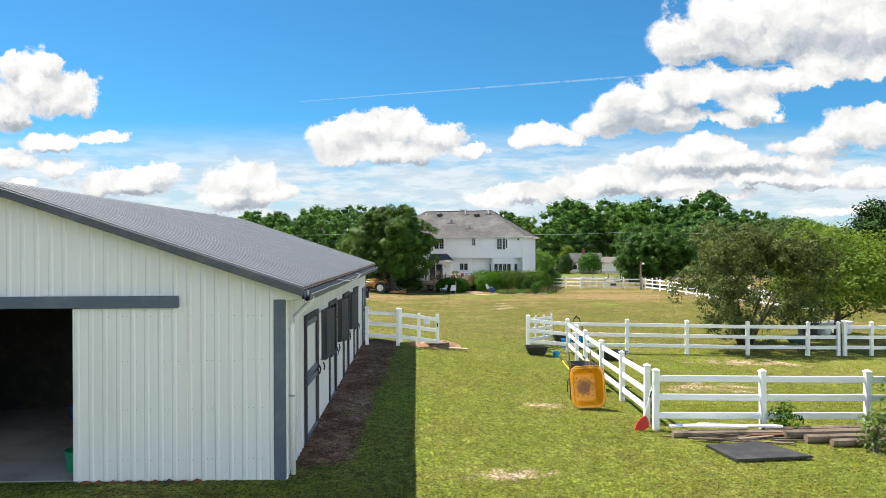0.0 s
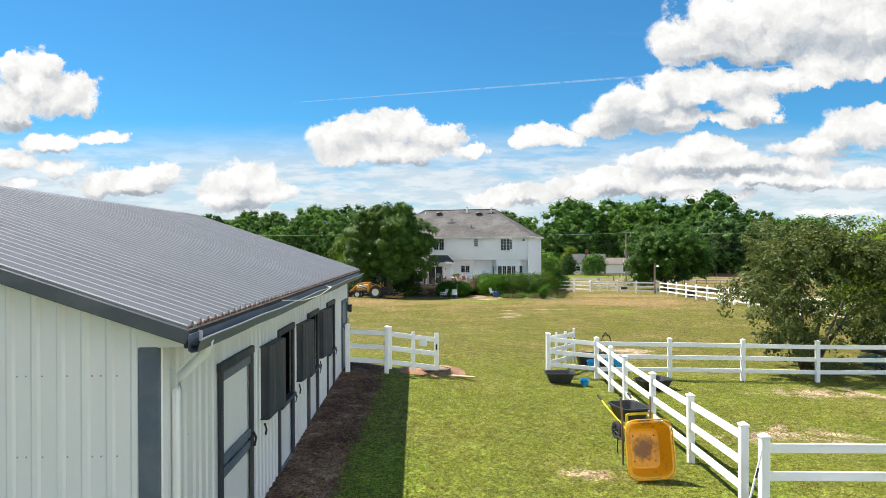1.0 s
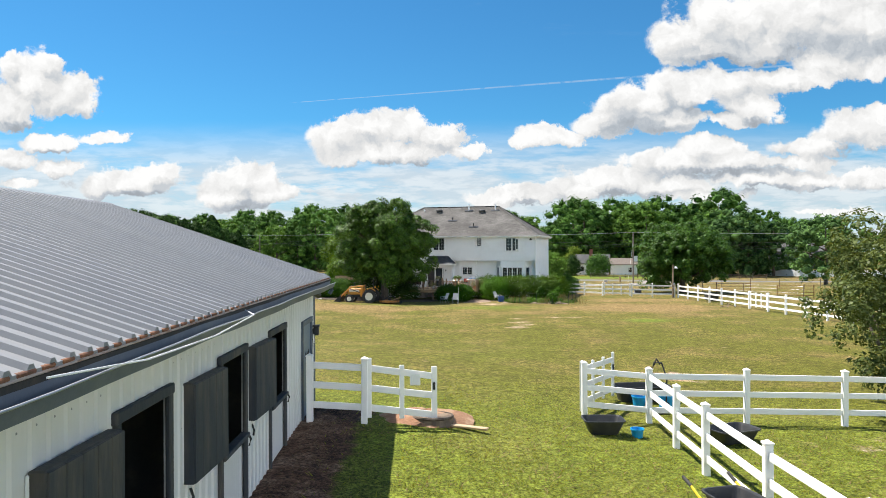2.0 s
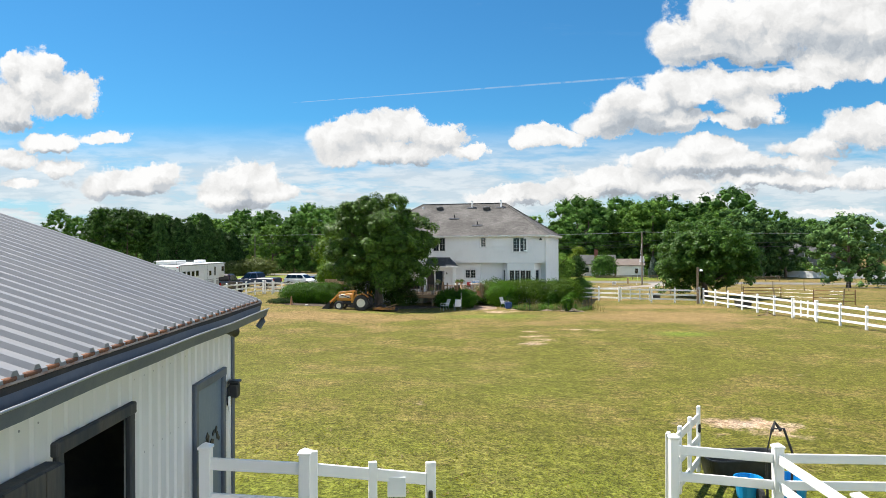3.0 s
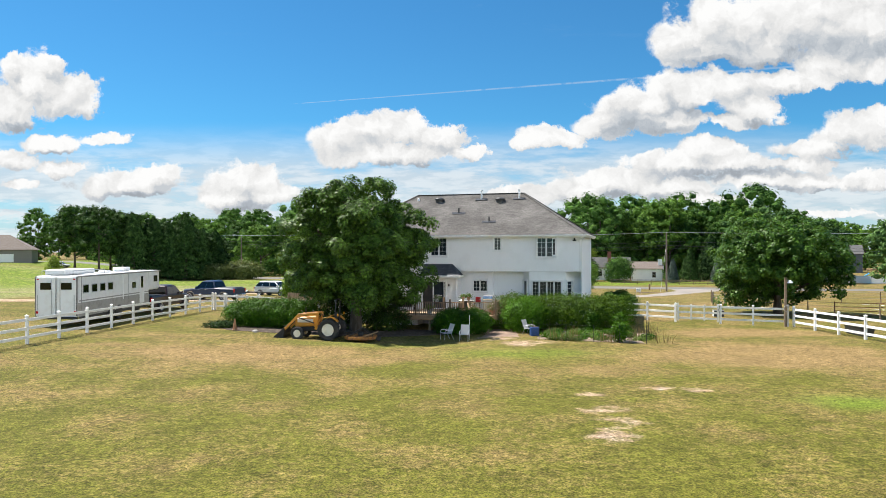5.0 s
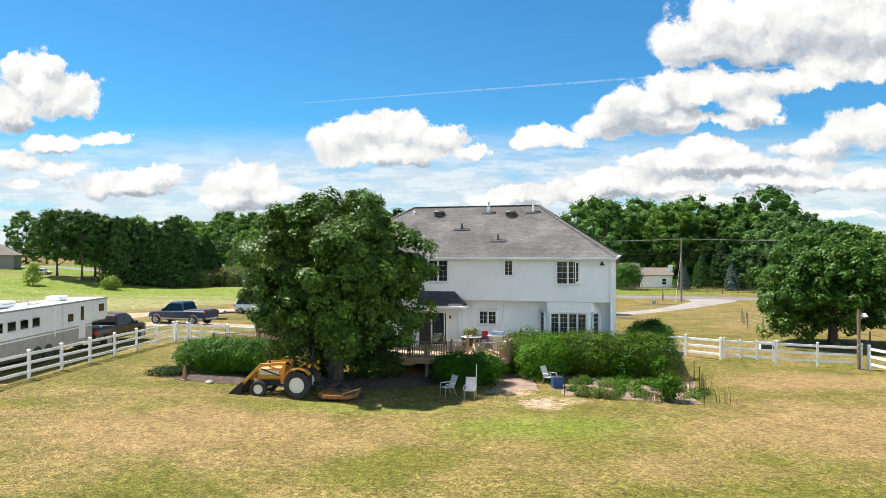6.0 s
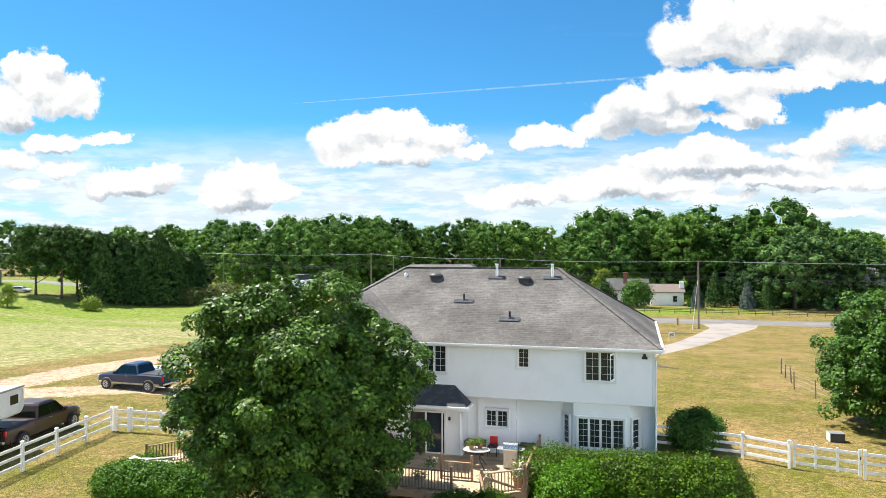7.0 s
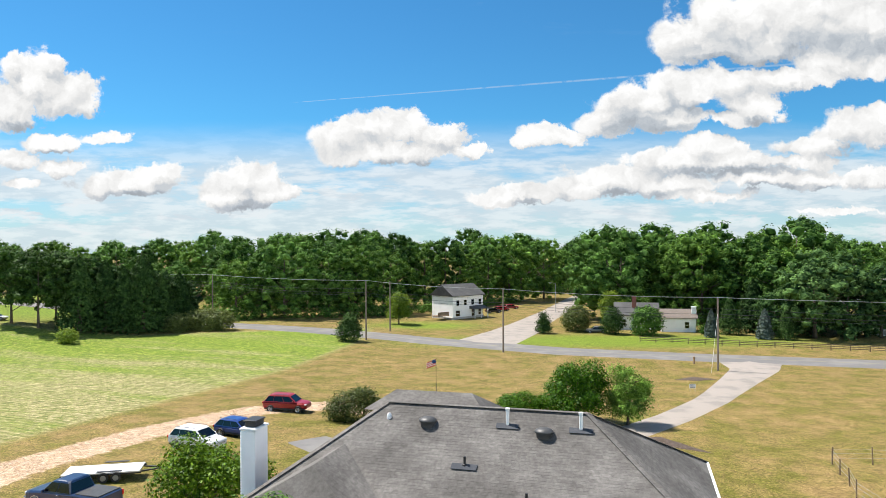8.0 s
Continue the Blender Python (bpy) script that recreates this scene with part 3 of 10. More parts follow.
    rich = n.ramp(fine, [(0.3, (0.085, 0.165, 0.014)), (0.52, (0.210, 0.300, 0.026)), (0.72, (0.33, 0.42, 0.075))])
    col = n.mix(n.step(n.math("ADD", attr("lush"), n.math("MULTIPLY", n.math("SUBTRACT", tuft, 0.5), 0.8)), 0.2, 0.9), col, rich)
    # the planted field: rows of young plants with stubble between
    rows = n.math("SINE", n.math("ADD", n.math("MULTIPLY", n.vec("DOT_PRODUCT", pos, (0.35, 0.94, 0)), 7.6), n.math("MULTIPLY", n.noise(pos, 0.12, 3), 9.0)))
    crop_green = n.ramp(n.math("MULTIPLY_ADD", rows, 0.04, n.noise(pos, 1.2, 6, 0.75)), [(0.36, (0.100, 0.175, 0.014)), (0.52, (0.215, 0.310, 0.028)), (0.68, (0.42, 0.44, 0.10))])
    crop_pale = n.ramp(n.math("MULTIPLY_ADD", rows, 0.045, n.noise(pos, 1.5, 6, 0.75)), [(0.36, (0.160, 0.210, 0.040)), (0.50, (0.34, 0.325, 0.12)), (0.66, (0.56, 0.49, 0.26))])
    lie = n.add("ShaderNodeCombineXYZ")
    n.put(lie.inputs[0], n.math("MULTIPLY", n.vec("DOT_PRODUCT", pos, (0.94, -0.35, 0)), 0.16))
    n.put(lie.inputs[1], n.vec("DOT_PRODUCT", pos, (0.35, 0.94, 0)))
    drift = n.math("ADD", n.math("MULTIPLY", n.noise(lie.outputs[0], 0.11, 5, 0.65), 0.7), n.math("MULTIPLY", n.noise(pos, 0.9, 6, 0.8), 0.3))
    patch = n.step(n.math("ADD", drift, n.math("MULTIPLY", attr("stubble"), 0.12)), 0.49, 0.68)
    border = n.math("MULTIPLY", n.math("MULTIPLY", attr("crop"), n.math("SUBTRACT", 1.0, attr("crop"))), 3.2, clamp=True)
    col = n.mix(attr("crop"), col, n.mix(n.math("MAXIMUM", patch, border), crop_green, crop_pale))
    earth = n.ramp(n.noise(pos, 2.2, 6, 0.7), [(0.3, (0.44, 0.28, 0.140)), (0.52, (0.62, 0.46, 0.29)), (0.72, (0.80, 0.66, 0.48))])
    worn = n.step(n.math("ADD", attr("bare"), n.math("MULTIPLY", n.math("SUBTRACT", n.noise(pos, 0.9, 7, 0.75), 0.5), 2.4)), 0.35, 0.75)
    col = n.mix(n.math("MULTIPLY", worn, 0.93), col, earth)
    straw = n.ramp(n.math("ADD", n.math("MULTIPLY", n.noise(pos, 1.1, 4, 0.6), 0.55), n.math("MULTIPLY", n.noise(pos, 9, 6, 0.75), 0.45)), [(0.36, (0.050, 0.026, 0.016)), (0.49, (0.19, 0.105, 0.058)), (0.62, (0.40, 0.27, 0.165))])
    col = n.mix(n.step(n.math("ADD", attr("litter"), n.math("MULTIPLY", n.math("SUBTRACT", n.noise(pos, 2.5, 5, 0.7), 0.5), 1.1)), 0.35, 0.65), col, straw)
    # clumps of several sizes, from broad drifts to single tufts
    drifts = n.step(n.noise(pos, 0.75, 6, 0.7), 0.34, 0.66, 0.88, 1.10)
    clumps = n.step(n.noise(pos, 2.6, 6, 0.72), 0.36, 0.62, 0.82, 1.12)
    tufts = n.step(n.noise(pos, 7.0, 5, 0.75), 0.38, 0.60, 0.70, 1.22)
    speck = n.step(n.noise(pos, 20, 3, 0.65), 0.38, 0.58, 0.56, 1.34)
    shade = n.math("MULTIPLY", n.math("MULTIPLY", drifts, clumps), n.math("MULTIPLY", tufts, speck))
    shade = n.math("MULTIPLY", shade, n.math("MULTIPLY_ADD", n.math("SUBTRACT", blade, 0.5), 0.9, 1.05))
    col = n.vec("MULTIPLY", n.vec("SCALE", col, scale=shade), (0.605, 0.590, 0.65))
    n.put(bsdf.inputs["Base Color"], col)
    bsdf.inputs["Roughness"].default_value = 0.95
    bsdf.inputs["Specular IOR Level"].default_value = 0.15
    b = n.add("ShaderNodeBump")
    b.inputs["Strength"].default_value, b.inputs["Distance"].default_value = 0.45, 0.02
    n.put(b.inputs["Height"], n.math("ADD", n.math("MULTIPLY", fine, 0.5), n.math("MULTIPLY", blade, 0.5)))
    n.put(bsdf.inputs["Normal"], b.outputs[0])
    me.materials.append(m)
    tagged(new("ground", me), "sunlit mown lawn with dry patches, worn earth and a planted field", "ground", kind="structure")


build_ground()


def ribbon(name, line, width, mat, label, category, lift=0.03, ends=None, kind="structure"):
    """A strip of paving along a line, draped on the land; width may change along it."""
    pts = []
    for (ax, ay), (bx, by) in zip(line, line[1:]):
        n = max(1, int(math.hypot(bx - ax, by - ay) / 1.5))
        pts += [(ax + (bx - ax) * k / n, ay + (by - ay) * k / n) for k in range(n)]
    pts.append(line[-1])
    ws = np.interp(np.linspace(0, 1, len(pts)), np.linspace(0, 1, len(width)), width) if isinstance(width, (list, tuple)) else [width] * len(pts)
    mesh = Mesh()
    vs, fs, cols = [], [], 9
    for i, (x, y) in enumerate(pts):
        (x0, y0), (x1, y1) = pts[max(i - 2, 0)], pts[min(i + 2, len(pts) - 1)]
        d = math.hypot(x1 - x0, y1 - y0)
        nx, ny = -(y1 - y0) / d, (x1 - x0) / d
        for k in range(cols):
            o = (k / (cols - 1) - 0.5) * ws[i]
            crown = 0.03 * (1 - abs(k / (cols - 1) - 0.5) * 2)
            skirt = -0.12 if k in (0, cols - 1) else 0.0
            px, py = x + nx * o, y + ny * o
            vs.append((px, py, gz(px, py) + lift + crown + skirt))
    for i in range(len(pts) - 1):
        for k in range(cols - 1):
            a = i * cols + k
            fs.append((a, a + 1, a + cols + 1, a + cols))
    mesh.add(vs, fs)
    ob = new(name, mesh.data(name, mat, True))
    return tagged(ob, label, category, kind=kind)


ROAD = [(160, 146), (110, 158), (72, 168.5), (45, 177), (22, 185.5), (-10, 206), (-30, 217), (-53, 227.5), (-90, 238), (-170, 252)]
ribbon("road", ROAD, 11.0, ASPHALT, "grey asphalt two-lane country road", "road", 0.05)
ribbon("road_line", [(x, y) for x, y in ROAD], 0.28, ROAD_PAINT, "faded painted centre line on the asphalt road", "road marking", 0.075)
ribbon("side_road", [(8, 198), (16, 216), (32, 262), (48, 312), (60, 345), (78, 375)], [16, 11, 9, 9, 8, 8], DRIVE, "pale side road running off into the woods", "road", 0.04)
ribbon("driveway", [(51.5, 174.5), (47.8, 164), (40, 152), (31.5, 139), (24, 129.5), (16, 121), (8, 113), (2, 109)], [13, 8.0, 6.2, 5, 4.6, 4.6, 5, 7], DRIVE, "pale gravel driveway curving from the road to the house", "driveway", 0.035)
ribbon("parking_apron", [(-3, 112), (-8, 115), (-12, 119)], [6, 6, 5], ASPHALT, "pale paved parking apron beside the house", "driveway", 0.034)


# ---------------- fences of white vinyl ----------------
POST_H, POST_W = 1.32, 0.127


def vinyl_post_mesh(h=POST_H):
    m = Mesh()
    m.box((0, 0, h / 2 - 0.1), (POST_W, POST_W, h + 0.2), bevel=0.008)
    c = POST_W / 2 + 0.012
    m.box((0, 0, h + 0.012), (2 * c, 2 * c, 0.03), bevel=0.006)
    m.add([(-c, -c, h + 0.027), (c, -c, h + 0.027), (c, c, h + 0.027), (-c, c, h + 0.027), (0, 0, h + 0.075)], [(0, 1, 4), (1, 2, 4), (2, 3, 4), (3, 0, 4)])
    return m.data("post", VINYL)


POST = vinyl_post_mesh()
RAILS = (0.33, 0.74, 1.15)


def vinyl_fence(name, posts, label, gaps=()):
    """Posts on the land with three rails between neighbours; gaps lists the bays left open."""
    f = thing(name, label, "fence")
    for i, (x, y) in enumerate(posts):
        nx, ny = posts[min(i + 1, len(posts) - 1)]
        px, py = posts[max(i - 1, 0)]
        turn = math.degrees(math.atan2(ny - py, nx - px))
        part("post", POST, None, f, at=pose(x, y, gz(x, y), random.uniform(-0.5, 0.5), random.uniform(-0.5, 0.5), turn))
    for i, (a, b) in enumerate(zip(posts, posts[1:])):
        if i in gaps:
            continue
        for h in RAILS:
            m = Mesh().beam((a[0], a[1], gz(*a) + h + random.uniform(-0.008, 0.008)), (b[0], b[1], gz(*b) + h + random.uniform(-0.008, 0.008)), 0.038, 0.14, 0.006)
            part("rail", m, VINYL, f)
    return f


def vinyl_gate(p, q, label, uprights=3, sag=0.0):
    """A gate leaf from the hinge p to the free end q."""
    g = thing("fence_gate", label, "gate")
    for h in RAILS:
        part("rail", Mesh().beam((*p, gz(*p) + h), (*q, gz(*q) + h - sag), 0.038, 0.14, 0.006), VINYL, g)
    for k in range(uprights + 1):
        t = k / uprights
        x, y = p[0] + (q[0] - p[0]) * t, p[1] + (q[1] - p[1]) * t
        wide = 0.12 if k in (0, uprights) else 0.10
        z = gz(x, y) - sag * t
        part("upright", Mesh().box((x, y, z + 0.74), (wide, 0.06, 1.12 if 0 < k < uprights else 1.24), Matrix.Rotation(math.atan2(q[1] - p[1], q[0] - p[0]), 4, "Z"), 0.006), VINYL, g)
    part("latch", Mesh().box((q[0], q[1] - 0.05, gz(*q) + 0.95 - sag), (0.05, 0.05, 0.16)), BLACK_IRON, g, "black metal latch")
    return g


def line_posts(a, b, step=2.44):
    n = max(1, round(math.hypot(b[0] - a[0], b[1] - a[1]) / step))
    return [(a[0] + (b[0] - a[0]) * k / n, a[1] + (b[1] - a[1]) * k / n) for k in range(n + 1)]


vinyl_fence("paddock_fence", [(4.74, 15.4), (7.18, 15.5), (9.6, 15.6), (12.0, 15.7), (14.4, 15.8), (16.8, 15.9)], "white vinyl three-rail paddock fence above a pile of old timber")
vinyl_fence("paddock_fence", [(4.76, 16.15), (4.86, 18.75), (4.89, 21.3), (4.92, 23.85), (4.95, 25.6), (5.0, 27.72)], "white vinyl three-rail paddock fence beside the wheelbarrows")
vinyl_fence("paddock_fence", [(3.42, 27.7), (5.0, 27.72), (7.4, 27.75), (9.8, 27.75), (12.25, 27.75), (14.65, 27.7), (15.85, 27.65)], "white vinyl three-rail fence in front of the apple tree")
vinyl_fence("paddock_fence", [(16.12, 27.65), (17.15, 27.6), (19.5, 27.5), (21.9, 27.4), (24.3, 27.3), (26.8, 27.2)], "white vinyl three-rail fence beyond the paddock gate posts")
vinyl_gate((3.38, 27.85), (4.75, 30.3), "white vinyl gate standing open beside blue buckets")
vinyl_fence("barn_fence", [(-2.80, 25.2), (-1.67, 25.2)], "short white vinyl fence panel between barn and gate")
vinyl_gate((-1.58, 25.22), (-0.22, 25.55), "white vinyl gate with a small plate on it", 2, 0.1)
vinyl_fence("pasture_fence", line_posts((-21.2, 46), (-18.5, 87.5)), "white vinyl three-rail fence beside the horse trailer")
vinyl_fence("pasture_fence", [(-18.3, 87.55), (-17.55, 87.5)], "white vinyl fence end beside the drive gate")
vinyl_gate((-17.4, 87.5), (-14.85, 87.2), "white vinyl drive gate, closed")
vinyl_fence("pasture_fence", line_posts((-14.7, 87.2), (-9.8, 86.2)), "white vinyl fence running up to the house")
vinyl_fence("pasture_fence", [(10.6, 86.4), (12.7, 85.2), (14.9, 83.8), (16.45, 82.2)], "white vinyl fence running from the house corner")
vinyl_gate((16.6, 82.05), (18.85, 80.6), "white vinyl pasture gate, closed")
vinyl_fence("pasture_fence", [(19.0, 80.5), (20.8, 79.5), (22.7, 78.6)], "white vinyl fence beside the wooden lamp post")
vinyl_fence("pasture_fence", line_posts((22.95, 78.3), (23.4, 63.6)), "white vinyl three-rail fence along the far paddock")
vinyl_gate((23.4, 63.4), (23.5, 61.0), "white vinyl gate in the paddock fence")
vinyl_fence("pasture_fence", line_posts((23.5, 60.8), (24.2, 44)), "white vinyl three-rail fence along the riding paddock")


# ---------------- the barn ----------------
BARN = pose(-2.66, 11.58, 0.0, 0, 0, 1.5)
B_LEN, B_HALF, EAVE, SLOPE = 15.45, 4.75, 3.72, 0.339
RIDGE_Z = EAVE + SLOPE * B_HALF


def rib_profile(lo, hi, pitch=0.2286, depth=0.019):
    """Points across a ribbed sheet: (along, out)."""
    pts = [(lo, 0.0)]
    k = math.ceil((lo - 0.001) / pitch)
    while k * pitch < hi - 0.03:
        c = k * pitch
        for o, d in ((-0.046, 0.0), (-0.022, depth), (0.022, depth), (0.046, 0.0)):
            if lo < c + o < hi:
                pts.append((c + o, d))
        k += 1
    pts.append((hi, 0.0))
    return pts


def ribbed_sheet(lo, hi, bottom, top, place, pitch=0.2286, depth=0.019):
    """A ribbed sheet between bottom(a) and top(a); place(a, out, z) gives the corner."""
    vs, fs = [], []
    pts = rib_profile(lo, hi, pitch, depth)
    for a, o in pts:
        vs += [place(a, o, bottom(a)), place(a, o, top(a)), place(a, -0.03, bottom(a)), place(a, -0.03, top(a))]
    for i in range(len(pts) - 1):
        a, b = 4 * i, 4 * i + 4
        fs += [(a, b, b + 1, a + 1), (a + 2, a + 3, b + 3, b + 2), (a + 1, b + 1, b + 3, a + 3), (a, a + 2, b + 2, b)]
    fs += [(0, 1, 3, 2), (len(vs) - 4, len(vs) - 2, len(vs) - 1, len(vs) - 3)]
    return Mesh().add(vs, fs)


SCREW_GREY = material("dull_screw_heads", (0.34, 0.34, 0.35), 0.5, metal=0.3, grain=0.1)


def barn():
    b = thing("barn", "long white ribbed-steel horse barn with grey metal roof", "barn", BARN)
    roof_z = lambda u: EAVE + SLOPE * min(-u, 2 * B_HALF + u) if u < 0 else EAVE

    gable = lambda a, o, z: (a, -o, z)
    over_edge = 0.40
    door_lo, door_hi, door_top = -6.05, -3.46, 3.29
    # front gable, sheet by sheet
    edges = [-9.5, -8.6, -7.75, -6.9, -6.05]
    for lo, hi in zip(edges, edges[1:]):
        part("wall_panel", ribbed_sheet(lo, hi, lambda a: -0.3, lambda a: roof_z(a) - 0.02, gable), STEEL_WHITE, b)
    edges = [-6.05, -5.2, -4.3, -3.46]
    for lo, hi in zip(edges, edges[1:]):
        mids = sorted({lo, hi, *([-B_HALF] if lo < -B_HALF < hi else [])})
        for l2, h2 in zip(mids, mids[1:]):
            part("wall_panel", ribbed_sheet(l2, h2, lambda a: door_top, lambda a: roof_z(a) - 0.02, gable), STEEL_WHITE, b)
    edges = [-3.46, -2.6, -1.75, -0.95, -0.18]
    for lo, hi in zip(edges, edges[1:]):
        part("wall_panel", ribbed_sheet(lo, hi, lambda a: 0.34 + 0.03 * random.random(), lambda a: roof_z(a) - 0.02, gable), STEEL_WHITE, b)
    part("corner_board", Mesh().box((-0.09, -0.012, 1.87), (0.20, 0.05, 3.1)), SLATE_TRIM, b, "blue-grey corner board")
    part("corner_board", Mesh().box((0.0, 0.07, 1.95), (0.05, 0.14, 3.3)), TRIM_WHITE, b)
    part("eave_return", Mesh().prism([(-0.20, 3.40), (over_edge, EAVE - SLOPE * over_edge - 0.16), (over_edge, EAVE - SLOPE * over_edge - 0.02), (-0.20, EAVE + 0.2 * SLOPE - 0.02)], -0.03, 0.0, "y"), STEEL_WHITE, b)
    # sliding door on its track
    part("door_track", Mesh().box((-4.4, -0.09, 3.39), (5.3, 0.11, 0.20)), SLATE_TRIM, b, "blue-grey sliding door track cover")
    part("sliding_door", ribbed_sheet(-3.5, -1.62, lambda a: 0.42, lambda a: 3.31, lambda a, o, z: (a, -0.06 - o, z)), STEEL_WHITE, b, "open sliding door of white ribbed steel")
    part("door_jamb", Mesh().box((-3.48, 0.04, 1.8), (0.05, 0.16, 3.0)), SLATE_TRIM, b)
    for k in range(9):
        part("foot_rust", Mesh().prism([(-3.42 + k * 0.23, 0.36), (-3.20 + k * 0.23, 0.36), (-3.22 + k * 0.23, 0.40 + 0.04 * random.random()), (-3.30 + k * 0.23, 0.42 + 0.04 * random.random()), (-3.37 + k * 0.23, 0.39 + 0.03 * random.random())], -0.096, -0.088, "y"), RUST, b)
    # side wall with its openings
    openings = [(1.80, 3.25, 0.45, 2.88), (5.08, 6.28, 0.45, 2.88), (8.02, 9.22, 0.45, 2.88), (10.78, 12.03, 0.45, 2.88), (13.82, 14.93, 0.40, 2.70)]
    side = lambda a, o, z: (o, a, z)
    cuts = sorted({0.0, B_LEN, *[c for o in openings for c in o[:2]]})
    for lo, hi in zip(cuts, cuts[1:]):
        over = [o for o in openings if abs(o[0] - lo) < 0.01]
        n = max(1, round((hi - lo) / 0.92))
        for k in range(n):
            l2, h2 = lo + (hi - lo) * k / n, lo + (hi - lo) * (k + 1) / n
            part("wall_panel", ribbed_sheet(l2, h2, lambda a: over[0][3] if over else 0.34, lambda a: EAVE - 0.02, side), STEEL_WHITE, b)
    # west and north walls close the barn
    part("wall_panel", ribbed_sheet(0, B_LEN, lambda a: -0.4, lambda a: EAVE - 0.02, lambda a, o, z: (-2 * B_HALF - o, a, z)), STEEL_WHITE, b)
    for lo, hi in ((-2 * B_HALF, -B_HALF), (-B_HALF, 0.0)):
        part("wall_panel", ribbed_sheet(lo, hi, lambda a: 0.0, lambda a: roof_z(a) - 0.02, lambda a, o, z: (a, B_LEN + o, z)), STEEL_WHITE, b)
    part("corner_board", Mesh().box((0.012, B_LEN - 0.03, 1.95), (0.05, 0.12, 3.3)), SLATE_TRIM, b, "blue-grey corner board")
    # roof, sheet by sheet
    over_e, over_g, over_n = 0.38, 0.34, 0.14
    for sgn in (1, -1):
        joints = [-over_g] + [0.115 + 0.92 * k for k in range(17)] + [B_LEN + over_n]
        for lo, hi in zip(joints, joints[1:]):

            def lay(a, o, t, sgn=sgn):
                run = t * (B_HALF + over_e)
                x = -B_HALF + sgn * run
                return (x, a, RIDGE_Z + 0.05 - SLOPE * run + o)
            part("roof_panel", ribbed_sheet(lo, hi, lambda a: 0.0, lambda a: 1.0, lay, 0.23, 0.036), STEEL_ROOF, b)
    part("ridge_cap", Mesh().prism([(-B_HALF - 0.2, RIDGE_Z + 0.0), (-B_HALF, RIDGE_Z + 0.085), (-B_HALF + 0.2, RIDGE_Z + 0.0), (-B_HALF, RIDGE_Z + 0.06)], -over_g, B_LEN + over_n, "y"), STEEL_ROOF, b)
    for sgn in (1, -1):
        for y, out in ((-over_g - 0.012, 1), (B_LEN + over_n + 0.012, -1)):
            p = (-B_HALF, y, RIDGE_Z - 0.045)
            q = (-B_HALF + sgn * (B_HALF + over_e), y, RIDGE_Z - 0.045 - SLOPE * (B_HALF + over_e))
            part("rake_board", Mesh().beam(p, q, 0.03, 0.135), RAKE_TRIM, b, "dark grey rake board")
    # soffit at the front
    part("soffit", Mesh().add([(-B_HALF, -over_g, RIDGE_Z - 0.03), (over_e, -over_g, EAVE - SLOPE * over_e - 0.03), (over_e, 0.02, EAVE - SLOPE * over_e - 0.03), (-B_HALF, 0.02, RIDGE_Z - 0.03)], [(0, 1, 2, 3)]), STEEL_WHITE, b)
    # gutter, worn and sagging, with rust at the drip edge
    ez = EAVE - SLOPE * over_e + 0.03
    gut = Mesh()
    n = 40
    vs, fs = [], []
    prof = [(0.0, -0.05), (0.004, -0.19), (0.03, -0.205), (0.085, -0.20), (0.112, -0.095), (0.124, -0.088), (0.124, -0.098)]
    for i in range(n + 1):
        t = i / n
        y = -over_g + t * (B_LEN + over_g + over_n)
        sag = 0.006 * math.sin(t * 19) + 0.004 * math.sin(t * 47 + 1) - 0.012
        for x, z in prof:
            vs.append((over_e + x - 0.005, y, ez + z + sag))
    for i in range(n):
        for k in range(len(prof) - 1):
            a = i * len(prof) + k
            fs.append((a, a + 1, a + len(prof) + 1, a + len(prof)))
    gut.add(vs, fs)
    part("gutter", gut, SLATE_TRIM, b, "sagging blue-grey gutter", smooth=False)
    part("gutter_lip", Mesh().tube([(over_e + 0.118, -over_g + t * (B_LEN + over_g + over_n), ez - 0.090 + 0.006 * math.sin(t * 19) + 0.004 * math.sin(t * 47 + 1) - 0.012) for t in np.linspace(0, 1, 41)], 0.009, 6), GALV, b, "bent pale gutter lip")
    # board colour carries the shade of the gap behind the gutter
    part("fascia", Mesh().box((over_e - 0.03, B_LEN / 2 - 0.1, ez - 0.10), (0.04, B_LEN + over_g + over_n - 0.04, 0.16)), DARK, b, "fascia board coloured near-black for the shaded gap behind the gutter")
    # added dark strip imitates the shaded inside of the gutter
    part("gutter_leaves", Mesh().box((over_e + 0.055, B_LEN / 2 - 0.1, ez - 0.15), (0.075, B_LEN + over_g + over_n - 0.1, 0.02), bevel=0.006), DARK, b, "dark strip standing in for shade inside the gutter")
    k = 0.0
    while k < B_LEN + over_g + over_n - 0.1:
        part("rusted_edge", Mesh().box((over_e - 0.008, -over_g + k + 0.06, ez + 0.012), (0.035, 0.10 + 0.1 * random.random(), 0.028), bevel=0.008), RUST, b)
        k += 0.23
    part("drip_flashing", Mesh().box((over_e - 0.02, B_LEN / 2 - 0.1, ez - 0.012), (0.05, B_LEN + over_g + over_n, 0.02)), material("pink_flashing", (0.42, 0.34, 0.31), 0.6, spots=(0.28, 0.16, 0.11), spot_scale=4), b, "stained pale flashing")
    # downspout at the near corner
    part("downspout", Mesh().tube([(over_e + 0.06, 0.05, ez - 0.15), (over_e + 0.02, 0.1, ez - 0.27), (0.12, 0.2, ez - 0.52), (0.08, 0.22, ez - 0.65), (0.08, 0.22, 0.40)], 0.045, 10), TRIM_WHITE, b, "white downspout with a crooked elbow", smooth=True)
    part("pipe_clamp", Mesh().box((0.06, 0.22, 1.75), (0.12, 0.13, 0.04)), GALV, b)
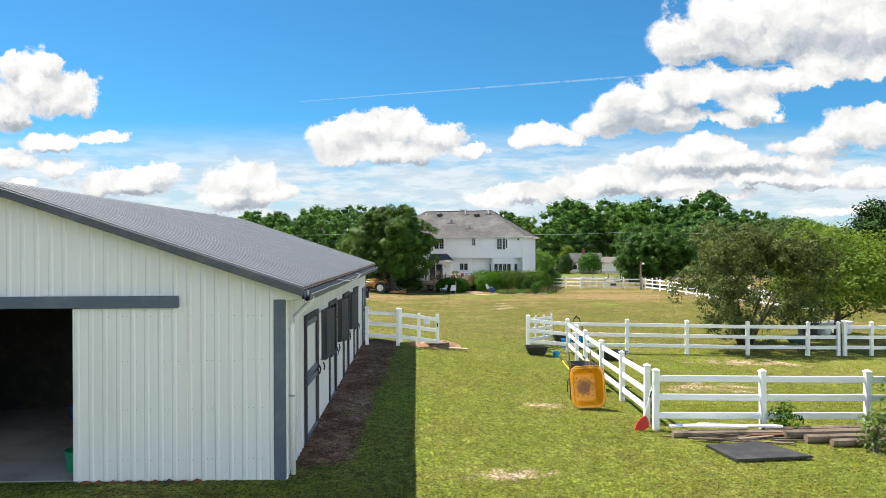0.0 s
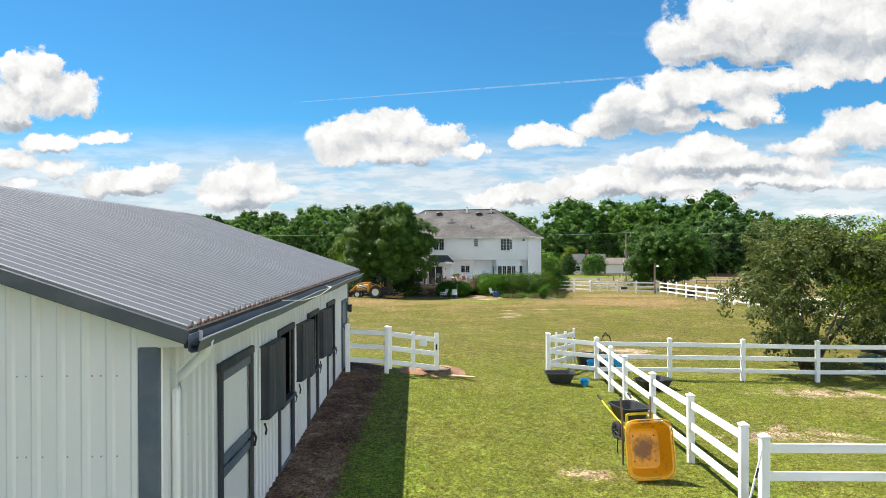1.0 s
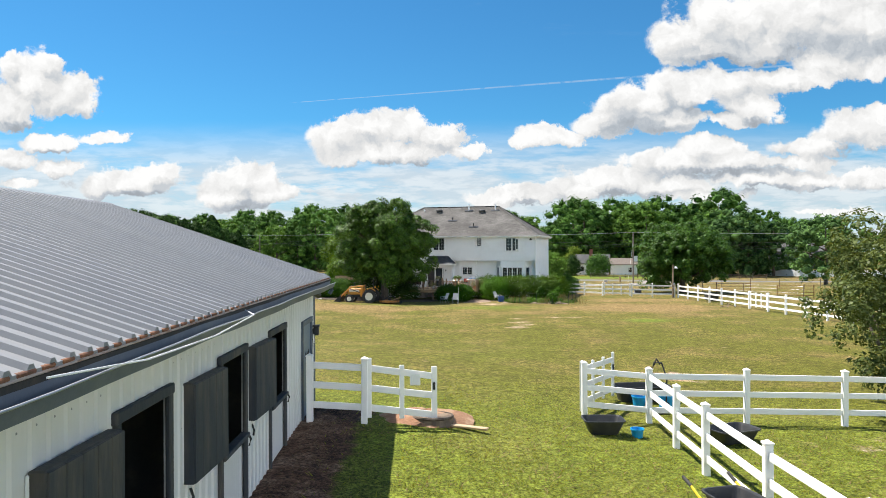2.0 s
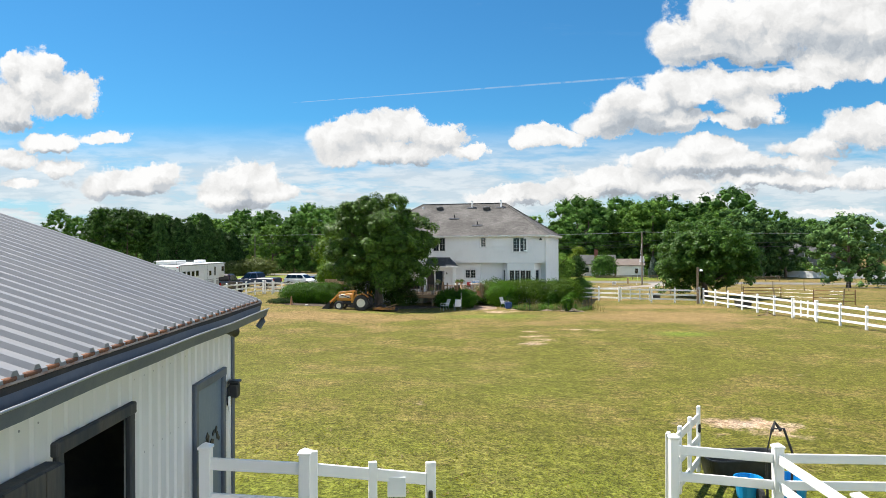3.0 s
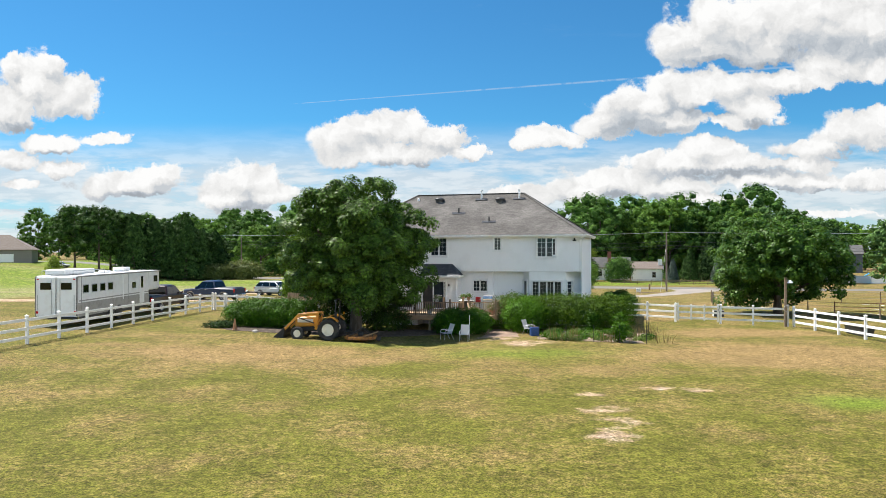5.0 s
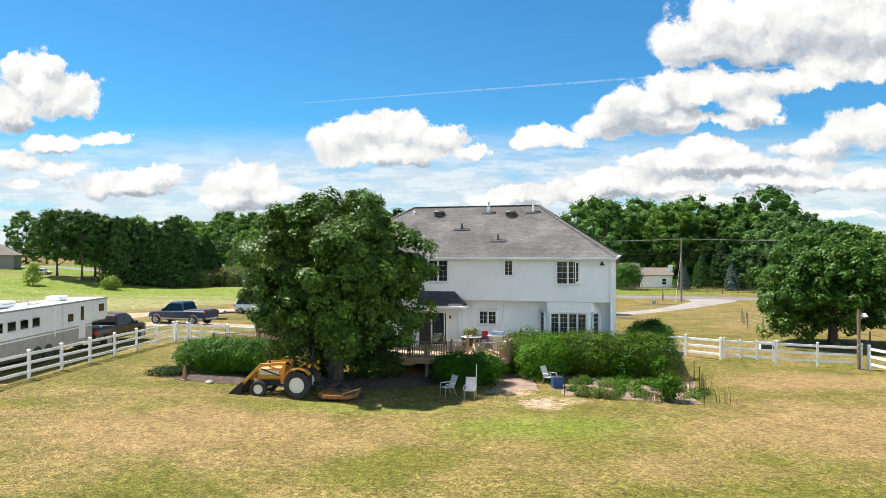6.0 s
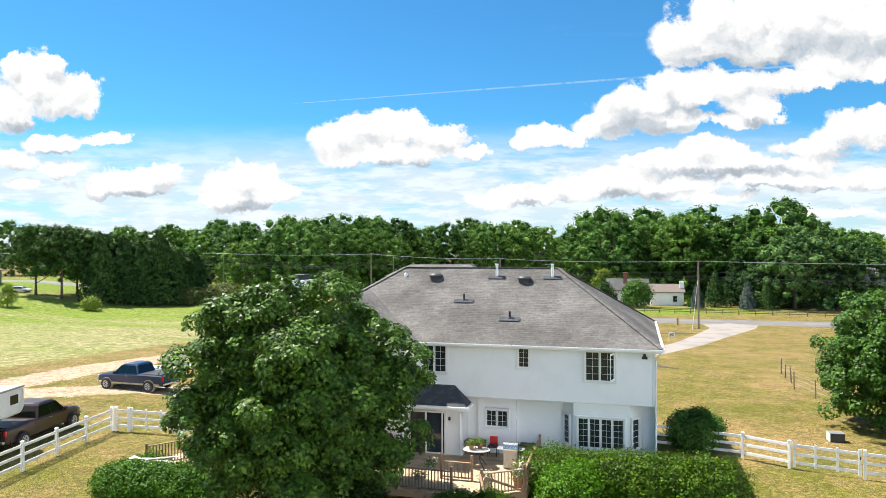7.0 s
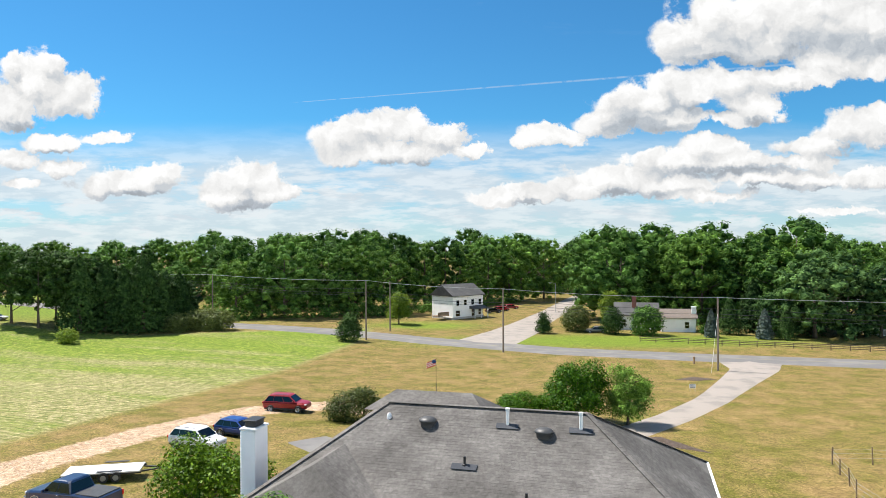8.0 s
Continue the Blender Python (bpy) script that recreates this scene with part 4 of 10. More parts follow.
    part("downspout_stub", Mesh().tube([(over_e + 0.06, B_LEN + 0.02, ez - 0.18), (over_e + 0.05, B_LEN + 0.03, ez - 0.27), (over_e - 0.01, B_LEN + 0.04, ez - 0.36)], 0.045, 8), SLATE_TRIM, b)
    # roof screws in rows
    for sgn in (1,):
        scr = Mesh()
        for row in (0.08, 0.25, 0.42, 0.6, 0.78, 0.95):
            for k in range(0, 64):
                a = -over_g + 0.115 + 0.23 * k
                if k % 3 == 0 and a < B_LEN + over_n:
                    run = row * (B_HALF + over_e)
                    scr.box((-B_HALF + run, a + 0.02, RIDGE_Z + 0.05 - SLOPE * run + 0.016), (0.03, 0.03, 0.022), bevel=0.006)
        part("roof_screws", scr, BLACK_IRON, b, "dark screw heads on the roof")["kind"] = "stuff"
    scr = Mesh()
    for z in (0.75, 1.6, 2.4, 3.15):
        for k in range(-13, 0):
            out = -0.066 if k * 0.2286 < -1.6 and z < door_top else -0.006
            scr.box((k * 0.2286 + 0.065, out, z), (0.015, 0.012, 0.015), bevel=0.003)
            if k % 3 == 0:
                scr.box((k * 0.2286 + 0.145, out, z), (0.015, 0.012, 0.015), bevel=0.003)
        for k in range(1, 61):
            y = k * 0.2286 + 0.05
            if not any(o[0] - 0.05 < y < o[1] + 0.05 for o in openings):
                scr.box((0.006, y, z), (0.012, 0.016, 0.016), bevel=0.003)
    part("wall_screws", scr, SCREW_GREY, b, "screw heads on the wall sheets")["kind"] = "stuff"

    # stall doors
    def frame_round(lo, hi, bot, top, mat=SLATE_TRIM, w=0.10):
        for y in (lo, hi):
            part("door_frame", Mesh().box((0.03, y, (bot + top) / 2), (0.055, w, top - bot)), mat, b)
        part("door_frame", Mesh().box((0.034, (lo + hi) / 2, top + 0.03), (0.06, hi - lo + 0.14, 0.11)), mat, b)

    lo, hi, bot, top = openings[0]
    frame_round(lo, hi, bot, top, WEATHERED, 0.085)
    for z0, z1 in ((bot, 1.66), (1.70, top - 0.04)):
        leaf = part("stall_door", ribbed_sheet(lo + 0.06, hi - 0.06, lambda a: z0, lambda a: z1, lambda a, o, z: (o * 0.5 - 0.01, a, z), 0.10, 0.012), STEEL_WHITE, b, "white half of a closed stall door")
        for z in (z0 + 0.06, z1 - 0.06):
            part("door_rail", Mesh().box((0.02, (lo + hi) / 2, z), (0.04, hi - lo - 0.12, 0.12)), SLATE_TRIM, leaf)
    part("door_latch", Mesh().tube([(0.07, hi - 0.05, 1.76), (0.1, hi - 0.02, 1.68), (0.07, hi, 1.56)], 0.018, 6), BLACK_IRON, b)
    for i, (lo, hi, bot, top) in enumerate(openings[1:4]):
        mid = 1.66
        frame_round(lo, hi, bot, top, WEATHERED)
        part("stall_door", ribbed_sheet(lo + 0.05, hi - 0.05, lambda a: bot, lambda a: mid - 0.03, lambda a, o, z: (o * 0.5 - 0.01, a, z), 0.10, 0.012), STEEL_WHITE, b, "white lower half of a stall door")
        part("door_sill", Mesh().box((0.03, (lo + hi) / 2, mid), (0.14, hi - lo, 0.07)), WEATHERED, b)
        part("door_rail", Mesh().box((0.022, (lo + hi) / 2, bot + 0.07), (0.04, hi - lo - 0.1, 0.12)), SLATE_TRIM, b)
        # upper half, swung out flat along the wall
        w = 1.08
        hinge = lo - 0.18
        m = Matrix.Translation((0.025, hinge, (mid + top) / 2 + 0.05)) @ Matrix.Rotation(radians(-1.5 - i), 4, "Z")
        sh = part("shutter", Mesh().box((0.075, -w / 2, 0), (0.13, w, top - mid - 0.12), bevel=0.012), WEATHERED, b, "weathered dark upper stall door swung open", at=m)
        for k in range(5):
            part("board", Mesh().box((0.148, -w * (k + 0.5) / 5, 0), (0.022, w / 5 - 0.010, top - mid - 0.14), bevel=0.005), WEATHERED, sh)
        part("edge_trim", Mesh().box((0.02, -w - 0.012, 0), (0.025, 0.02, top - mid - 0.16)), TRIM_WHITE, sh)
        part("chain", Mesh().tube([(0.06, -w + 0.1, -0.62), (0.08, -w + 0.13, -0.72), (0.06, -w + 0.16, -0.8)], 0.016, 6), BLACK_IRON, sh)
        part("latch", Mesh().tube([(0.06, hi, mid + 0.02), (0.1, hi + 0.03, mid - 0.08), (0.08, hi, mid - 0.17)], 0.016, 6), BLACK_IRON, b)
    lo, hi, bot, top = openings[4]
    frame_round(lo, hi, bot, top)
    walk_door = part("walk_door", Mesh().box((-0.01, (lo + hi) / 2, (bot + top) / 2), (0.05, hi - lo - 0.06, top - bot)), material("blue_grey_door", (0.14, 0.20, 0.27), 0.4, grain=0.06), b, "blue-grey walk door with a dark emblem")
    em = Mesh()
    for k in range(9):
        a = k * 0.7
        em.box((0.022, (lo + hi) / 2 - 0.15 + 0.07 * k - 0.02 * (k % 3), (bot + top) / 2 + 0.42 + 0.07 * math.sin(a * 2)), (0.012, 0.09, 0.05), Matrix.Rotation(a, 4, "X"), 0.004)
    part("emblem", em, BLACK_IRON, walk_door, "dark leaf-shaped ornament")
    part("wall_lantern", Mesh().box((0.10, B_LEN - 0.22, 2.42), (0.13, 0.13, 0.20), bevel=0.02).box((0.03, B_LEN - 0.22, 2.34), (0.06, 0.09, 0.26)).box((0.10, B_LEN - 0.22, 2.54), (0.16, 0.16, 0.04)), BLACK_PLASTIC, b, "black lantern on the wall")
    part("bracket", Mesh().box((0.05, B_LEN - 0.3, 2.25), (0.03, 0.05, 0.2)), TRIM_WHITE, b)
    lamp = part("flood_lamp", Mesh().tube([(0.02, B_LEN - 0.86, EAVE - 0.40), (0.12, B_LEN - 0.84, EAVE - 0.42), (0.17, B_LEN - 0.74, EAVE - 0.41), (0.21, B_LEN - 0.60, EAVE - 0.45)], [0.03, 0.025, 0.05, 0.075], 10), BLACK_PLASTIC, b, "dark floodlight under the eave", smooth=True)
    part("flood_lamp", Mesh().lathe((0.18, 8.2, EAVE - 0.2), [(0.02, -0.08), (0.045, 0), (0.07, 0.08), (0.0, 0.09)], 10, axis="y"), TRIM_WHITE, b, "pale twin floodlight under the gutter", smooth=True)
    part("flood_lamp", Mesh().lathe((0.18, 8.42, EAVE - 0.24), [(0.02, -0.08), (0.045, 0), (0.07, 0.08), (0.0, 0.09)], 10, axis="y"), TERRACOTTA, b, smooth=True)
    part("cable", Mesh().tube([(over_e + 0.1, 3.2, ez - 0.02), (over_e + 0.19, 4.4, ez - 0.11), (over_e + 0.2, 6.0, ez - 0.14), (over_e + 0.18, 7.6, ez - 0.09), (0.2, 8.2, EAVE - 0.13)], 0.008, 6), TRIM_WHITE, b, "loose white cable along the gutter")
    # inside
    part("slab", Mesh().box((-B_HALF, B_LEN / 2, 0.28), (2 * B_HALF - 0.1, B_LEN - 0.05, 0.24)), BARN_FLOOR, b, "concrete floor inside the barn")
    # near-black partitions, loft and stalls paint in the barn's inner shade
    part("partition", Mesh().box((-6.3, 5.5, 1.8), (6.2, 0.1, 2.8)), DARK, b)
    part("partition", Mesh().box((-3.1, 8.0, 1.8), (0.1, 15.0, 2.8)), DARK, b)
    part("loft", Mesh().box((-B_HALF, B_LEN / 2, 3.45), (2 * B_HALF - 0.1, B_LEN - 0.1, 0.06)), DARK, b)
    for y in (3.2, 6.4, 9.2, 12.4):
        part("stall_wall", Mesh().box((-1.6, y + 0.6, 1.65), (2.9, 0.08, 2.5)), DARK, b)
    return b


barn()
rng = random.Random(11)
for x, tilt, h, w in ((-9.55, 4, 1.6, 0.10), (-9.25, 7, 1.3, 0.09), (-9.85, 2, 1.1, 0.12)):
    bd = tagged(new("leaning_board", Mesh().box((0, 0, h / 2), (w, 0.04, h)).data("leaning_board", WOOD_GREY)), "old brown board leaning inside the barn doorway", "board", "boards in the doorway")
    bd.matrix_basis = pose(x + 1.1, 16.6, 0.40, -9, tilt, 0)


def bucket(name, x, y, r, h, mat, label, z=None, handle=True, group=""):
    b = thing(name, label, "bucket", pose(x, y, gz(x, y) if z is None else z), group)
    part("shell", Mesh().lathe((0, 0, 0), [(0.0, 0.0), (r * 0.8, 0.0), (r, h), (r + 0.015, h), (r + 0.015, h - 0.03), (r - 0.012, h - 0.01), (r * 0.79, 0.02), (0, 0.02)], 18), mat, b, smooth=False)
    if handle:
        part("handle", Mesh().tube([(r * math.cos(a), 0.02 * math.sin(a * 3), h - 0.02 - 0.6 * r * math.sin(a)) for a in np.linspace(0, math.pi, 9)], 0.008, 5), GALV, b)
    return b


bucket("feed_bucket", -6.42, 12.05, 0.2, 0.36, GREEN_PLASTIC, "green plastic bucket just inside the barn door", 0.41)
bucket("water_bucket", -7.4, 15.4, 0.22, 0.4, DEEP_BLUE, "dark blue bucket on the barn floor", 0.41)
bucket("water_bucket", -8.4, 15.8, 0.2, 0.3, DEEP_BLUE, "blue bucket by the leaning boards", 0.41)


# ---------------- the white house ----------------
# local x to the house's right, y into the house, z from the land at its rear wall
HZ = -0.70
HOUSE = pose(6.21, 79.73, HZ, 0, 0, -15.4)


def lap_siding(lo, hi, z0, z1, y, holes=(), course=0.115):
    """Lapped boards over a wall that faces -y, broken at the holes (x0, x1, z0, z1)."""
    m = Mesh()
    z = z0
    while z < z1 - 0.01:
        top = min(z + course, z1)
        spans = [(lo, hi)]
        for h0, h1, a, c in holes:
            if a < top - 0.02 and c > z + 0.02:
                nxt = []
                for s, e in spans:
                    if h0 > s:
                        nxt.append((s, min(e, h0)))
                    if h1 < e:
                        nxt.append((max(s, h1), e))
                spans = [k for k in nxt if k[1] - k[0] > 0.01]
        for s, e in spans:
            m.add([(s, y - 0.042, z), (e, y - 0.042, z), (e, y - 0.004, top), (s, y - 0.004, top), (s, y - 0.002, z + 0.022), (e, y - 0.002, z + 0.022)], [(0, 1, 2, 3), (0, 4, 5, 1)])
        z = top
    return m


def window(parent, x0, x1, z0, z1, y, panes=(2,), rows=4, cols=2, face=None, label="white window with muntins"):
    """A casement group in a wall facing -y: frame, sashes, panes and muntins. face turns the group about its left edge."""
    at = Matrix.Translation((x0, y, z0)) @ (face or Matrix())
    w, h = x1 - x0, z1 - z0
    # near-black backing painted as the unlit room behind the panes
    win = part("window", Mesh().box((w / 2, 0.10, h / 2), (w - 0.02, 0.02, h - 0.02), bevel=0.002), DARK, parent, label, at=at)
    fr = Mesh()
    for c, s in (((w / 2, -0.015, h + 0.03), (w + 0.16, 0.09, 0.08)), ((w / 2, -0.02, -0.03), (w + 0.18, 0.11, 0.07)), ((-0.035, -0.015, h / 2), (0.08, 0.09, h)), ((w + 0.035, -0.015, h / 2), (0.08, 0.09, h))):
        fr.box(c, s, bevel=0.008)
    part("window_frame", fr, TRIM_WHITE, win)
    n = panes[0]
    for k in range(n):
        a, c = w * k / n + 0.02, w * (k + 1) / n - 0.02
        sash = Mesh()
        for cc, ss in ((((a + c) / 2, 0.0, h - 0.035), (c - a, 0.05, 0.04)), (((a + c) / 2, 0.0, 0.03), (c - a, 0.05, 0.04)), ((a + 0.015, 0, h / 2), (0.035, 0.05, h - 0.02)), ((c - 0.015, 0, h / 2), (0.035, 0.05, h - 0.02))):
            sash.box(cc, ss, bevel=0.006)
        for r in range(1, rows):
            sash.box(((a + c) / 2, 0.008, h * r / rows), (c - a - 0.06, 0.012, 0.011), bevel=0.003)
        for q in range(1, cols):
            sash.box((a + (c - a) * q / cols, 0.008, h / 2), (0.011, 0.012, h - 0.06), bevel=0.003)
        part("sash", sash, TRIM_WHITE, win)
        part("pane", Mesh().box(((a + c) / 2, 0.022, h / 2), (c - a - 0.04, 0.008, h - 0.06), bevel=0.001), WINDOW_GLASS, win)
    return win


def shingle_slope(parent, quad, courses, holes=None, mat=None, wide=0.34):
    """Courses of shingle tabs over a slope whose corners are lower left, lower right, upper right, upper left."""
    a, b, c, d = [Vector(p) for p in quad]
    n = (b - a).cross(d - a).normalized()
    m = Mesh()
    for r in range(courses):
        t0, t1 = r / courses, (r + 1) / courses + 0.004
        l0, r0, l1, r1 = a.lerp(d, t0), b.lerp(c, t0), a.lerp(d, min(t1, 1)), b.lerp(c, min(t1, 1))
        length = max((r0 - l0).length, 0.01)
        cells = max(1, round(length / wide))
        shift = 0.5 * (r % 2)
        cutsx = sorted({0.0, 1.0, *[min(max((k + shift) / cells, 0), 1) for k in range(cells + 1)]})
        for s, e in zip(cutsx, cutsx[1:]):
            if e - s < 1e-4:
                continue
            lift = 0.006 + 0.004 * rng.random()
            p = [l0.lerp(r0, s + 0.004 / length), l0.lerp(r0, e - 0.004 / length), l1.lerp(r1, e), l1.lerp(r1, s)]
            m.add([p[0] + n * lift, p[1] + n * lift, p[2] + n * 0.004, p[3] + n * 0.004, p[0], p[1]], [(0, 1, 2, 3), (0, 4, 5, 1)])
    ob = part("shingles", m, mat or SHINGLE, parent)
    ob["kind"] = "stuff"
    return ob


ISLAND_SHINGLE = material("weathered_roof_shingles", (0.100, 0.094, 0.088), 0.9, spec=0.12, spots=(0.165, 0.155, 0.146), spot_scale=0.42, spot_range=(0.36, 0.7), grain=0.5, grain_scale=7, bump=0.4, bump_scale=60)
nn = Nodes(ISLAND_SHINGLE.node_tree)
_b = ISLAND_SHINGLE.node_tree.nodes["Principled BSDF"]
_old = _b.inputs["Base Color"].links[0].from_socket
_r = nn.add("ShaderNodeNewGeometry").outputs["Random Per Island"]
nn.put(_b.inputs["Base Color"], nn.vec("SCALE", _old, scale=nn.math("MULTIPLY_ADD", _r, 0.24, 0.90)))

U0, U1, DEPTH = -14.6, 2.94, 11.0
UP_Z0, EAVE_Z, RIDGE_H = 3.72, 6.20, 9.50


def house():
    h = thing("house", "white two-storey house with grey hip roof, bay window and rear deck", "house", HOUSE)
    y_low = 0.75
    body = Mesh()
    body.box(((U0 + U1) / 2, DEPTH / 2 + 0.01, (UP_Z0 + EAVE_Z) / 2), (U1 - U0 - 0.02, DEPTH - 0.02, EAVE_Z - UP_Z0 - 0.02), bevel=0.002)
    part("wall", body, SIDING, h)
    part("wall", Mesh().box(((U0 + U1) / 2, DEPTH / 2 + y_low / 2 + 0.01, UP_Z0 / 2 - 0.4), (U1 - U0 - 0.02, DEPTH - y_low - 0.02, UP_Z0 + 0.8), bevel=0.002), SIDING, h)
    wins = [(-7.53, -6.33, 4.76, 6.04, 2), (-2.98, -2.46, 5.14, 6.04, 1), (0.0, 1.28, 4.68, 6.0, 2)]
    part("siding", lap_siding(U0, U1, UP_Z0, EAVE_Z, 0.0, [(a - 0.04, b + 0.04, c - 0.04, d + 0.04) for a, b, c, d, _ in wins]), SIDING, h, "white lap siding of the upper storey")
    for a, b, c, d, n in wins:
        window(h, a, b, c, d, -0.03, (n,), 4, 2)
    # one casement of the right-hand window stands open
    part("open_casement", Mesh().box((0.3, 0, 0.62), (0.6, 0.03, 0.05)).box((0.3, 0, 0.02), (0.6, 0.03, 0.05)).box((0.02, 0, 0.32), (0.05, 0.03, 0.64)).box((0.58, 0, 0.32), (0.05, 0.03, 0.64)), TRIM_WHITE, h, at=Matrix.Translation((1.26, -0.06, 4.76)) @ Matrix.Rotation(radians(-105), 4, "Z") @ Matrix.Diagonal((0.95, 1, 1.9, 1)))
    # right side wall siding
    side = lap_siding(0, DEPTH, -0.3, EAVE_Z, 0.0)
    part("siding", side, SIDING, h, at=Matrix.Translation((U1, 0, 0)) @ Matrix.Rotation(radians(90), 4, "Z"))
    for x in (U1 - 0.05,):
        part("corner_post", Mesh().box((x, -0.015, (UP_Z0 + EAVE_Z) / 2), (0.10, 0.06, EAVE_Z - UP_Z0)), TRIM_WHITE, h)
    part("soffit", Mesh().box(((U0 + U1) / 2, y_low / 2, UP_Z0 - 0.02), (U1 - U0, y_low + 0.02, 0.05)), TRIM_WHITE, h)
    # recessed lower wall between porch and bay
    part("siding", lap_siding(-5.5, -0.6, 0.3, UP_Z0 - 0.04, y_low, [(-4.62, -3.48, 2.2, 3.12)]), SIDING, h, "white lap siding of the lower storey")
    chase = lap_siding(-4.95, -3.15, 0.9, UP_Z0 - 0.04, y_low - 0.28, [(-4.62, -3.48, 2.2, 3.12)])
    part("siding", chase, SIDING, h)
    part("wall", Mesh().box((-4.05, y_low - 0.13, 1.55), (1.8, 0.27, 1.3)).box((-4.05, y_low - 0.13, 3.42), (1.8, 0.27, 0.56)).box((-4.8, y_low - 0.13, 2.68), (0.3, 0.27, 0.9)).box((-3.3, y_low - 0.13, 2.68), (0.3, 0.27, 0.9)), SIDING, h)
    window(h, -4.57, -3.53, 2.26, 3.06, y_low - 0.3, (2,), 3, 2)
    # bay window
    bay = part("bay", Mesh().prism([(-1.05, y_low), (-0.52, 0.02), (1.92, 0.02), (2.45, y_low)], -0.2, UP_Z0 - 0.05, "z"), SIDING, h, "white bay with tall windows")
    window(bay, -0.34, 1.66, 1.72, 3.06, -0.01, (4,), 5, 2)
    ang = math.atan2(y_low - 0.02, 0.53)
    window(bay, -1.005, -0.485, 1.75, 3.08, y_low - 0.125, (1,), 5, 1, Matrix.Rotation(-ang, 4, "Z"))
    window(bay, 2.00, 2.52, 1.75, 3.08, 0.055, (1,), 5, 1, Matrix.Rotation(ang, 4, "Z"))
    part("siding", lap_siding(2.4, U1, -0.2, UP_Z0 - 0.04, y_low), SIDING, h)
    part("downspout", Mesh().tube([(U1 + 0.26, -0.3, EAVE_Z - 0.12), (U1 + 0.05, -0.03, EAVE_Z - 0.5), (U1 + 0.05, -0.03, 0.2)], 0.045, 8), TRIM_WHITE, h)
    # porch bump-out with its own roof and sliding door
    px0, px1, py = -9.6, -5.5, -0.35
    part("wall", Mesh().box(((px0 + px1) / 2, (py + y_low) / 2, 1.7), (px1 - px0, y_low - py, 3.5), bevel=0.004), SIDING, h)
    part("siding", lap_siding(px0, px1, 0.4, 3.4, py, [(-8.1, -6.35, 0.5, 2.97)]), SIDING, h)
    # near-black sheet painted as the unlit room behind the open leaf
    door = part("sliding_door", Mesh().box((-7.22, py - 0.005, 1.98), (1.76, 0.03, 1.96), bevel=0.002), DARK, h, "dark glass sliding door standing part open")
    fr = Mesh()
    for c, s in (((-7.22, py - 0.03, 2.99), (1.86, 0.09, 0.08)), ((-8.12, py - 0.03, 2.0), (0.07, 0.09, 2.0)), ((-6.32, py - 0.03, 2.0), (0.07, 0.09, 2.0)), ((-7.24, py - 0.03, 2.0), (0.09, 0.08, 1.96)), ((-6.46, py - 0.03, 2.0), (0.06, 0.06, 1.9)), ((-6.8, py - 0.03, 1.06), (0.8, 0.06, 0.12))):
        fr.box(c, s)
    part("door_frame", fr, TRIM_WHITE, door)
    part("pane", Mesh().box((-6.84, py - 0.02, 2.0), (0.72, 0.012, 1.85), bevel=0.002), WINDOW_GLASS, door)
    part("wall_lamp", Mesh().lathe((-6.1, py - 0.07, 2.72), [(0.0, 0.1), (0.05, 0.07), (0.06, -0.06), (0.0, -0.1)], 8), BLACK_IRON, h, "black wall lantern")
    # roof over the porch
    ev, rt, oy = 3.42, 4.22, -1.0
    q = [(-10.2, oy, ev), (-5.15, oy, ev), (-5.95, 0.0, rt), (-10.2, 0.0, rt)]
    pr = part("porch_roof", Mesh().add([*q, (-5.15, 0.0, ev)], [(0, 1, 2, 3), (1, 4, 2)]), SHINGLE_DARK, h, "dark slate-coloured hip roof over the patio door")
    shingle_slope(pr, q, 9, mat=SHINGLE_DARK)
    part("fascia", Mesh().box((-7.68, oy - 0.02, ev - 0.08), (5.1, 0.10, 0.14)).box((-5.14, oy / 2, ev - 0.08), (0.10, -oy, 0.14)), TRIM_WHITE, pr)
    part("soffit", Mesh().box((-7.7, oy / 2, ev - 0.1), (4.9, -oy - 0.05, 0.04)), TRIM_WHITE, pr)
    part("downspout", Mesh().tube([(-5.35, oy + 0.08, ev - 0.15), (-5.6, -0.42, ev - 0.4), (-5.6, -0.42, 1.2)], 0.045, 8), TRIM_WHITE, h)
    # lantern under the upper eave
    fl = part("flood_lamp", Mesh().box((2.53, -0.10, 5.80), (0.24, 0.18, 0.10)).box((2.53, -0.05, 5.90), (0.12, 0.10, 0.12)), BLACK_IRON, h, "dark security light under the eave")
    # main hip roof
    o, v0, v1 = 0.32, -0.34, DEPTH + 0.34
    e0, e1 = U0 - o, U1 + o
    rise = RIDGE_H - EAVE_Z
    half = (v1 - v0) / 2
    r0, r1, rv = -10.2, -1.75, v0 + half
    z = EAVE_Z
    A, B, C, D = (e0, v0, z), (e1, v0, z), (e1, v1, z), (e0, v1, z)
    P, Q = (r0, rv, RIDGE_H), (r1, rv, RIDGE_H)
    roof = part("roof", Mesh().add([A, B, C, D, P, Q], [(0, 1, 5, 4), (1, 2, 5), (2, 3, 4, 5), (3, 0, 4), (0, 3, 2, 1)]), ISLAND_SHINGLE, h, "weathered grey asphalt-shingle hip roof")
    shingle_slope(roof, [A, B, Q, P], 46, mat=ISLAND_SHINGLE)
    shingle_slope(roof, [B, C, Q, Q], 46, mat=ISLAND_SHINGLE)
    shingle_slope(roof, [D, A, P, P], 46, mat=ISLAND_SHINGLE)
    caps = Mesh()
    for s, e in ((A, P), (B, Q), (C, Q), (P, Q)):
        s, e = Vector(s), Vector(e)
        k = max(1, int((e - s).length / 0.22))
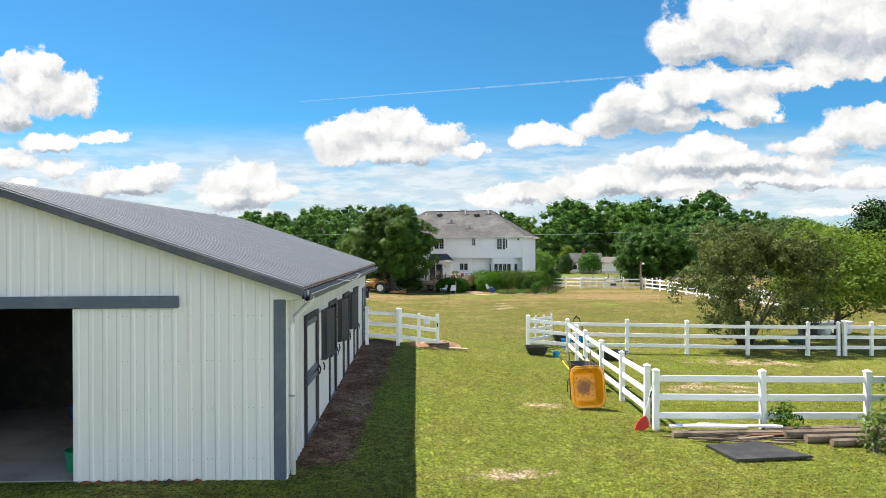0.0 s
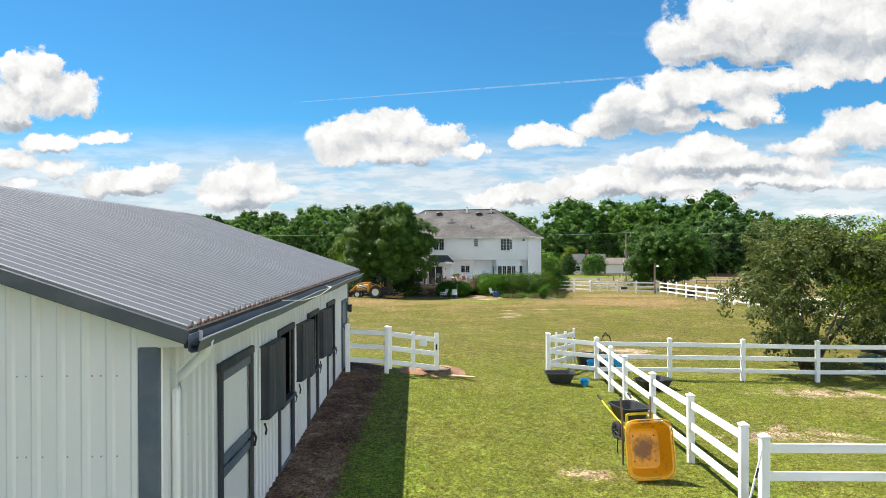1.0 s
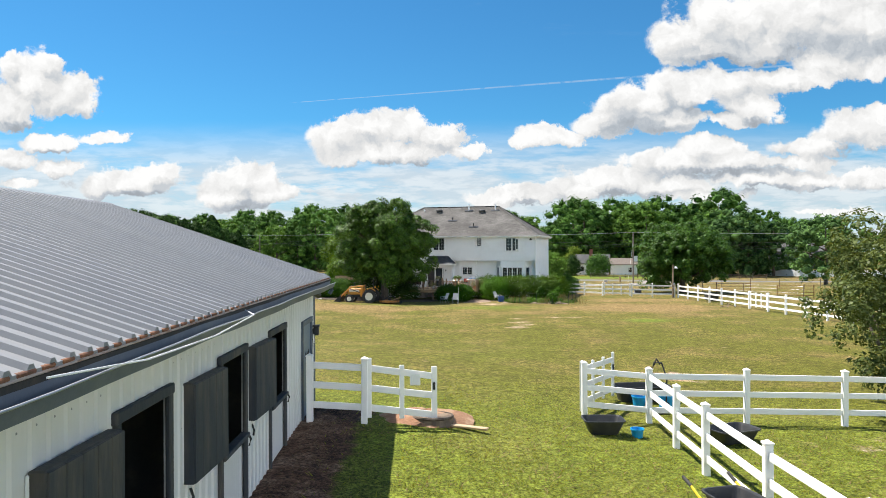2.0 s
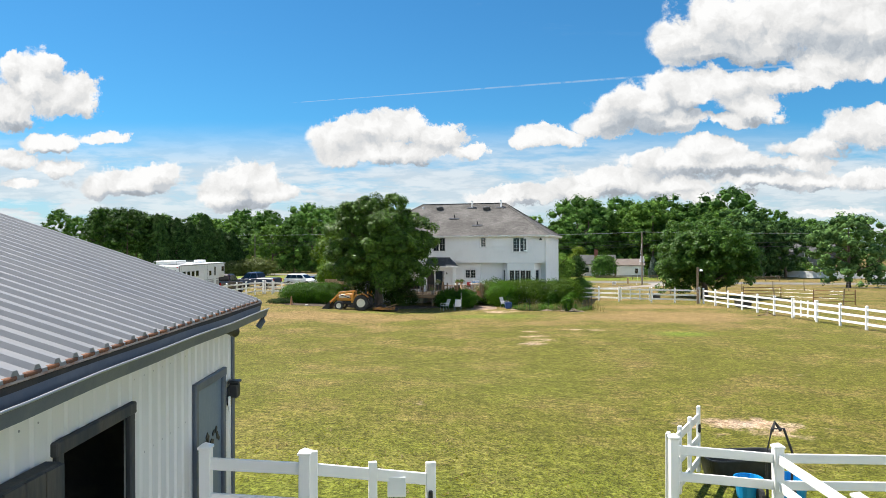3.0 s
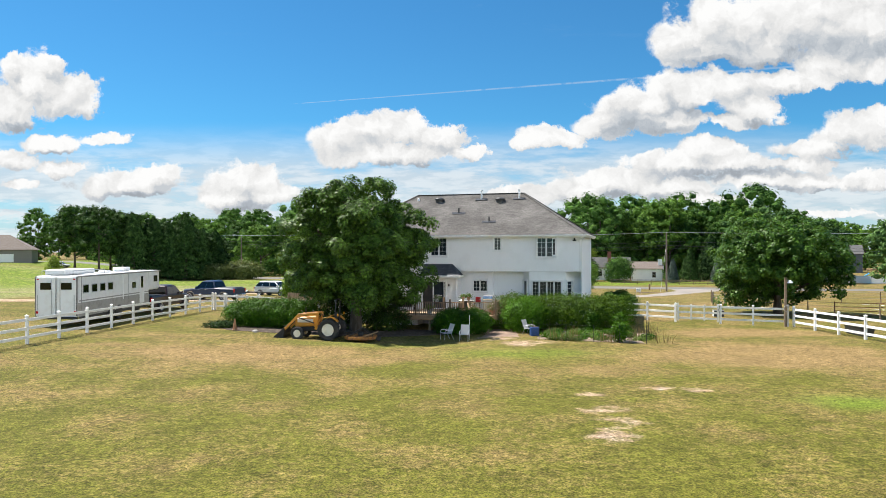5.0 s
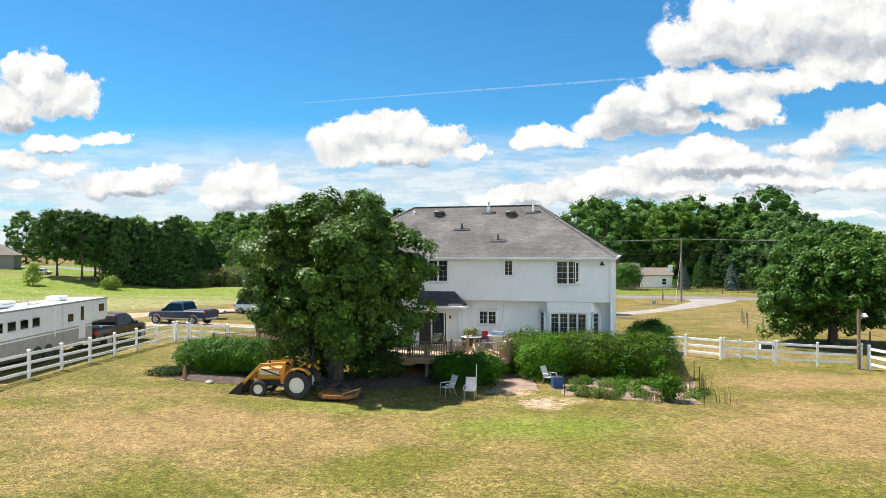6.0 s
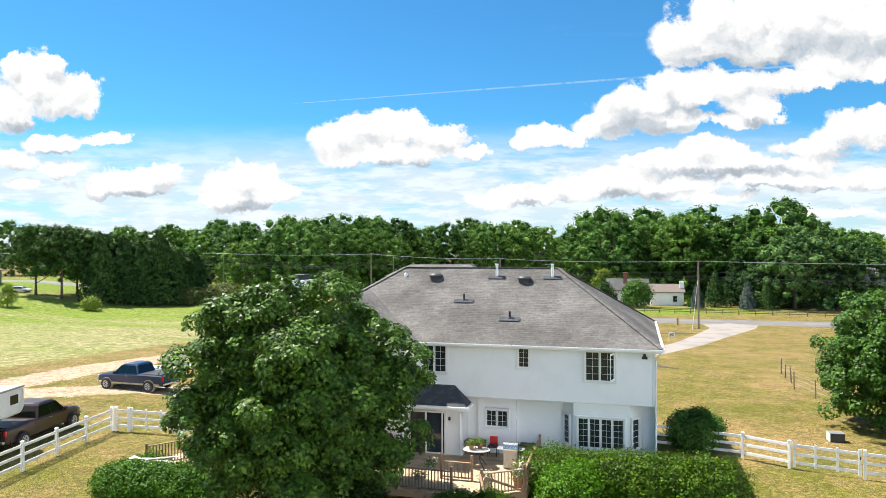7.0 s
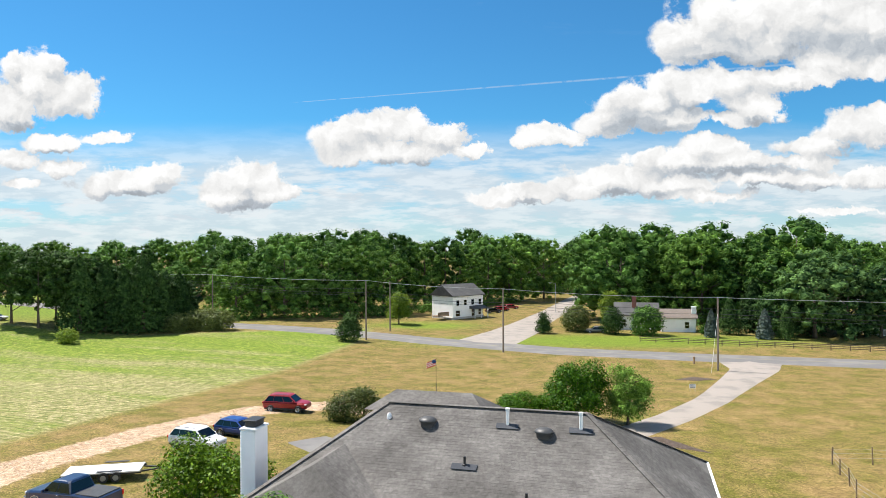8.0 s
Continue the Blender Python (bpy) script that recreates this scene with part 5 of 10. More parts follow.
        for i in range(k):
            caps.beam(s.lerp(e, i / k) + Vector((0, 0, 0.03)), s.lerp(e, (i + 1.1) / k) + Vector((0, 0, 0.02)), 0.24, 0.03)
    part("ridge_capping", caps, ISLAND_SHINGLE, roof)["kind"] = "stuff"
    # front section whose ridge shows over the main one
    F = [(-11.6, 6.0, RIDGE_H - 0.5), (-6.0, 6.0, RIDGE_H - 0.5), (-7.0, 7.6, RIDGE_H + 0.12), (-10.6, 7.6, RIDGE_H + 0.12), (-6.0, 10, RIDGE_H - 1), (-11.6, 10, RIDGE_H - 1)]
    fr2 = part("front_roof", Mesh().add(F, [(0, 1, 2, 3), (1, 4, 2), (4, 5, 3, 2), (5, 0, 3)]), ISLAND_SHINGLE, h)
    # rear wing beside the tree
    wx0, wx1, wr, wv = -14.92, -7.7, -11.3, -1.6
    wz = EAVE_Z + (wr - wx0) * 0.565
    part("wall", Mesh().box(((wx0 + wx1) / 2, (wv + 0.6) / 2, EAVE_Z / 2), (wx1 - wx0 - 0.6, 0.6 - wv, EAVE_Z), bevel=0.004), SIDING, h)
    W = [(wx0, wv - 0.3, z), (wx1, wv - 0.3, z), (wr, wv + 2.0, wz), (wx1, 0.0, z), (wr, 3.7, wz), (wx0, 0.0, z)]
    wing = part("wing_roof", Mesh().add(W, [(0, 1, 2), (1, 3, 4, 2), (5, 0, 2, 4)]), ISLAND_SHINGLE, h)
    shingle_slope(wing, [W[1], W[3], W[4], W[2]], 30, mat=ISLAND_SHINGLE)
    val = Mesh()
    s, e = Vector((wx1, v0, z + 0.03)), Vector((wr, 3.6, wz + 0.03))
    for i in range(24):
        val.beam(s.lerp(e, i / 24), s.lerp(e, (i + 1) / 24), 0.30, 0.03)
    part("valley", val, SHINGLE, wing, "darker shingled roof valley")
    # eaves: fascia and gutter
    part("fascia", Mesh().box(((e0 + e1) / 2, v0 + 0.02, z - 0.09), (e1 - e0, 0.03, 0.17)).box((e1 - 0.02, DEPTH / 2, z - 0.09), (0.03, v1 - v0, 0.17)), TRIM_WHITE, h)
    part("gutter", Mesh().prism([(v0 - 0.11, z - 0.02), (v0 - 0.10, z - 0.11), (v0, z - 0.13), (v0, z - 0.11), (v0 - 0.085, z - 0.095), (v0 - 0.095, z - 0.02)], e0, e1, "x"), TRIM_WHITE, h, "white gutter")
    part("soffit", Mesh().box(((e0 + e1) / 2, v0 / 2, z - 0.16), (e1 - e0, -v0, 0.02)), TRIM_WHITE, h)
    part("rake_trim", Mesh().box((e1 + 0.03, DEPTH / 2, z - 0.02), (0.12, v1 - v0, 0.10)), TRIM_WHITE, h)

    # vents and pipes on the rear slope: x, height up the slope from 0 to 1
    def slope(u, t):
        return Vector((u, v0 + half * t, z + rise * t))
    for u, t in ((-8.15, 0.83), (-3.35, 0.80)):
        p = slope(u, t)
        part("roof_fan", Mesh().lathe(p, [(0.30, -0.12), (0.30, 0.10), (0.38, 0.12), (0.36, 0.20), (0.2, 0.28), (0.0, 0.30)], 20), material("dark_vent_metal", (0.06, 0.06, 0.06), 0.5), roof, "dark domed roof fan", smooth=True)
    for u, t in ((-4.85, 0.86), (-1.95, 0.86)):
        p = slope(u, t)
        pipe = part("vent_pipe", Mesh().lathe(p, [(0.07, -0.1), (0.07, 0.62), (0.09, 0.62), (0.09, 0.70), (0.0, 0.70)], 12), TRIM_WHITE, roof, "white vent pipe")
        part("flashing", Mesh().box(p + Vector((0, -0.1, 0.0)), (0.9, 0.3, 0.02), Matrix.Rotation(math.atan2(rise, half), 4, "X")), SHINGLE_DARK, pipe)
    for u, t in ((-6.15, 0.52), (-3.6, 0.30)):
        p = slope(u, t)
        pipe = part("vent_pipe", Mesh().lathe(p, [(0.10, -0.1), (0.10, 0.06), (0.05, 0.08), (0.05, 0.36), (0.0, 0.36)], 12), BLACK_IRON, roof, "short black vent pipe")
        part("flashing", Mesh().box(p + Vector((0, -0.1, 0.0)), (1.0, 0.3, 0.02), Matrix.Rotation(math.atan2(rise, half), 4, "X")), SHINGLE_DARK, pipe)
    part("vent_pipe", Mesh().lathe(slope(-9.9, 0.86), [(0.10, -0.1), (0.10, 0.12), (0.06, 0.2), (0.0, 0.2)], 10), TRIM_WHITE, roof)
    # chimney at the left end
    ch = part("chimney", Mesh().box((-15.05, 2.6, 4.3), (0.66, 1.0, 9.0), bevel=0.02), SIDING, h, "white sided chimney chase with a black cap")
    part("siding", lap_siding(-15.38, -14.72, -0.2, 8.8, 2.09), SIDING, ch)
    part("cap", Mesh().box((-15.05, 2.6, 8.86), (0.74, 1.08, 0.08)), TRIM_WHITE, ch, "white top of the chimney chase")
    part("cap", Mesh().box((-15.05, 2.6, 9.02), (0.5, 0.66, 0.22)).box((-15.05, 2.6, 9.16), (0.6, 0.76, 0.06)), BLACK_IRON, ch, "black metal chimney cap")
    return h


house()


# ---------------- trees ----------------
def leaf_cards(rs, centres, normals, size, jitter=0.55, single=False):
    """Small folded leaves at the centres, facing roughly along the normals. Returns corners and faces."""
    n = len(centres)
    nrm = normals + rs.normal(0, jitter, (n, 3))
    nrm /= np.linalg.norm(nrm, axis=1, keepdims=True) + 1e-9
    a = np.cross(nrm, rs.normal(0, 1, (n, 3)))
    a /= np.linalg.norm(a, axis=1, keepdims=True) + 1e-9
    b = np.cross(nrm, a)
    s = (size * rs.uniform(0.65, 1.3, n))[:, None]
    tip, tail = centres + a * s, centres - a * s * 0.8
    left, right = centres + b * s * 0.55 + nrm * s * 0.18, centres - b * s * 0.55 + nrm * s * 0.18
    v = np.stack([tail, right, tip, left], 1).reshape(-1, 3)
    if single:
        v = np.stack([centres - a * s * 0.55 - b * s * 0.55, centres + a * s * 0.85 - b * s * 0.15, centres - a * s * 0.25 + b * s * 0.75 + nrm * s * 0.15], 1).reshape(-1, 3)
        return v, np.arange(n)[:, None] * 3 + np.array([[0, 1, 2]])
    i = np.arange(n)[:, None] * 4
    return v, i + np.array([[0, 1, 2, 3]])


def crown_mesh(name, mat, lobes, count, size, seed, fill=0.30, droop=0.0, clump=7, spread=1.8, z_floor=None):
    """A crown of many small leaves gathered in clumps over the outside of several lobes (x, y, z, rx, ry, rz)."""
    rs = np.random.RandomState(seed)
    lob = np.array(lobes, float)
    area = (lob[:, 3] * lob[:, 4] * lob[:, 5]) ** (2 / 3)
    pick = rs.choice(len(lob), count // clump, p=area / area.sum())
    d = rs.normal(0, 1, (len(pick), 3))
    d[:, 2] += 0.3
    d /= np.linalg.norm(d, axis=1, keepdims=True)
    r = np.where(rs.rand(len(pick)) < fill, rs.uniform(0.45, 0.9, len(pick)), rs.uniform(0.88, 1.08, len(pick)))
    rough = 1 + 0.13 * np.sin(d[:, 0] * 7 + pick) * np.sin(d[:, 2] * 9 + 1.3 * pick) + 0.08 * np.sin(d[:, 1] * 15 + pick)
    c = lob[pick, :3] + d * lob[pick, 3:] * (r * rough)[:, None]
    c = np.repeat(c, clump, 0) + rs.normal(0, size * spread, (len(c) * clump, 3)) * (1, 1, 0.6)
    nr = np.repeat(d, clump, 0) + np.array([0, 0, 0.5])
    c[:, 2] -= droop * rs.rand(len(c))
    if z_floor is not None:
        keep = c[:, 2] > z_floor
        c, nr = c[keep], nr[keep]
    v, f = leaf_cards(rs, c, nr, size)
    me = bpy.data.meshes.new(name)
    me.vertices.add(len(v))
    me.vertices.foreach_set("co", v.astype(np.float32).ravel())
    me.loops.add(f.size)
    me.loops.foreach_set("vertex_index", f.astype(np.int32).ravel())
    me.polygons.add(len(f))
    me.polygons.foreach_set("loop_start", np.arange(len(f), dtype=np.int32) * f.shape[1])
    me.update(calc_edges=True)
    me.materials.append(mat)
    return me


def tufted_crown(name, mat, lobes, tufts, leaves, size, seed, tuft_r=0.42, up=0.35, single=False):
    """A crown of leafy pads: each lobe carries tufts over its upper outside, each tuft a dome of leaves with gaps between."""
    rs = np.random.RandomState(seed)
    lob = np.array(lobes, float)
    area = (lob[:, 3] * lob[:, 4] * lob[:, 5]) ** (2 / 3)
    pick = rs.choice(len(lob), tufts, p=area / area.sum())
    d = rs.normal(0, 1, (tufts, 3))
    d[:, 2] += up
    d /= np.linalg.norm(d, axis=1, keepdims=True)
    c = lob[pick, :3] + d * lob[pick, 3:] * rs.uniform(0.80, 1.10, tufts)[:, None]
    tr = tuft_r * rs.uniform(0.6, 1.35, tufts)
    k = leaves
    e = rs.normal(0, 1, (tufts * k, 3)) + np.repeat(d, k, 0) * 0.9 + np.array([0, 0, 0.55])
    e /= np.linalg.norm(e, axis=1, keepdims=True)
    rad = np.repeat(tr, k) * np.where(rs.rand(tufts * k) < 0.22, rs.uniform(0.2, 0.8, tufts * k), rs.uniform(0.82, 1.12, tufts * k))
    p = np.repeat(c, k, 0) + e * rad[:, None] * np.array([1, 1, 0.75])
    p[:, 2] -= 0.25 * np.repeat(tr, k) * rs.rand(tufts * k)
    v, f = leaf_cards(rs, p, e + np.array([0, 0, 0.45]), size, 0.30, single)
    me = bpy.data.meshes.new(name)
    me.vertices.add(len(v))
    me.vertices.foreach_set("co", v.astype(np.float32).ravel())
    me.loops.add(f.size)
    me.loops.foreach_set("vertex_index", f.astype(np.int32).ravel())
    me.polygons.add(len(f))
    me.polygons.foreach_set("loop_start", np.arange(len(f), dtype=np.int32) * f.shape[1])
    me.update(calc_edges=True)
    me.materials.append(mat)
    return me


def lump_crown(name, mat, lobes, lumps, lump_r, cards, size, seed, flat=0.8, facets=1):
    """A crown seen from afar: rounded masses of foliage over the lobes, frayed by loose leaves standing off them."""
    rs = np.random.RandomState(seed)
    bm = bmesh.new()
    bmesh.ops.create_icosphere(bm, subdivisions=facets, radius=1.0)
    unit = np.array([v.co[:] for v in bm.verts])
    tri = np.array([[v.index for v in f.verts] for f in bm.faces])
    bm.free()
    lob = np.array(lobes, float)
    area = (lob[:, 3] * lob[:, 4] * lob[:, 5]) ** (2 / 3)
    area[0] *= 3.5
    pick = rs.choice(len(lob), lumps, p=area / area.sum())
    d = rs.normal(0, 1, (lumps, 3)) + np.array([0, 0, 0.25])
    d /= np.linalg.norm(d, axis=1, keepdims=True)
    c = lob[pick, :3] + d * lob[pick, 3:] * rs.uniform(0.70, 0.95, lumps)[:, None]
    r = lump_r * rs.uniform(0.6, 1.3, lumps)
    k = len(unit)
    wave = rs.uniform(0.45, 0.85, (lumps, k))
    v1 = (c[:, None, :] + unit[None] * (r[:, None] * wave)[:, :, None] * np.array([1, 1, flat])).reshape(-1, 3)
    f1 = (np.arange(lumps)[:, None, None] * k + tri[None]).reshape(-1, 3)
    w = rs.choice(lumps, cards)
    e = rs.normal(0, 1, (cards, 3)) + d[w] * 1.1 + np.array([0, 0, 0.55])
    e /= np.linalg.norm(e, axis=1, keepdims=True)
    p = c[w] + e * (r[w] * rs.uniform(0.72, 1.22, cards))[:, None] * np.array([1, 1, flat])
    v2, f2 = leaf_cards(rs, p, e + np.array([0, 0, 0.35]), size, 0.28, True)
    v, f = np.concatenate([v1, v2]), np.concatenate([f1, f2 + len(v1)])
    me = bpy.data.meshes.new(name)
    me.vertices.add(len(v))
    me.vertices.foreach_set("co", v.astype(np.float32).ravel())
    me.loops.add(f.size)
    me.loops.foreach_set("vertex_index", f.astype(np.int32).ravel())
    me.polygons.add(len(f))
    me.polygons.foreach_set("loop_start", np.arange(len(f), dtype=np.int32) * 3)
    me.polygons.foreach_set("use_smooth", [False] * len(f))
    me.update(calc_edges=True)
    me.materials.append(mat)
    return me


def limb_mesh(height, radius, limbs, seed, lean=0.0, start=0.35):
    """A tapered trunk with limbs (direction angle, rise, length)."""
    r = random.Random(seed)
    m = Mesh()
    pts = [(0.02 * r.uniform(-1, 1) * k + lean * k / 5 * height * 0.2, 0.03 * r.uniform(-1, 1) * k, height * k / 5 - (0.15 if k == 0 else 0)) for k in range(6)]
    m.tube(pts, [radius * f for f in (1.45, 1.0, 0.85, 0.68, 0.45, 0.2)], 10)
    for i in range(limbs):
        a = 2 * math.pi * i / limbs + r.uniform(-0.4, 0.4)
        k = start + (0.9 - start) * i / limbs
        base = Vector(pts[min(4, int(k * 5))])
        ln = height * r.uniform(0.35, 0.6) * (1.15 - k * 0.6)
        d = Vector((math.cos(a), math.sin(a), 0))
        p1 = base + d * ln * 0.35 + Vector((0, 0, ln * 0.22))
        p2 = base + d * ln * 0.7 + Vector((0, 0, ln * 0.42))
        p3 = base + d * ln + Vector((0, 0, ln * 0.5))
        m.tube([base, p1, p2, p3], [radius * 0.45, radius * 0.33, radius * 0.2, radius * 0.07], 7)
        for s in (-1, 1):
            side = Vector((-d.y, d.x, 0)) * s
            m.tube([p1, p1 + (d + side) * ln * 0.25 + Vector((0, 0, ln * 0.15)), p1 + (d * 0.8 + side) * ln * 0.45 + Vector((0, 0, ln * 0.26))], [radius * 0.22, radius * 0.13, radius * 0.05], 6)
    return m


def lobes_for(rs, r, h0, h1, n, top=0.55):
    """Lobes of a rounded broad crown of radius r between two heights."""
    mid, hh = (h0 + h1) / 2, (h1 - h0) / 2
    out = [(0, 0, mid, r * 0.68, r * 0.68, hh * 0.78)]
    for k in range(n):
        a = 2 * math.pi * k / n + rs.uniform(-0.35, 0.35)
        t = rs.uniform(-0.75, 0.85)
        e = math.sqrt(max(0.1, 1 - t * t))
        rr = r * rs.uniform(0.28, 0.42)
        out.append((math.cos(a) * (r - rr * 0.8) * e, math.sin(a) * (r - rr * 0.8) * e, mid + t * (hh - rr * 0.4), rr, rr, rr * 0.85))
    return out


def tree(name, label, at, height, r, h0, mat, leaves, size, seed, lobes=14, trunk=0.22, limbs=6, group="", lob=None, fill=0.3, tufts=0, tuft_r=0.42, single=False):
    rs = np.random.RandomState(seed)
    t = thing(name, label, "tree", at, group)
    part("trunk", limb_mesh(height * 0.8, trunk, limbs, seed), BARK, t, smooth=True)
    lob = lob or lobes_for(rs, r, h0, height, lobes)
    crown = tufted_crown("crown", mat, lob, tufts, leaves // tufts, size, seed, tuft_r, single=single) if tufts else crown_mesh("crown", mat, lob, leaves, size, seed, fill)
    part("crown", crown, None, t)
    return t


# the big maple behind the house: many overhanging tiers
rs = np.random.RandomState(5)
maple_lobes = [(0, 0, 4.6, 1.5, 1.5, 2.6)]
for tier, (zz, rr, nb) in enumerate(((2.95, 3.2, 9), (3.8, 3.95, 10), (4.8, 4.15, 11), (6.2, 3.9, 10), (7.5, 3.2, 8), (8.5, 2.0, 5))):
    for k in range(nb):
        a = 2 * math.pi * (k + 0.5 * (tier % 2)) / nb + rs.uniform(-0.25, 0.25)
        q = rr * rs.uniform(0.68, 0.90)
        maple_lobes.append((math.cos(a) * q, math.sin(a) * q, zz + rs.uniform(-0.5, 0.6), rs.uniform(0.75, 1.3), rs.uniform(0.75, 1.3), rs.uniform(0.50, 0.85)))
tree("maple_tree", "big dense dark-green maple shading the tractor behind the house", on(-5.55, 75.2), 10.0, 4.3, 0.8, MAPLE, 210000, 0.100, 5, lob=maple_lobes, trunk=0.30, limbs=12, tufts=900, tuft_r=0.52, single=True)

tree("maple_tree", "rounded green maple in the front pasture", on(27.3, 89.5), 7.6, 5.0, 0.35, YOUNG_MAPLE, 90000, 0.135, 8, 40, 0.28, 7, tufts=750, tuft_r=0.6, single=True)

# apple tree in the paddock: loose and grey-green, forked low
rs = np.random.RandomState(12)
apple_lobes = [(0.3, 0, 3.1, 2.3, 2.2, 1.7)]
for k in range(46):
    a, t = rs.uniform(0, 6.28), rs.uniform(-0.95, 1)
    e = math.sqrt(max(0.25, 1 - t * t))
    apple_lobes.append((math.cos(a) * 3.3 * e * rs.uniform(0.7, 1.05) + 0.2, math.sin(a) * 2.9 * e * rs.uniform(0.7, 1.05), 3.0 + t * 2.05, rs.uniform(0.45, 0.95), rs.uniform(0.45, 0.95), rs.uniform(0.35, 0.65)))
for k in range(3):
    apple_lobes.append((rs.uniform(-0.5, 1.0), rs.uniform(-0.5, 0.5), rs.uniform(0.3, 0.9), 0.45, 0.45, 0.45))
ap = thing("apple_tree", "loose grey-green apple tree forking low behind the paddock fence", "tree", on(13.1, 29.9))
stems = Mesh()
for k in range(6):
    a = 2 * math.pi * k / 6 + rs.uniform(-0.3, 0.3)
    q = rs.uniform(1.2, 2.4)
    stems.tube([(0.12 * math.cos(a), 0.12 * math.sin(a), -0.1), (0.35 * q * math.cos(a), 0.35 * q * math.sin(a), 0.9), (0.7 * q * math.cos(a), 0.7 * q * math.sin(a), 1.7), (q * math.cos(a), q * math.sin(a), 2.6)], [0.11, 0.08, 0.05, 0.015], 7)
part("trunk", stems, BARK, ap, "dark forked stems", smooth=True)
part("crown", tufted_crown("crown", APPLE, apple_lobes, 1300, 32, 0.062, 12, 0.26), None, ap)
tree("locust_tree", "yellow-green feathery tree beside the paddock", on(18.9, 33.0), 5.4, 3.2, 0.9, LOCUST, 24000, 0.08, 14, 26, 0.14, 6)
tree("pine_tree", "dark bushy pine rising behind the paddock trees", on(31.0, 47.0), 8.0, 3.2, 0.6, CONIFER, 24000, 0.13, 15, 24, 0.2, 6)


# woods: a few trees of each kind, copied
def conifer_mesh(seed, h, r, mat, n=5000, size=0.40):
    rs = np.random.RandomState(seed)
    t = rs.rand(n) ** 0.7
    a = rs.uniform(0, 6.283, n)
    tier = 0.78 + 0.22 * np.abs(np.sin(t * 26 + np.sin(a * 3 + seed)))
    rad = r * (1 - t) ** 0.62 * tier * np.where(rs.rand(n) < 0.7, rs.uniform(0.85, 1.08, n), rs.uniform(0.3, 0.85, n)) * (1 + 0.12 * np.sin(a * 5 + t * 9))
    c = np.stack([np.cos(a) * rad, np.sin(a) * rad, 0.4 + t * (h - 0.4) - 0.12 * rad], 1)
    nr = np.stack([np.cos(a), np.sin(a), np.full(n, 0.5)], 1)
    v, f = leaf_cards(rs, c, nr, size, 0.35)
    me = bpy.data.meshes.new("crown")
    me.from_pydata(v.tolist(), [], f.tolist())
    me.materials.append(mat)
    return me


def wood_kind(name, label, seed, h, r, h0, mat, leaves, size, skirt=True):
    rs = np.random.RandomState(seed + 100)
    lob = lobes_for(rs, r, h0 + h * 0.12, h, 20)
    mid = h0 + h * 0.12
    lob = [(x, y, min(z, h - rz * 1.25), rx, ry, rz) for x, y, z, rx, ry, rz in lob]
    lob[0] = (0, 0, (mid + h) / 2, r * 0.86, r * 0.86, (h - mid) * 0.47)
    for k in range(9 if skirt else 0):
        a = 2 * math.pi * k / 9 + rs.uniform(-0.3, 0.3)
        q = r * rs.uniform(0.4, 0.75)
        lob.append((math.cos(a) * q, math.sin(a) * q, h * rs.uniform(0.10, 0.22), r * 0.36, r * 0.36, h * 0.13))
    t = thing(name, label, "tree", pose(0, 0, -500), "trees of the far woods")
    part("trunk", limb_mesh(h * 0.8, 0.28, 5, seed), BARK, t, smooth=True)
    part("crown", lump_crown("crown", mat, lob, 200, r * 0.155, leaves, size, seed), None, t)
    return t


def conifer_kind(name, label, seed, h, r, mat, group="conifers by the road"):
    t = thing(name, label, "tree", pose(0, 0, -500), group)
    part("trunk", Mesh().tube([(0, 0, -0.3), (0, 0, h * 0.5), (0, 0, h * 0.97)], [r * 0.09, r * 0.06, 0.02], 8), BARK, t)
    part("crown", conifer_mesh(seed, h, r, mat), None, t)
    return t


KINDS = [
    wood_kind("oak_tree", "tall dark-green broadleaf tree of the woods", 31, 19.5, 7.6, 0.2, OAK, 4700, 0.30),
    wood_kind("oak_tree", "broad mid-green oak at the wood's edge", 32, 18.2, 8.2, 0.0, OAK, 4700, 0.30),
    wood_kind("oak_tree", "tall narrow green tree of the woods", 33, 20.5, 6.8, 0.5, OAK, 4700, 0.30),
    wood_kind("oak_tree", "lighter green broadleaf tree of the woods", 34, 18.0, 7.4, 0.0, OAK_LIGHT, 4700, 0.30),
    wood_kind("oak_tree", "round pale-green tree at the wood's edge", 35, 16.5, 7.0, 0.0, OAK_LIGHT, 4700, 0.30),
]
PINES = [
    wood_kind("pine_tree", "broad feathery green pine beside the road", 37, 15.5, 7.2, 0.0, PINE, 4700, 0.30),
    wood_kind("pine_tree", "spreading pine with drooping boughs", 38, 13.0, 6.4, 0.0, PINE, 4700, 0.30),
    wood_kind("pine_tree", "dense dark pine in the windbreak across the field", 39, 14.5, 6.4, 0.0, CONIFER, 4700, 0.30),
]
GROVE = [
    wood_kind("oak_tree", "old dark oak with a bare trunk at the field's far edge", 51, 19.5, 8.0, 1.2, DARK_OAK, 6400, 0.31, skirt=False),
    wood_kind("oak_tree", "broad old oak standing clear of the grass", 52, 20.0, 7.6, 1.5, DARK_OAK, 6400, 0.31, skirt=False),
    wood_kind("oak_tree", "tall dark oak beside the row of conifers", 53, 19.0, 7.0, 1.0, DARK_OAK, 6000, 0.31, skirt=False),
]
CONES = [
    conifer_kind("spruce_tree", "dark green spruce in the row of conifers", 41, 14.5, 4.8, CONIFER),
    conifer_kind("spruce_tree", "tall dark spruce with a broad skirt", 42, 16.0, 5.6, CONIFER),
    conifer_kind("blue_spruce_tree", "pale blue-green spruce in the front garden", 43, 8.0, 2.2, BLUE_SPRUCE),
]


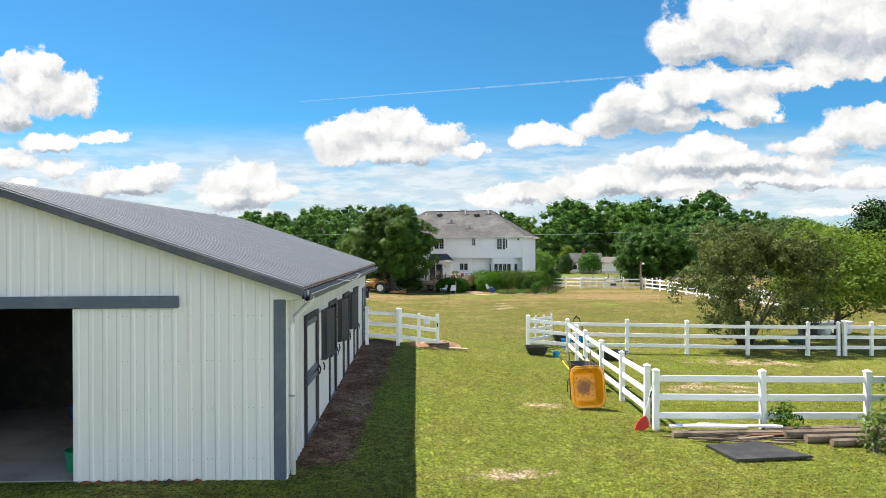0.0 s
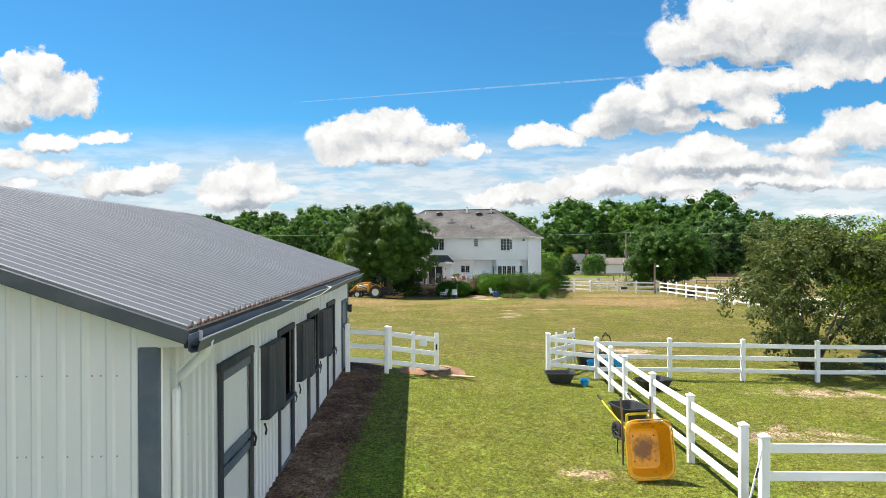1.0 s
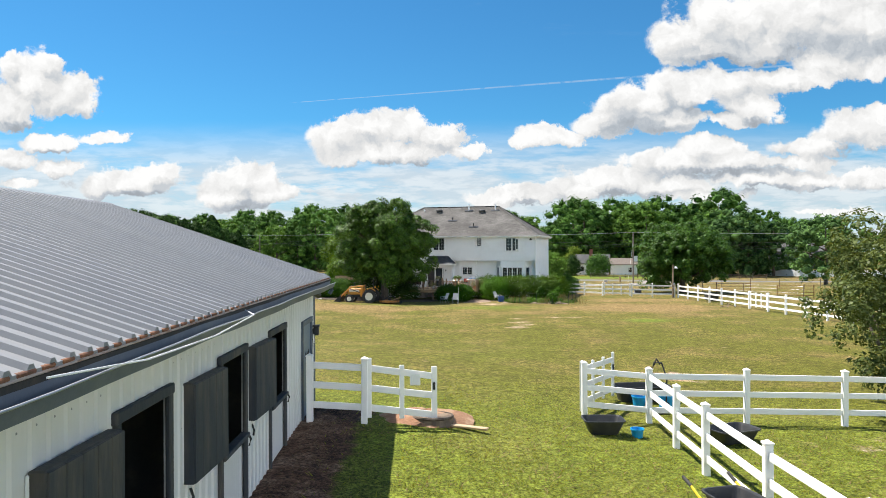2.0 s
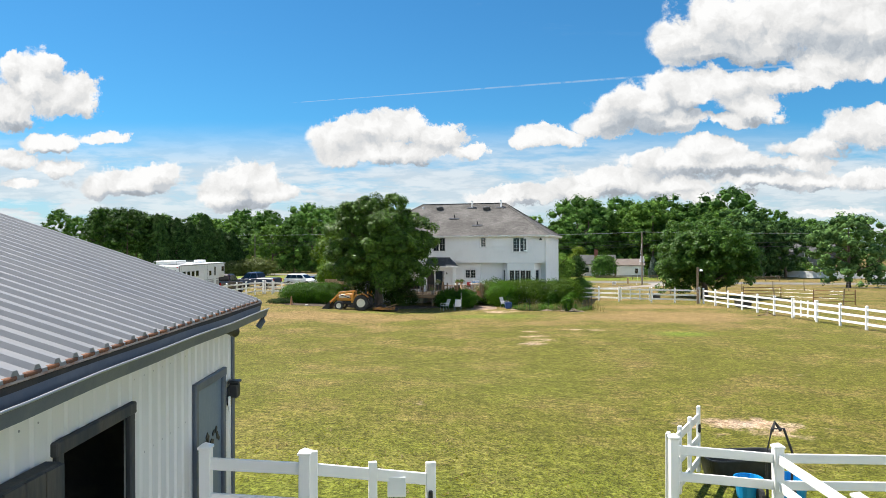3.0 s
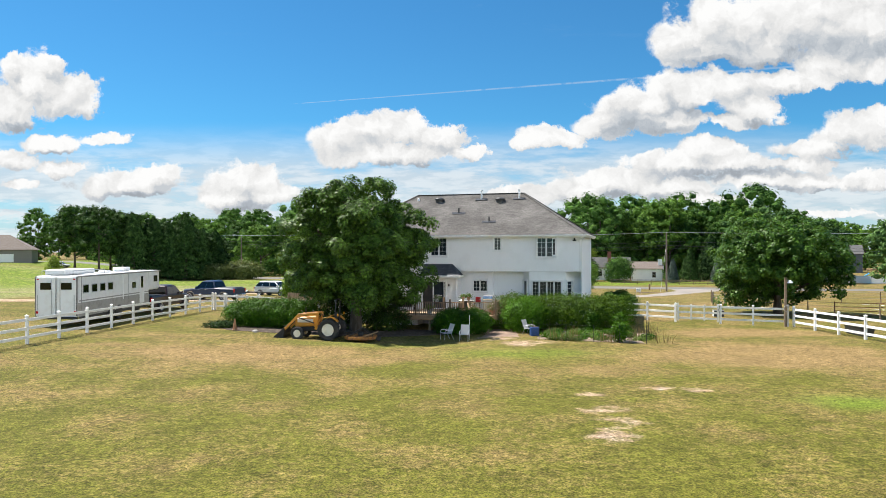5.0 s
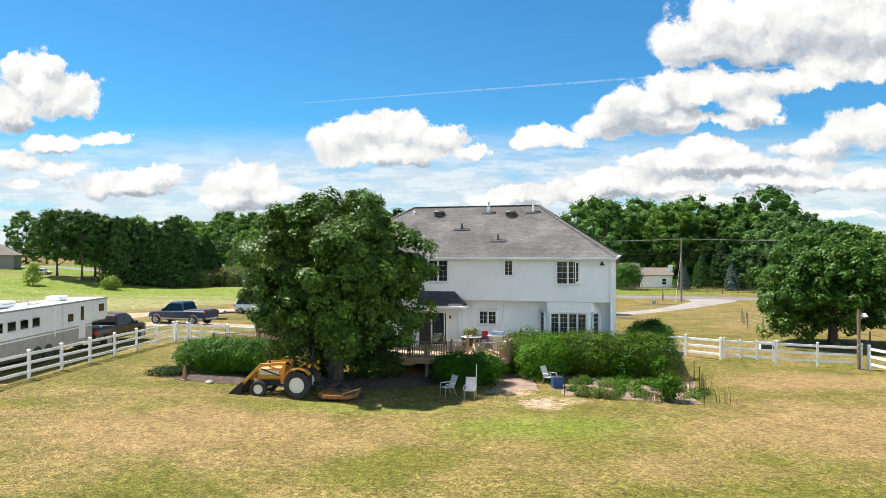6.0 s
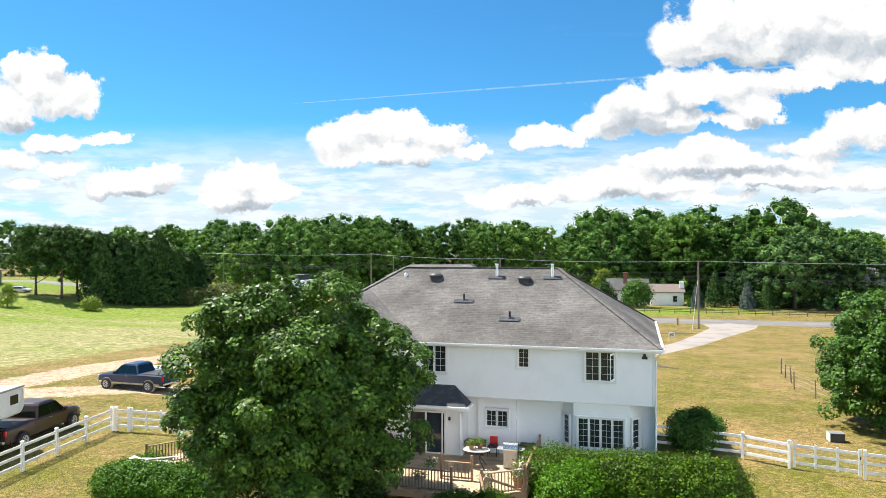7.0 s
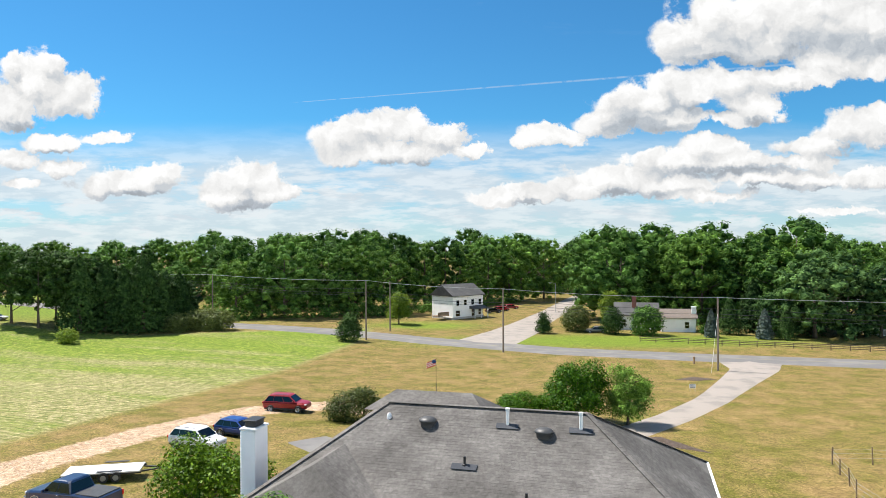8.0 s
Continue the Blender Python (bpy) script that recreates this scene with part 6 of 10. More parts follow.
def plant(kind, x, y, scale=1.0, turn=None, lift=0.0):
    m = pose(x, y, gz(x, y) + lift, 0, 0, rng.uniform(0, 360) if turn is None else turn)
    c = copy_thing(kind, m)
    s = scale * rng.uniform(0.92, 1.08)
    c.matrix_basis = m @ Matrix.Diagonal((s * rng.uniform(0.92, 1.1), s * rng.uniform(0.92, 1.1), s, 1))
    return c


def wood_row(line, step, kinds, scale, depth=0.0):
    for (ax, ay), (bx, by) in zip(line, line[1:]):
        d = math.hypot(bx - ax, by - ay)
        n = max(1, int(d / step))
        for k in range(n):
            t = (k + rng.random() * 0.6) / n
            plant(rng.choice(kinds), ax + (bx - ax) * t + rng.uniform(-2, 2), ay + (by - ay) * t + rng.uniform(-depth, depth), scale * rng.uniform(0.97, 1.14))


# along the far side of the road and behind the houses, from west to east
wood_row([(-60, 244), (-46, 250)], 6.5, KINDS, 0.98, 3)
wood_row([(-46, 250), (-30, 254), (-14, 260)], 6.5, KINDS, 1.12, 3)
wood_row([(-118, 258), (-80, 262), (-50, 272)], 7.5, KINDS, 0.60, 4)
wood_row([(-50, 272), (-10, 285), (20, 305), (44, 322)], 7.5, KINDS, 1.24, 4)
wood_row([(70, 322), (74, 285), (70, 250), (60, 238)], 7, KINDS, 1.18, 3)
wood_row([(40, 246), (56, 240), (70, 230), (84, 224), (93, 220)], 6.5, KINDS, 1.26, 3)
wood_row([(60, 262), (80, 252), (100, 246)], 8, KINDS, 1.34, 4)
wood_row([(-130, 290), (-60, 310)], 20, KINDS, 0.80, 6)
wood_row([(-60, 310), (0, 350), (60, 400), (120, 330), (160, 300)], 20, KINDS, 1.22, 6)
wood_row([(80, 340), (92, 305), (88, 272)], 8, KINDS, 1.0, 3)
wood_row([(36, 352), (52, 362), (70, 384), (92, 392)], 7, KINDS, 1.0, 3)
wood_row([(150, 302), (190, 310), (240, 320)], 12, KINDS, 0.80, 6)
wood_row([(-120, 350), (-60, 390), (60, 440), (200, 400), (360, 380)], 22, KINDS, 1.05, 10)
wood_row([(-340, 330), (-240, 345), (-140, 360)], 14, KINDS, 0.62, 8)
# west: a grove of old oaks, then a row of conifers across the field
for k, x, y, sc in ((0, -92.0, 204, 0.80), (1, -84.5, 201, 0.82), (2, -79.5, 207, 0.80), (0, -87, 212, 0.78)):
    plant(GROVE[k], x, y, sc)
for x, y, sc in ((-77.5, 204, 1.0), (-74, 208, 1.02), (-70.5, 209, 0.95), (-67.5, 212, 1.0), (-64.5, 215, 0.95), (-62, 219, 0.9)):
    plant(CONES[1] if int(x) % 2 else CONES[0], x, y, sc)
    plant(PINES[2], x - 1.5, y + 5, sc * 0.95)
# front gardens across the road
for k, x, y, s in ((PINES[0], 78, 203, 1.18), (PINES[1], 85, 203, 1.15), (PINES[0], 92, 203, 0.95), (PINES[1], 65, 128, 0.92), (CONES[0], 70, 214, 0.85), (CONES[2], 57, 205, 0.75), (CONES[2], 67, 202, 0.8), (PINES[1], 72, 208, 0.7), (CONES[0], 63, 210, 0.55), (CONES[0], 71, 201, 0.5), (PINES[0], 84, 214, 1.1), (KINDS[1], 78, 219, 1.05)):
    plant(k, x, y, s)
# the wood goes on behind the conifers, level along its top
for i in range(15):
    x, y = -152 + 7.0 * i + rng.uniform(-2, 2), 296 + rng.uniform(-8, 8)
    plant(KINDS[i % 5], x, y, (18.6 - gz(x, y)) / 19.0)
for i in range(5):
    x, y = 152 + 7.0 * i, 328 + 3.0 * i
    plant(KINDS[i], x, y, (17.5 - gz(x, y)) / 19.0)
for k in KINDS + CONES + PINES + GROVE:
    for o in (*k.children_recursive, k):
        bpy.data.objects.remove(o)


def bush(name, label, at, lob, mat, leaves, size, seed, group="", category="bush", fill=0.25, clump=7):
    b = thing(name, label, category, at, group)
    stem = Mesh()
    r = random.Random(seed)
    for k in range(5):
        a, l = r.uniform(0, 6.28), lob[k % len(lob)]
        stem.tube([(0.1 * math.cos(a), 0.1 * math.sin(a), -0.1), (l[0] * 0.5, l[1] * 0.5, l[2] * 0.6), (l[0], l[1], l[2])], [0.04, 0.03, 0.012], 6)
    part("stems", stem, BARK, b)
    part("foliage", crown_mesh("foliage", mat, lob, leaves, size, seed, fill, clump=clump, z_floor=-0.05), None, b)
    return b


def hedge_lobes(length, r, h, seed, taper=1.0):
    rs = np.random.RandomState(seed)
    n = max(2, int(length / (r * 0.55)))
    return [(length * (k / (n - 1) - 0.5), rs.uniform(-0.15, 0.15) * r, h * 0.48, r * rs.uniform(0.9, 1.08), r * rs.uniform(0.9, 1.05), h * 0.5 * rs.uniform(0.95, 1.06)) for k in range(n)]


bush("understorey_shrub", "dark spreading shrub in the shade under the maple", on(-5.0, 76.6), [(0, 0, 1.0, 1.9, 1.2, 1.2), (1.5, -0.4, 0.7, 1.2, 1.0, 0.85), (-2.0, 0.3, 1.0, 1.3, 1.0, 1.2)], MAPLE, 16000, 0.07, 57, category="shrub")
bush("hedge", "clipped bright green hedge beside the old wooden deck", on(-10.9, 76.4, -6), hedge_lobes(3.6, 1.15, 1.75, 1), HEDGE, 30000, 0.055, 51, category="hedge", fill=0.1, clump=3)
bush("hedge", "low green hedge end beside the broken deck", on(-13.2, 78.2, 60), hedge_lobes(1.6, 0.9, 1.35, 2), HEDGE, 9000, 0.055, 52, category="hedge")
bush("round_shrub", "rounded dark green shrub in front of the deck", on(1.0, 74.3), hedge_lobes(1.3, 1.0, 1.5, 3), HEDGE, 18000, 0.058, 53, category="shrub", fill=0.1, clump=3)
bush("hedge", "long clipped hedge with golden-green top under the bay window", on(7.4, 77.0, -13), hedge_lobes(6.6, 1.35, 2.2, 4), HEDGE_GOLD, 46000, 0.054, 54, category="hedge", fill=0.1, clump=3)
bush("round_shrub", "leafy green shrub bulging from the hedge by the path", on(4.75, 76.0, -13), [(0, 0, 0.95, 1.15, 1.35, 1.05), (0.5, 0.6, 1.0, 1.0, 1.0, 1.05)], HEDGE, 13000, 0.056, 58, category="shrub", fill=0.1, clump=3)
bush("round_shrub", "dark round shrub at the house corner", on(13.2, 85.6), [(0, 0, 0.95, 1.35, 1.3, 1.05)], OAK, 16000, 0.07, 55, category="shrub")
bush("shrub_tree", "rounded olive-green shrub tree beyond the maple", on(-11.0, 88.0), [(0, 0, 2.4, 1.7, 1.7, 1.9), (0.8, 0.3, 3.2, 1.0, 1.0, 1.1), (-0.8, 0, 2.0, 1.1, 1.1, 1.2)], HEDGE_GOLD, 16000, 0.10, 56, category="shrub")


# ---------------- wheels, vehicles and machines ----------------
def wheel(parent, x, y, r, w, rim_mat, side=1, lugs=5, tread=False):
    """A tyre with rim and spokes; the axle runs along y, outer face towards side."""
    at = Matrix.Translation((x, y, r)) @ (Matrix.Rotation(math.pi, 4, "Z") if side < 0 else Matrix())
    whl = part("wheel", Mesh().lathe((0, 0, 0), [(0.0, w * 0.30), (r * 0.16, w * 0.32), (r * 0.58, w * 0.22), (r * 0.60, w * 0.46), (r * 0.56, -w * 0.4), (0, -w * 0.4)], 20, axis="y"), BLACK_IRON if rim_mat is BRIGHT_RIM else rim_mat, parent, at=at)
    if rim_mat is BRIGHT_RIM:
        part("rim", Mesh().lathe((0, 0, 0), [(r * 0.50, w * 0.40), (r * 0.60, w * 0.47), (r * 0.61, w * 0.40), (r * 0.52, w * 0.30)], 24, axis="y"), rim_mat, whl)
    tyre = Mesh().lathe((0, 0, 0), [(r * 0.58, w * 0.44), (r * 0.72, w * 0.5), (r * 0.93, w * 0.46), (r, w * 0.32), (r, -w * 0.32), (r * 0.93, -w * 0.46), (r * 0.72, -w * 0.5), (r * 0.58, -w * 0.44)], 28, axis="y")
    if tread:
        for k in range(18):
            a = 2 * math.pi * k / 18
            for s in (-1, 1):
                m = Matrix.Rotation(-a, 4, "Y") @ Matrix.Translation((r, s * w * 0.22, 0)) @ Matrix.Rotation(radians(35 * s), 4, "X")
                tyre.box(m.translation, (0.05, w * 0.5, 0.045), m.to_3x3().to_4x4(), 0.008)
    part("tyre", tyre, RUBBER, whl)
    hub = Mesh()
    for k in range(lugs):
        a = 2 * math.pi * k / lugs
        hub.beam((0.12 * r * math.cos(a), w * 0.36, 0.12 * r * math.sin(a)), (0.55 * r * math.cos(a), w * 0.36, 0.55 * r * math.sin(a)), 0.03, r * 0.16)
    part("spokes", hub, rim_mat, whl)
    return whl


def ring(x, hw, zb, zt, soft=0.10):
    s = min(soft, (zt - zb) * 0.4, hw * 0.4)
    return [(x, -hw + s, zb), (x, hw - s, zb), (x, hw, zb + s), (x, hw, zt - s), (x, hw - s, zt), (x, -hw + s, zt), (x, -hw, zt - s), (x, -hw, zb + s)]


def loft(stations, soft=0.1):
    m = Mesh()
    vs, fs = [], []
    for st in stations:
        vs += ring(*st, soft)
    n = 8
    for i in range(len(stations) - 1):
        for k in range(n):
            fs.append((i * n + k, i * n + (k + 1) % n, (i + 1) * n + (k + 1) % n, (i + 1) * n + k))
    fs += [tuple(range(n))[::-1], tuple((len(stations) - 1) * n + k for k in range(n))]
    return m.add(vs, fs)


CAR_GLASS = glass_material("car_glass", (0.002, 0.0025, 0.003), 0.08)
BRIGHT_RIM = material("silver_alloy", (0.55, 0.55, 0.56), 0.3, metal=0.4, grain=0.03)
HEADLIGHT = material("clear_lens", (0.6, 0.62, 0.63), 0.15, grain=0.02)


def plate(m, pts, n, t=0.010):
    """A thin plate over four corners, raised along n."""
    n = Vector(n).normalized() * t
    p = [Vector(q) for q in pts]
    return m.add([*p, *[q + n for q in p]], [(4, 5, 6, 7), (0, 1, 5, 4), (1, 2, 6, 5), (2, 3, 7, 6), (3, 0, 4, 7)])


def cabin(parent, x0, x1, x2, x3, hw, belt, roof, mat, panes=((0.05, 0.485), (0.51, 0.955))):
    """Greenhouse: windscreen foot x0, roof from x1 back to x2, rear glass foot x3; painted shell with glass set on it."""
    tw = hw * 0.84
    h = roof - belt

    def at(v):
        return x0 + (x1 - x0) * v, x3 + (x2 - x3) * v, hw + (tw - hw) * v
    vs, fs = [], []
    for v, inset, c in ((-0.08, 0.0, 0.03), (0.0, 0.0, 0.05), (0.84, 0.0, 0.10), (0.95, 0.05, 0.16), (1.0, 0.16, 0.24)):
        f, r, y = at(v)
        f, r, y, z = f - inset, r + inset, y - inset * 0.8, belt + h * v
        vs += [(f, -y + c, z), (f, y - c, z), (f - c, y, z), (r + c, y, z), (r, y - c, z), (r, -y + c, z), (r + c, -y, z), (f - c, -y, z)]
    for k in range(4):
        fs += [(k * 8 + a, k * 8 + (a + 1) % 8, k * 8 + 8 + (a + 1) % 8, k * 8 + 8 + a) for a in range(8)]
    fs.append(tuple(32 + a for a in range(8)))
    part("cab", Mesh().add(vs, fs), mat, parent)
    lo, hi = 0.06, 0.80
    (f0, r0, y0), (f1, r1, y1) = at(lo), at(hi)
    za, zb = belt + h * lo, belt + h * hi
    part("windscreen", plate(Mesh(), [(f0, -y0 * 0.90, za), (f0, y0 * 0.90, za), (f1, y1 * 0.86, zb), (f1, -y1 * 0.86, zb)], (h, 0, x0 - x1)), CAR_GLASS, parent, "dark windscreen")
    part("rear_window", plate(Mesh(), [(r0, y0 * 0.86, za), (r0, -y0 * 0.86, za), (r1, -y1 * 0.82, zb), (r1, y1 * 0.82, zb)], (-h, 0, x2 - x3)), CAR_GLASS, parent)
    for s in (-1, 1):
        for a, b in panes:
            pts = [(r0 + (f0 - r0) * a, s * y0, za), (r0 + (f0 - r0) * b, s * y0, za), (r1 + (f1 - r1) * b, s * y1, zb), (r1 + (f1 - r1) * a, s * y1, zb)]
            part("side_window", plate(Mesh(), pts if s < 0 else pts[::-1], (0, s * h, hw - tw)), CAR_GLASS, parent)


def pickup(label, at, mat, lower, length=5.9, bed_cover=BLACK_PLASTIC):
    v = thing("pickup_truck", label, "pickup truck", at)
    L, hw = length / 2, 0.98
    part("body", loft([(-L, hw - 0.08, 0.5, 1.18), (-L + 0.1, hw - 0.02, 0.42, 1.22), (0.3 - 0.95, hw, 0.40, 1.24), (L - 2.2, hw, 0.40, 1.20), (L - 1.3, hw, 0.42, 1.18), (L - 0.5, hw - 0.02, 0.45, 1.10), (L - 0.12, hw - 0.12, 0.48, 1.02), (L, hw - 0.22, 0.52, 0.92)]), mat, v, smooth=False)
    part("lower_trim", Mesh().box((0, 0, 0.53), (length - 0.5, 2 * hw + 0.03, 0.16), bevel=0.04), lower, v, "tan lower body band")
    cabin(v, L - 1.50, L - 2.30, -0.55, -0.80, hw - 0.04, 1.2, 1.92, mat)
    part("bed_cover", Mesh().box((-L + 1.02, 0, 1.25), (1.75, 1.75, 0.06), bevel=0.02), bed_cover, v, "dark folding bed cover")
    part("tailgate", Mesh().box((-L - 0.005, 0, 0.95), (0.05, 1.5, 0.5)), mat, v)
    part("bumper", Mesh().box((-L - 0.06, 0, 0.58), (0.16, 1.8, 0.18), bevel=0.04), CHROME, v)
    part("bumper", Mesh().box((L - 0.02, 0, 0.6), (0.2, 1.75, 0.2), bevel=0.05), CHROME, v)
    part("grille", Mesh().box((L - 0.02, 0, 0.86), (0.08, 1.1, 0.26), bevel=0.03), CHROME, v)
    for s in (-1, 1):
        part("headlight", Mesh().box((L - 0.12, s * 0.72, 0.90), (0.18, 0.28, 0.2), bevel=0.04), HEADLIGHT, v)
        part("tail_light", Mesh().box((-L + 0.02, s * 0.90, 1.0), (0.12, 0.14, 0.32), bevel=0.03), TAIL_RED, v)
        part("mirror", Mesh().box((L - 1.75, s * 1.08, 1.26), (0.12, 0.2, 0.2), bevel=0.04), mat, v)
        part("door_handle", Mesh().box((0.2, s * (hw + 0.01), 1.06), (0.18, 0.03, 0.04)), CHROME, v)
        part("seam", Mesh().box((0.02, s * (hw + 0.001), 0.86), (0.014, 0.008, 0.62), bevel=0.002), BLACK_IRON, v)
        part("seam", Mesh().box((-0.98, s * (hw + 0.001), 0.86), (0.014, 0.008, 0.62), bevel=0.002), BLACK_IRON, v)
        for wx in (-L + 1.15, L - 1.0):
            part("wheel_arch", Mesh().lathe((wx, s * (hw - 0.06), 0.42), [(0.47, -0.09), (0.47, 0.09), (0.40, 0.09), (0.40, -0.09)], 24, axis="y"), lower, v)
            part("wheel_well", Mesh().lathe((wx, s * (hw - 0.10), 0.42), [(0.0, 0.1), (0.43, 0.105), (0.43, -0.1), (0, -0.1)], 20, axis="y"), BLACK_IRON, v)
            wheel(v, wx, s * (hw + 0.01), 0.42, 0.28, BRIGHT_RIM, s, 6)
    return v


def suv(label, at, mat, length=4.8, height=1.75, name="suv", cat="car"):
    v = thing(name, label, cat, at)
    L, hw, belt = length / 2, 0.94, height * 0.615
    part("body", loft([(-L, hw - 0.15, 0.45, belt - 0.05), (-L + 0.15, hw - 0.03, 0.36, belt + 0.02), (0, hw, 0.33, belt + 0.02), (L - 1.4, hw, 0.35, belt - 0.01), (L - 0.5, hw - 0.05, 0.38, belt - 0.07), (L - 0.15, hw - 0.13, 0.42, belt - 0.14), (L - 0.03, hw - 0.2, 0.45, belt - 0.24), (L, hw - 0.28, 0.48, belt - 0.34)], 0.17), mat, v)
    cabin(v, L - 1.12, L - 2.0, -L + 0.72, -L + 0.14, hw - 0.04, belt, height, mat, ((0.03, 0.29), (0.305, 0.62), (0.635, 0.965)))
    part("lower_trim", Mesh().box((0, 0, 0.38), (length - 0.4, 2 * hw + 0.015, 0.14), bevel=0.04), BLACK_PLASTIC, v)
    part("grille", Mesh().box((L - 0.05, 0, belt - 0.42), (0.1, 1.0, 0.18), bevel=0.03), BLACK_PLASTIC, v)
    for s in (-1, 1):
        part("headlight", Mesh().box((L - 0.16, s * 0.66, belt - 0.26), (0.22, 0.3, 0.14), bevel=0.04), HEADLIGHT, v)
        part("tail_light", Mesh().box((-L + 0.04, s * 0.8, belt - 0.12), (0.12, 0.2, 0.2), bevel=0.03), TAIL_RED, v)
        part("mirror", Mesh().box((L - 1.45, s * 1.0, belt + 0.08), (0.12, 0.18, 0.14), bevel=0.04), mat, v)
        part("roof_rail", Mesh().tube([(-L + 0.6, s * 0.66, height), (-L + 0.7, s * 0.68, height + 0.05), (L - 2.1, s * 0.68, height + 0.05), (L - 2.0, s * 0.66, height)], 0.016, 6), BLACK_IRON, v)
        for wx in (-L + 0.95, L - 0.9):
            part("wheel_well", Mesh().lathe((wx, s * (hw - 0.10), 0.36), [(0.0, 0.1), (0.40, 0.108), (0.40, -0.1), (0, -0.1)], 20, axis="y"), BLACK_IRON, v)
            wheel(v, wx, s * (hw - 0.005), 0.37, 0.25, BRIGHT_RIM, s)
    return v


NAVY, BROWN = paint("navy_paint", (0.009, 0.026, 0.075)), paint("dark_maroon_paint", (0.030, 0.010, 0.010))
WHITE_PAINT, RED_PAINT, BLUE_PAINT = paint("white_car_paint", (0.72, 0.72, 0.72)), paint("red_car_paint", (0.28, 0.012, 0.016)), paint("blue_car_paint", (0.012, 0.045, 0.20))
TAN_PAINT, GREY_PAINT = paint("tan_paint", (0.48, 0.39, 0.27)), paint("grey_car_paint", (0.18, 0.19, 0.20))
pickup("dark blue pickup truck with tan lower band on the dirt drive", on(-22.6, 100.0, 162), NAVY, TAN_PAINT)
pickup("dark maroon pickup truck hitched to the horse trailer", on(-21.9, 85.6, 86), BROWN, BROWN, 6.2)
suv("white sport utility car on the dry grass by the drive", on(-20.2, 114.6, -22), WHITE_PAINT)
suv("dark blue hatchback parked by the dirt track", on(-18.2, 119.4, -25), BLUE_PAINT, 4.5, 1.55, "hatchback")
suv("red sport utility car at the end of the dirt track", on(-16.6, 131.2, -10), RED_PAINT, 4.9, 1.8)
for x, y, tn, mt, lb in ((34.5, 214, 170, GREY_PAINT, "silver-grey saloon on the neighbour's drive"), (14.5, 262, 20, paint("black_car_paint", (0.01, 0.01, 0.011)), "black car in front of the corner house"), (17.5, 268, 20, RED_PAINT, "red car beside the corner house"), (21, 275, 15, RED_PAINT, "red car farther up the side road"), (-98, 208, 10, WHITE_PAINT, "white pickup far across the field")):
    suv(lb, on(x, y, tn), mt, 4.7, 1.5, "car")


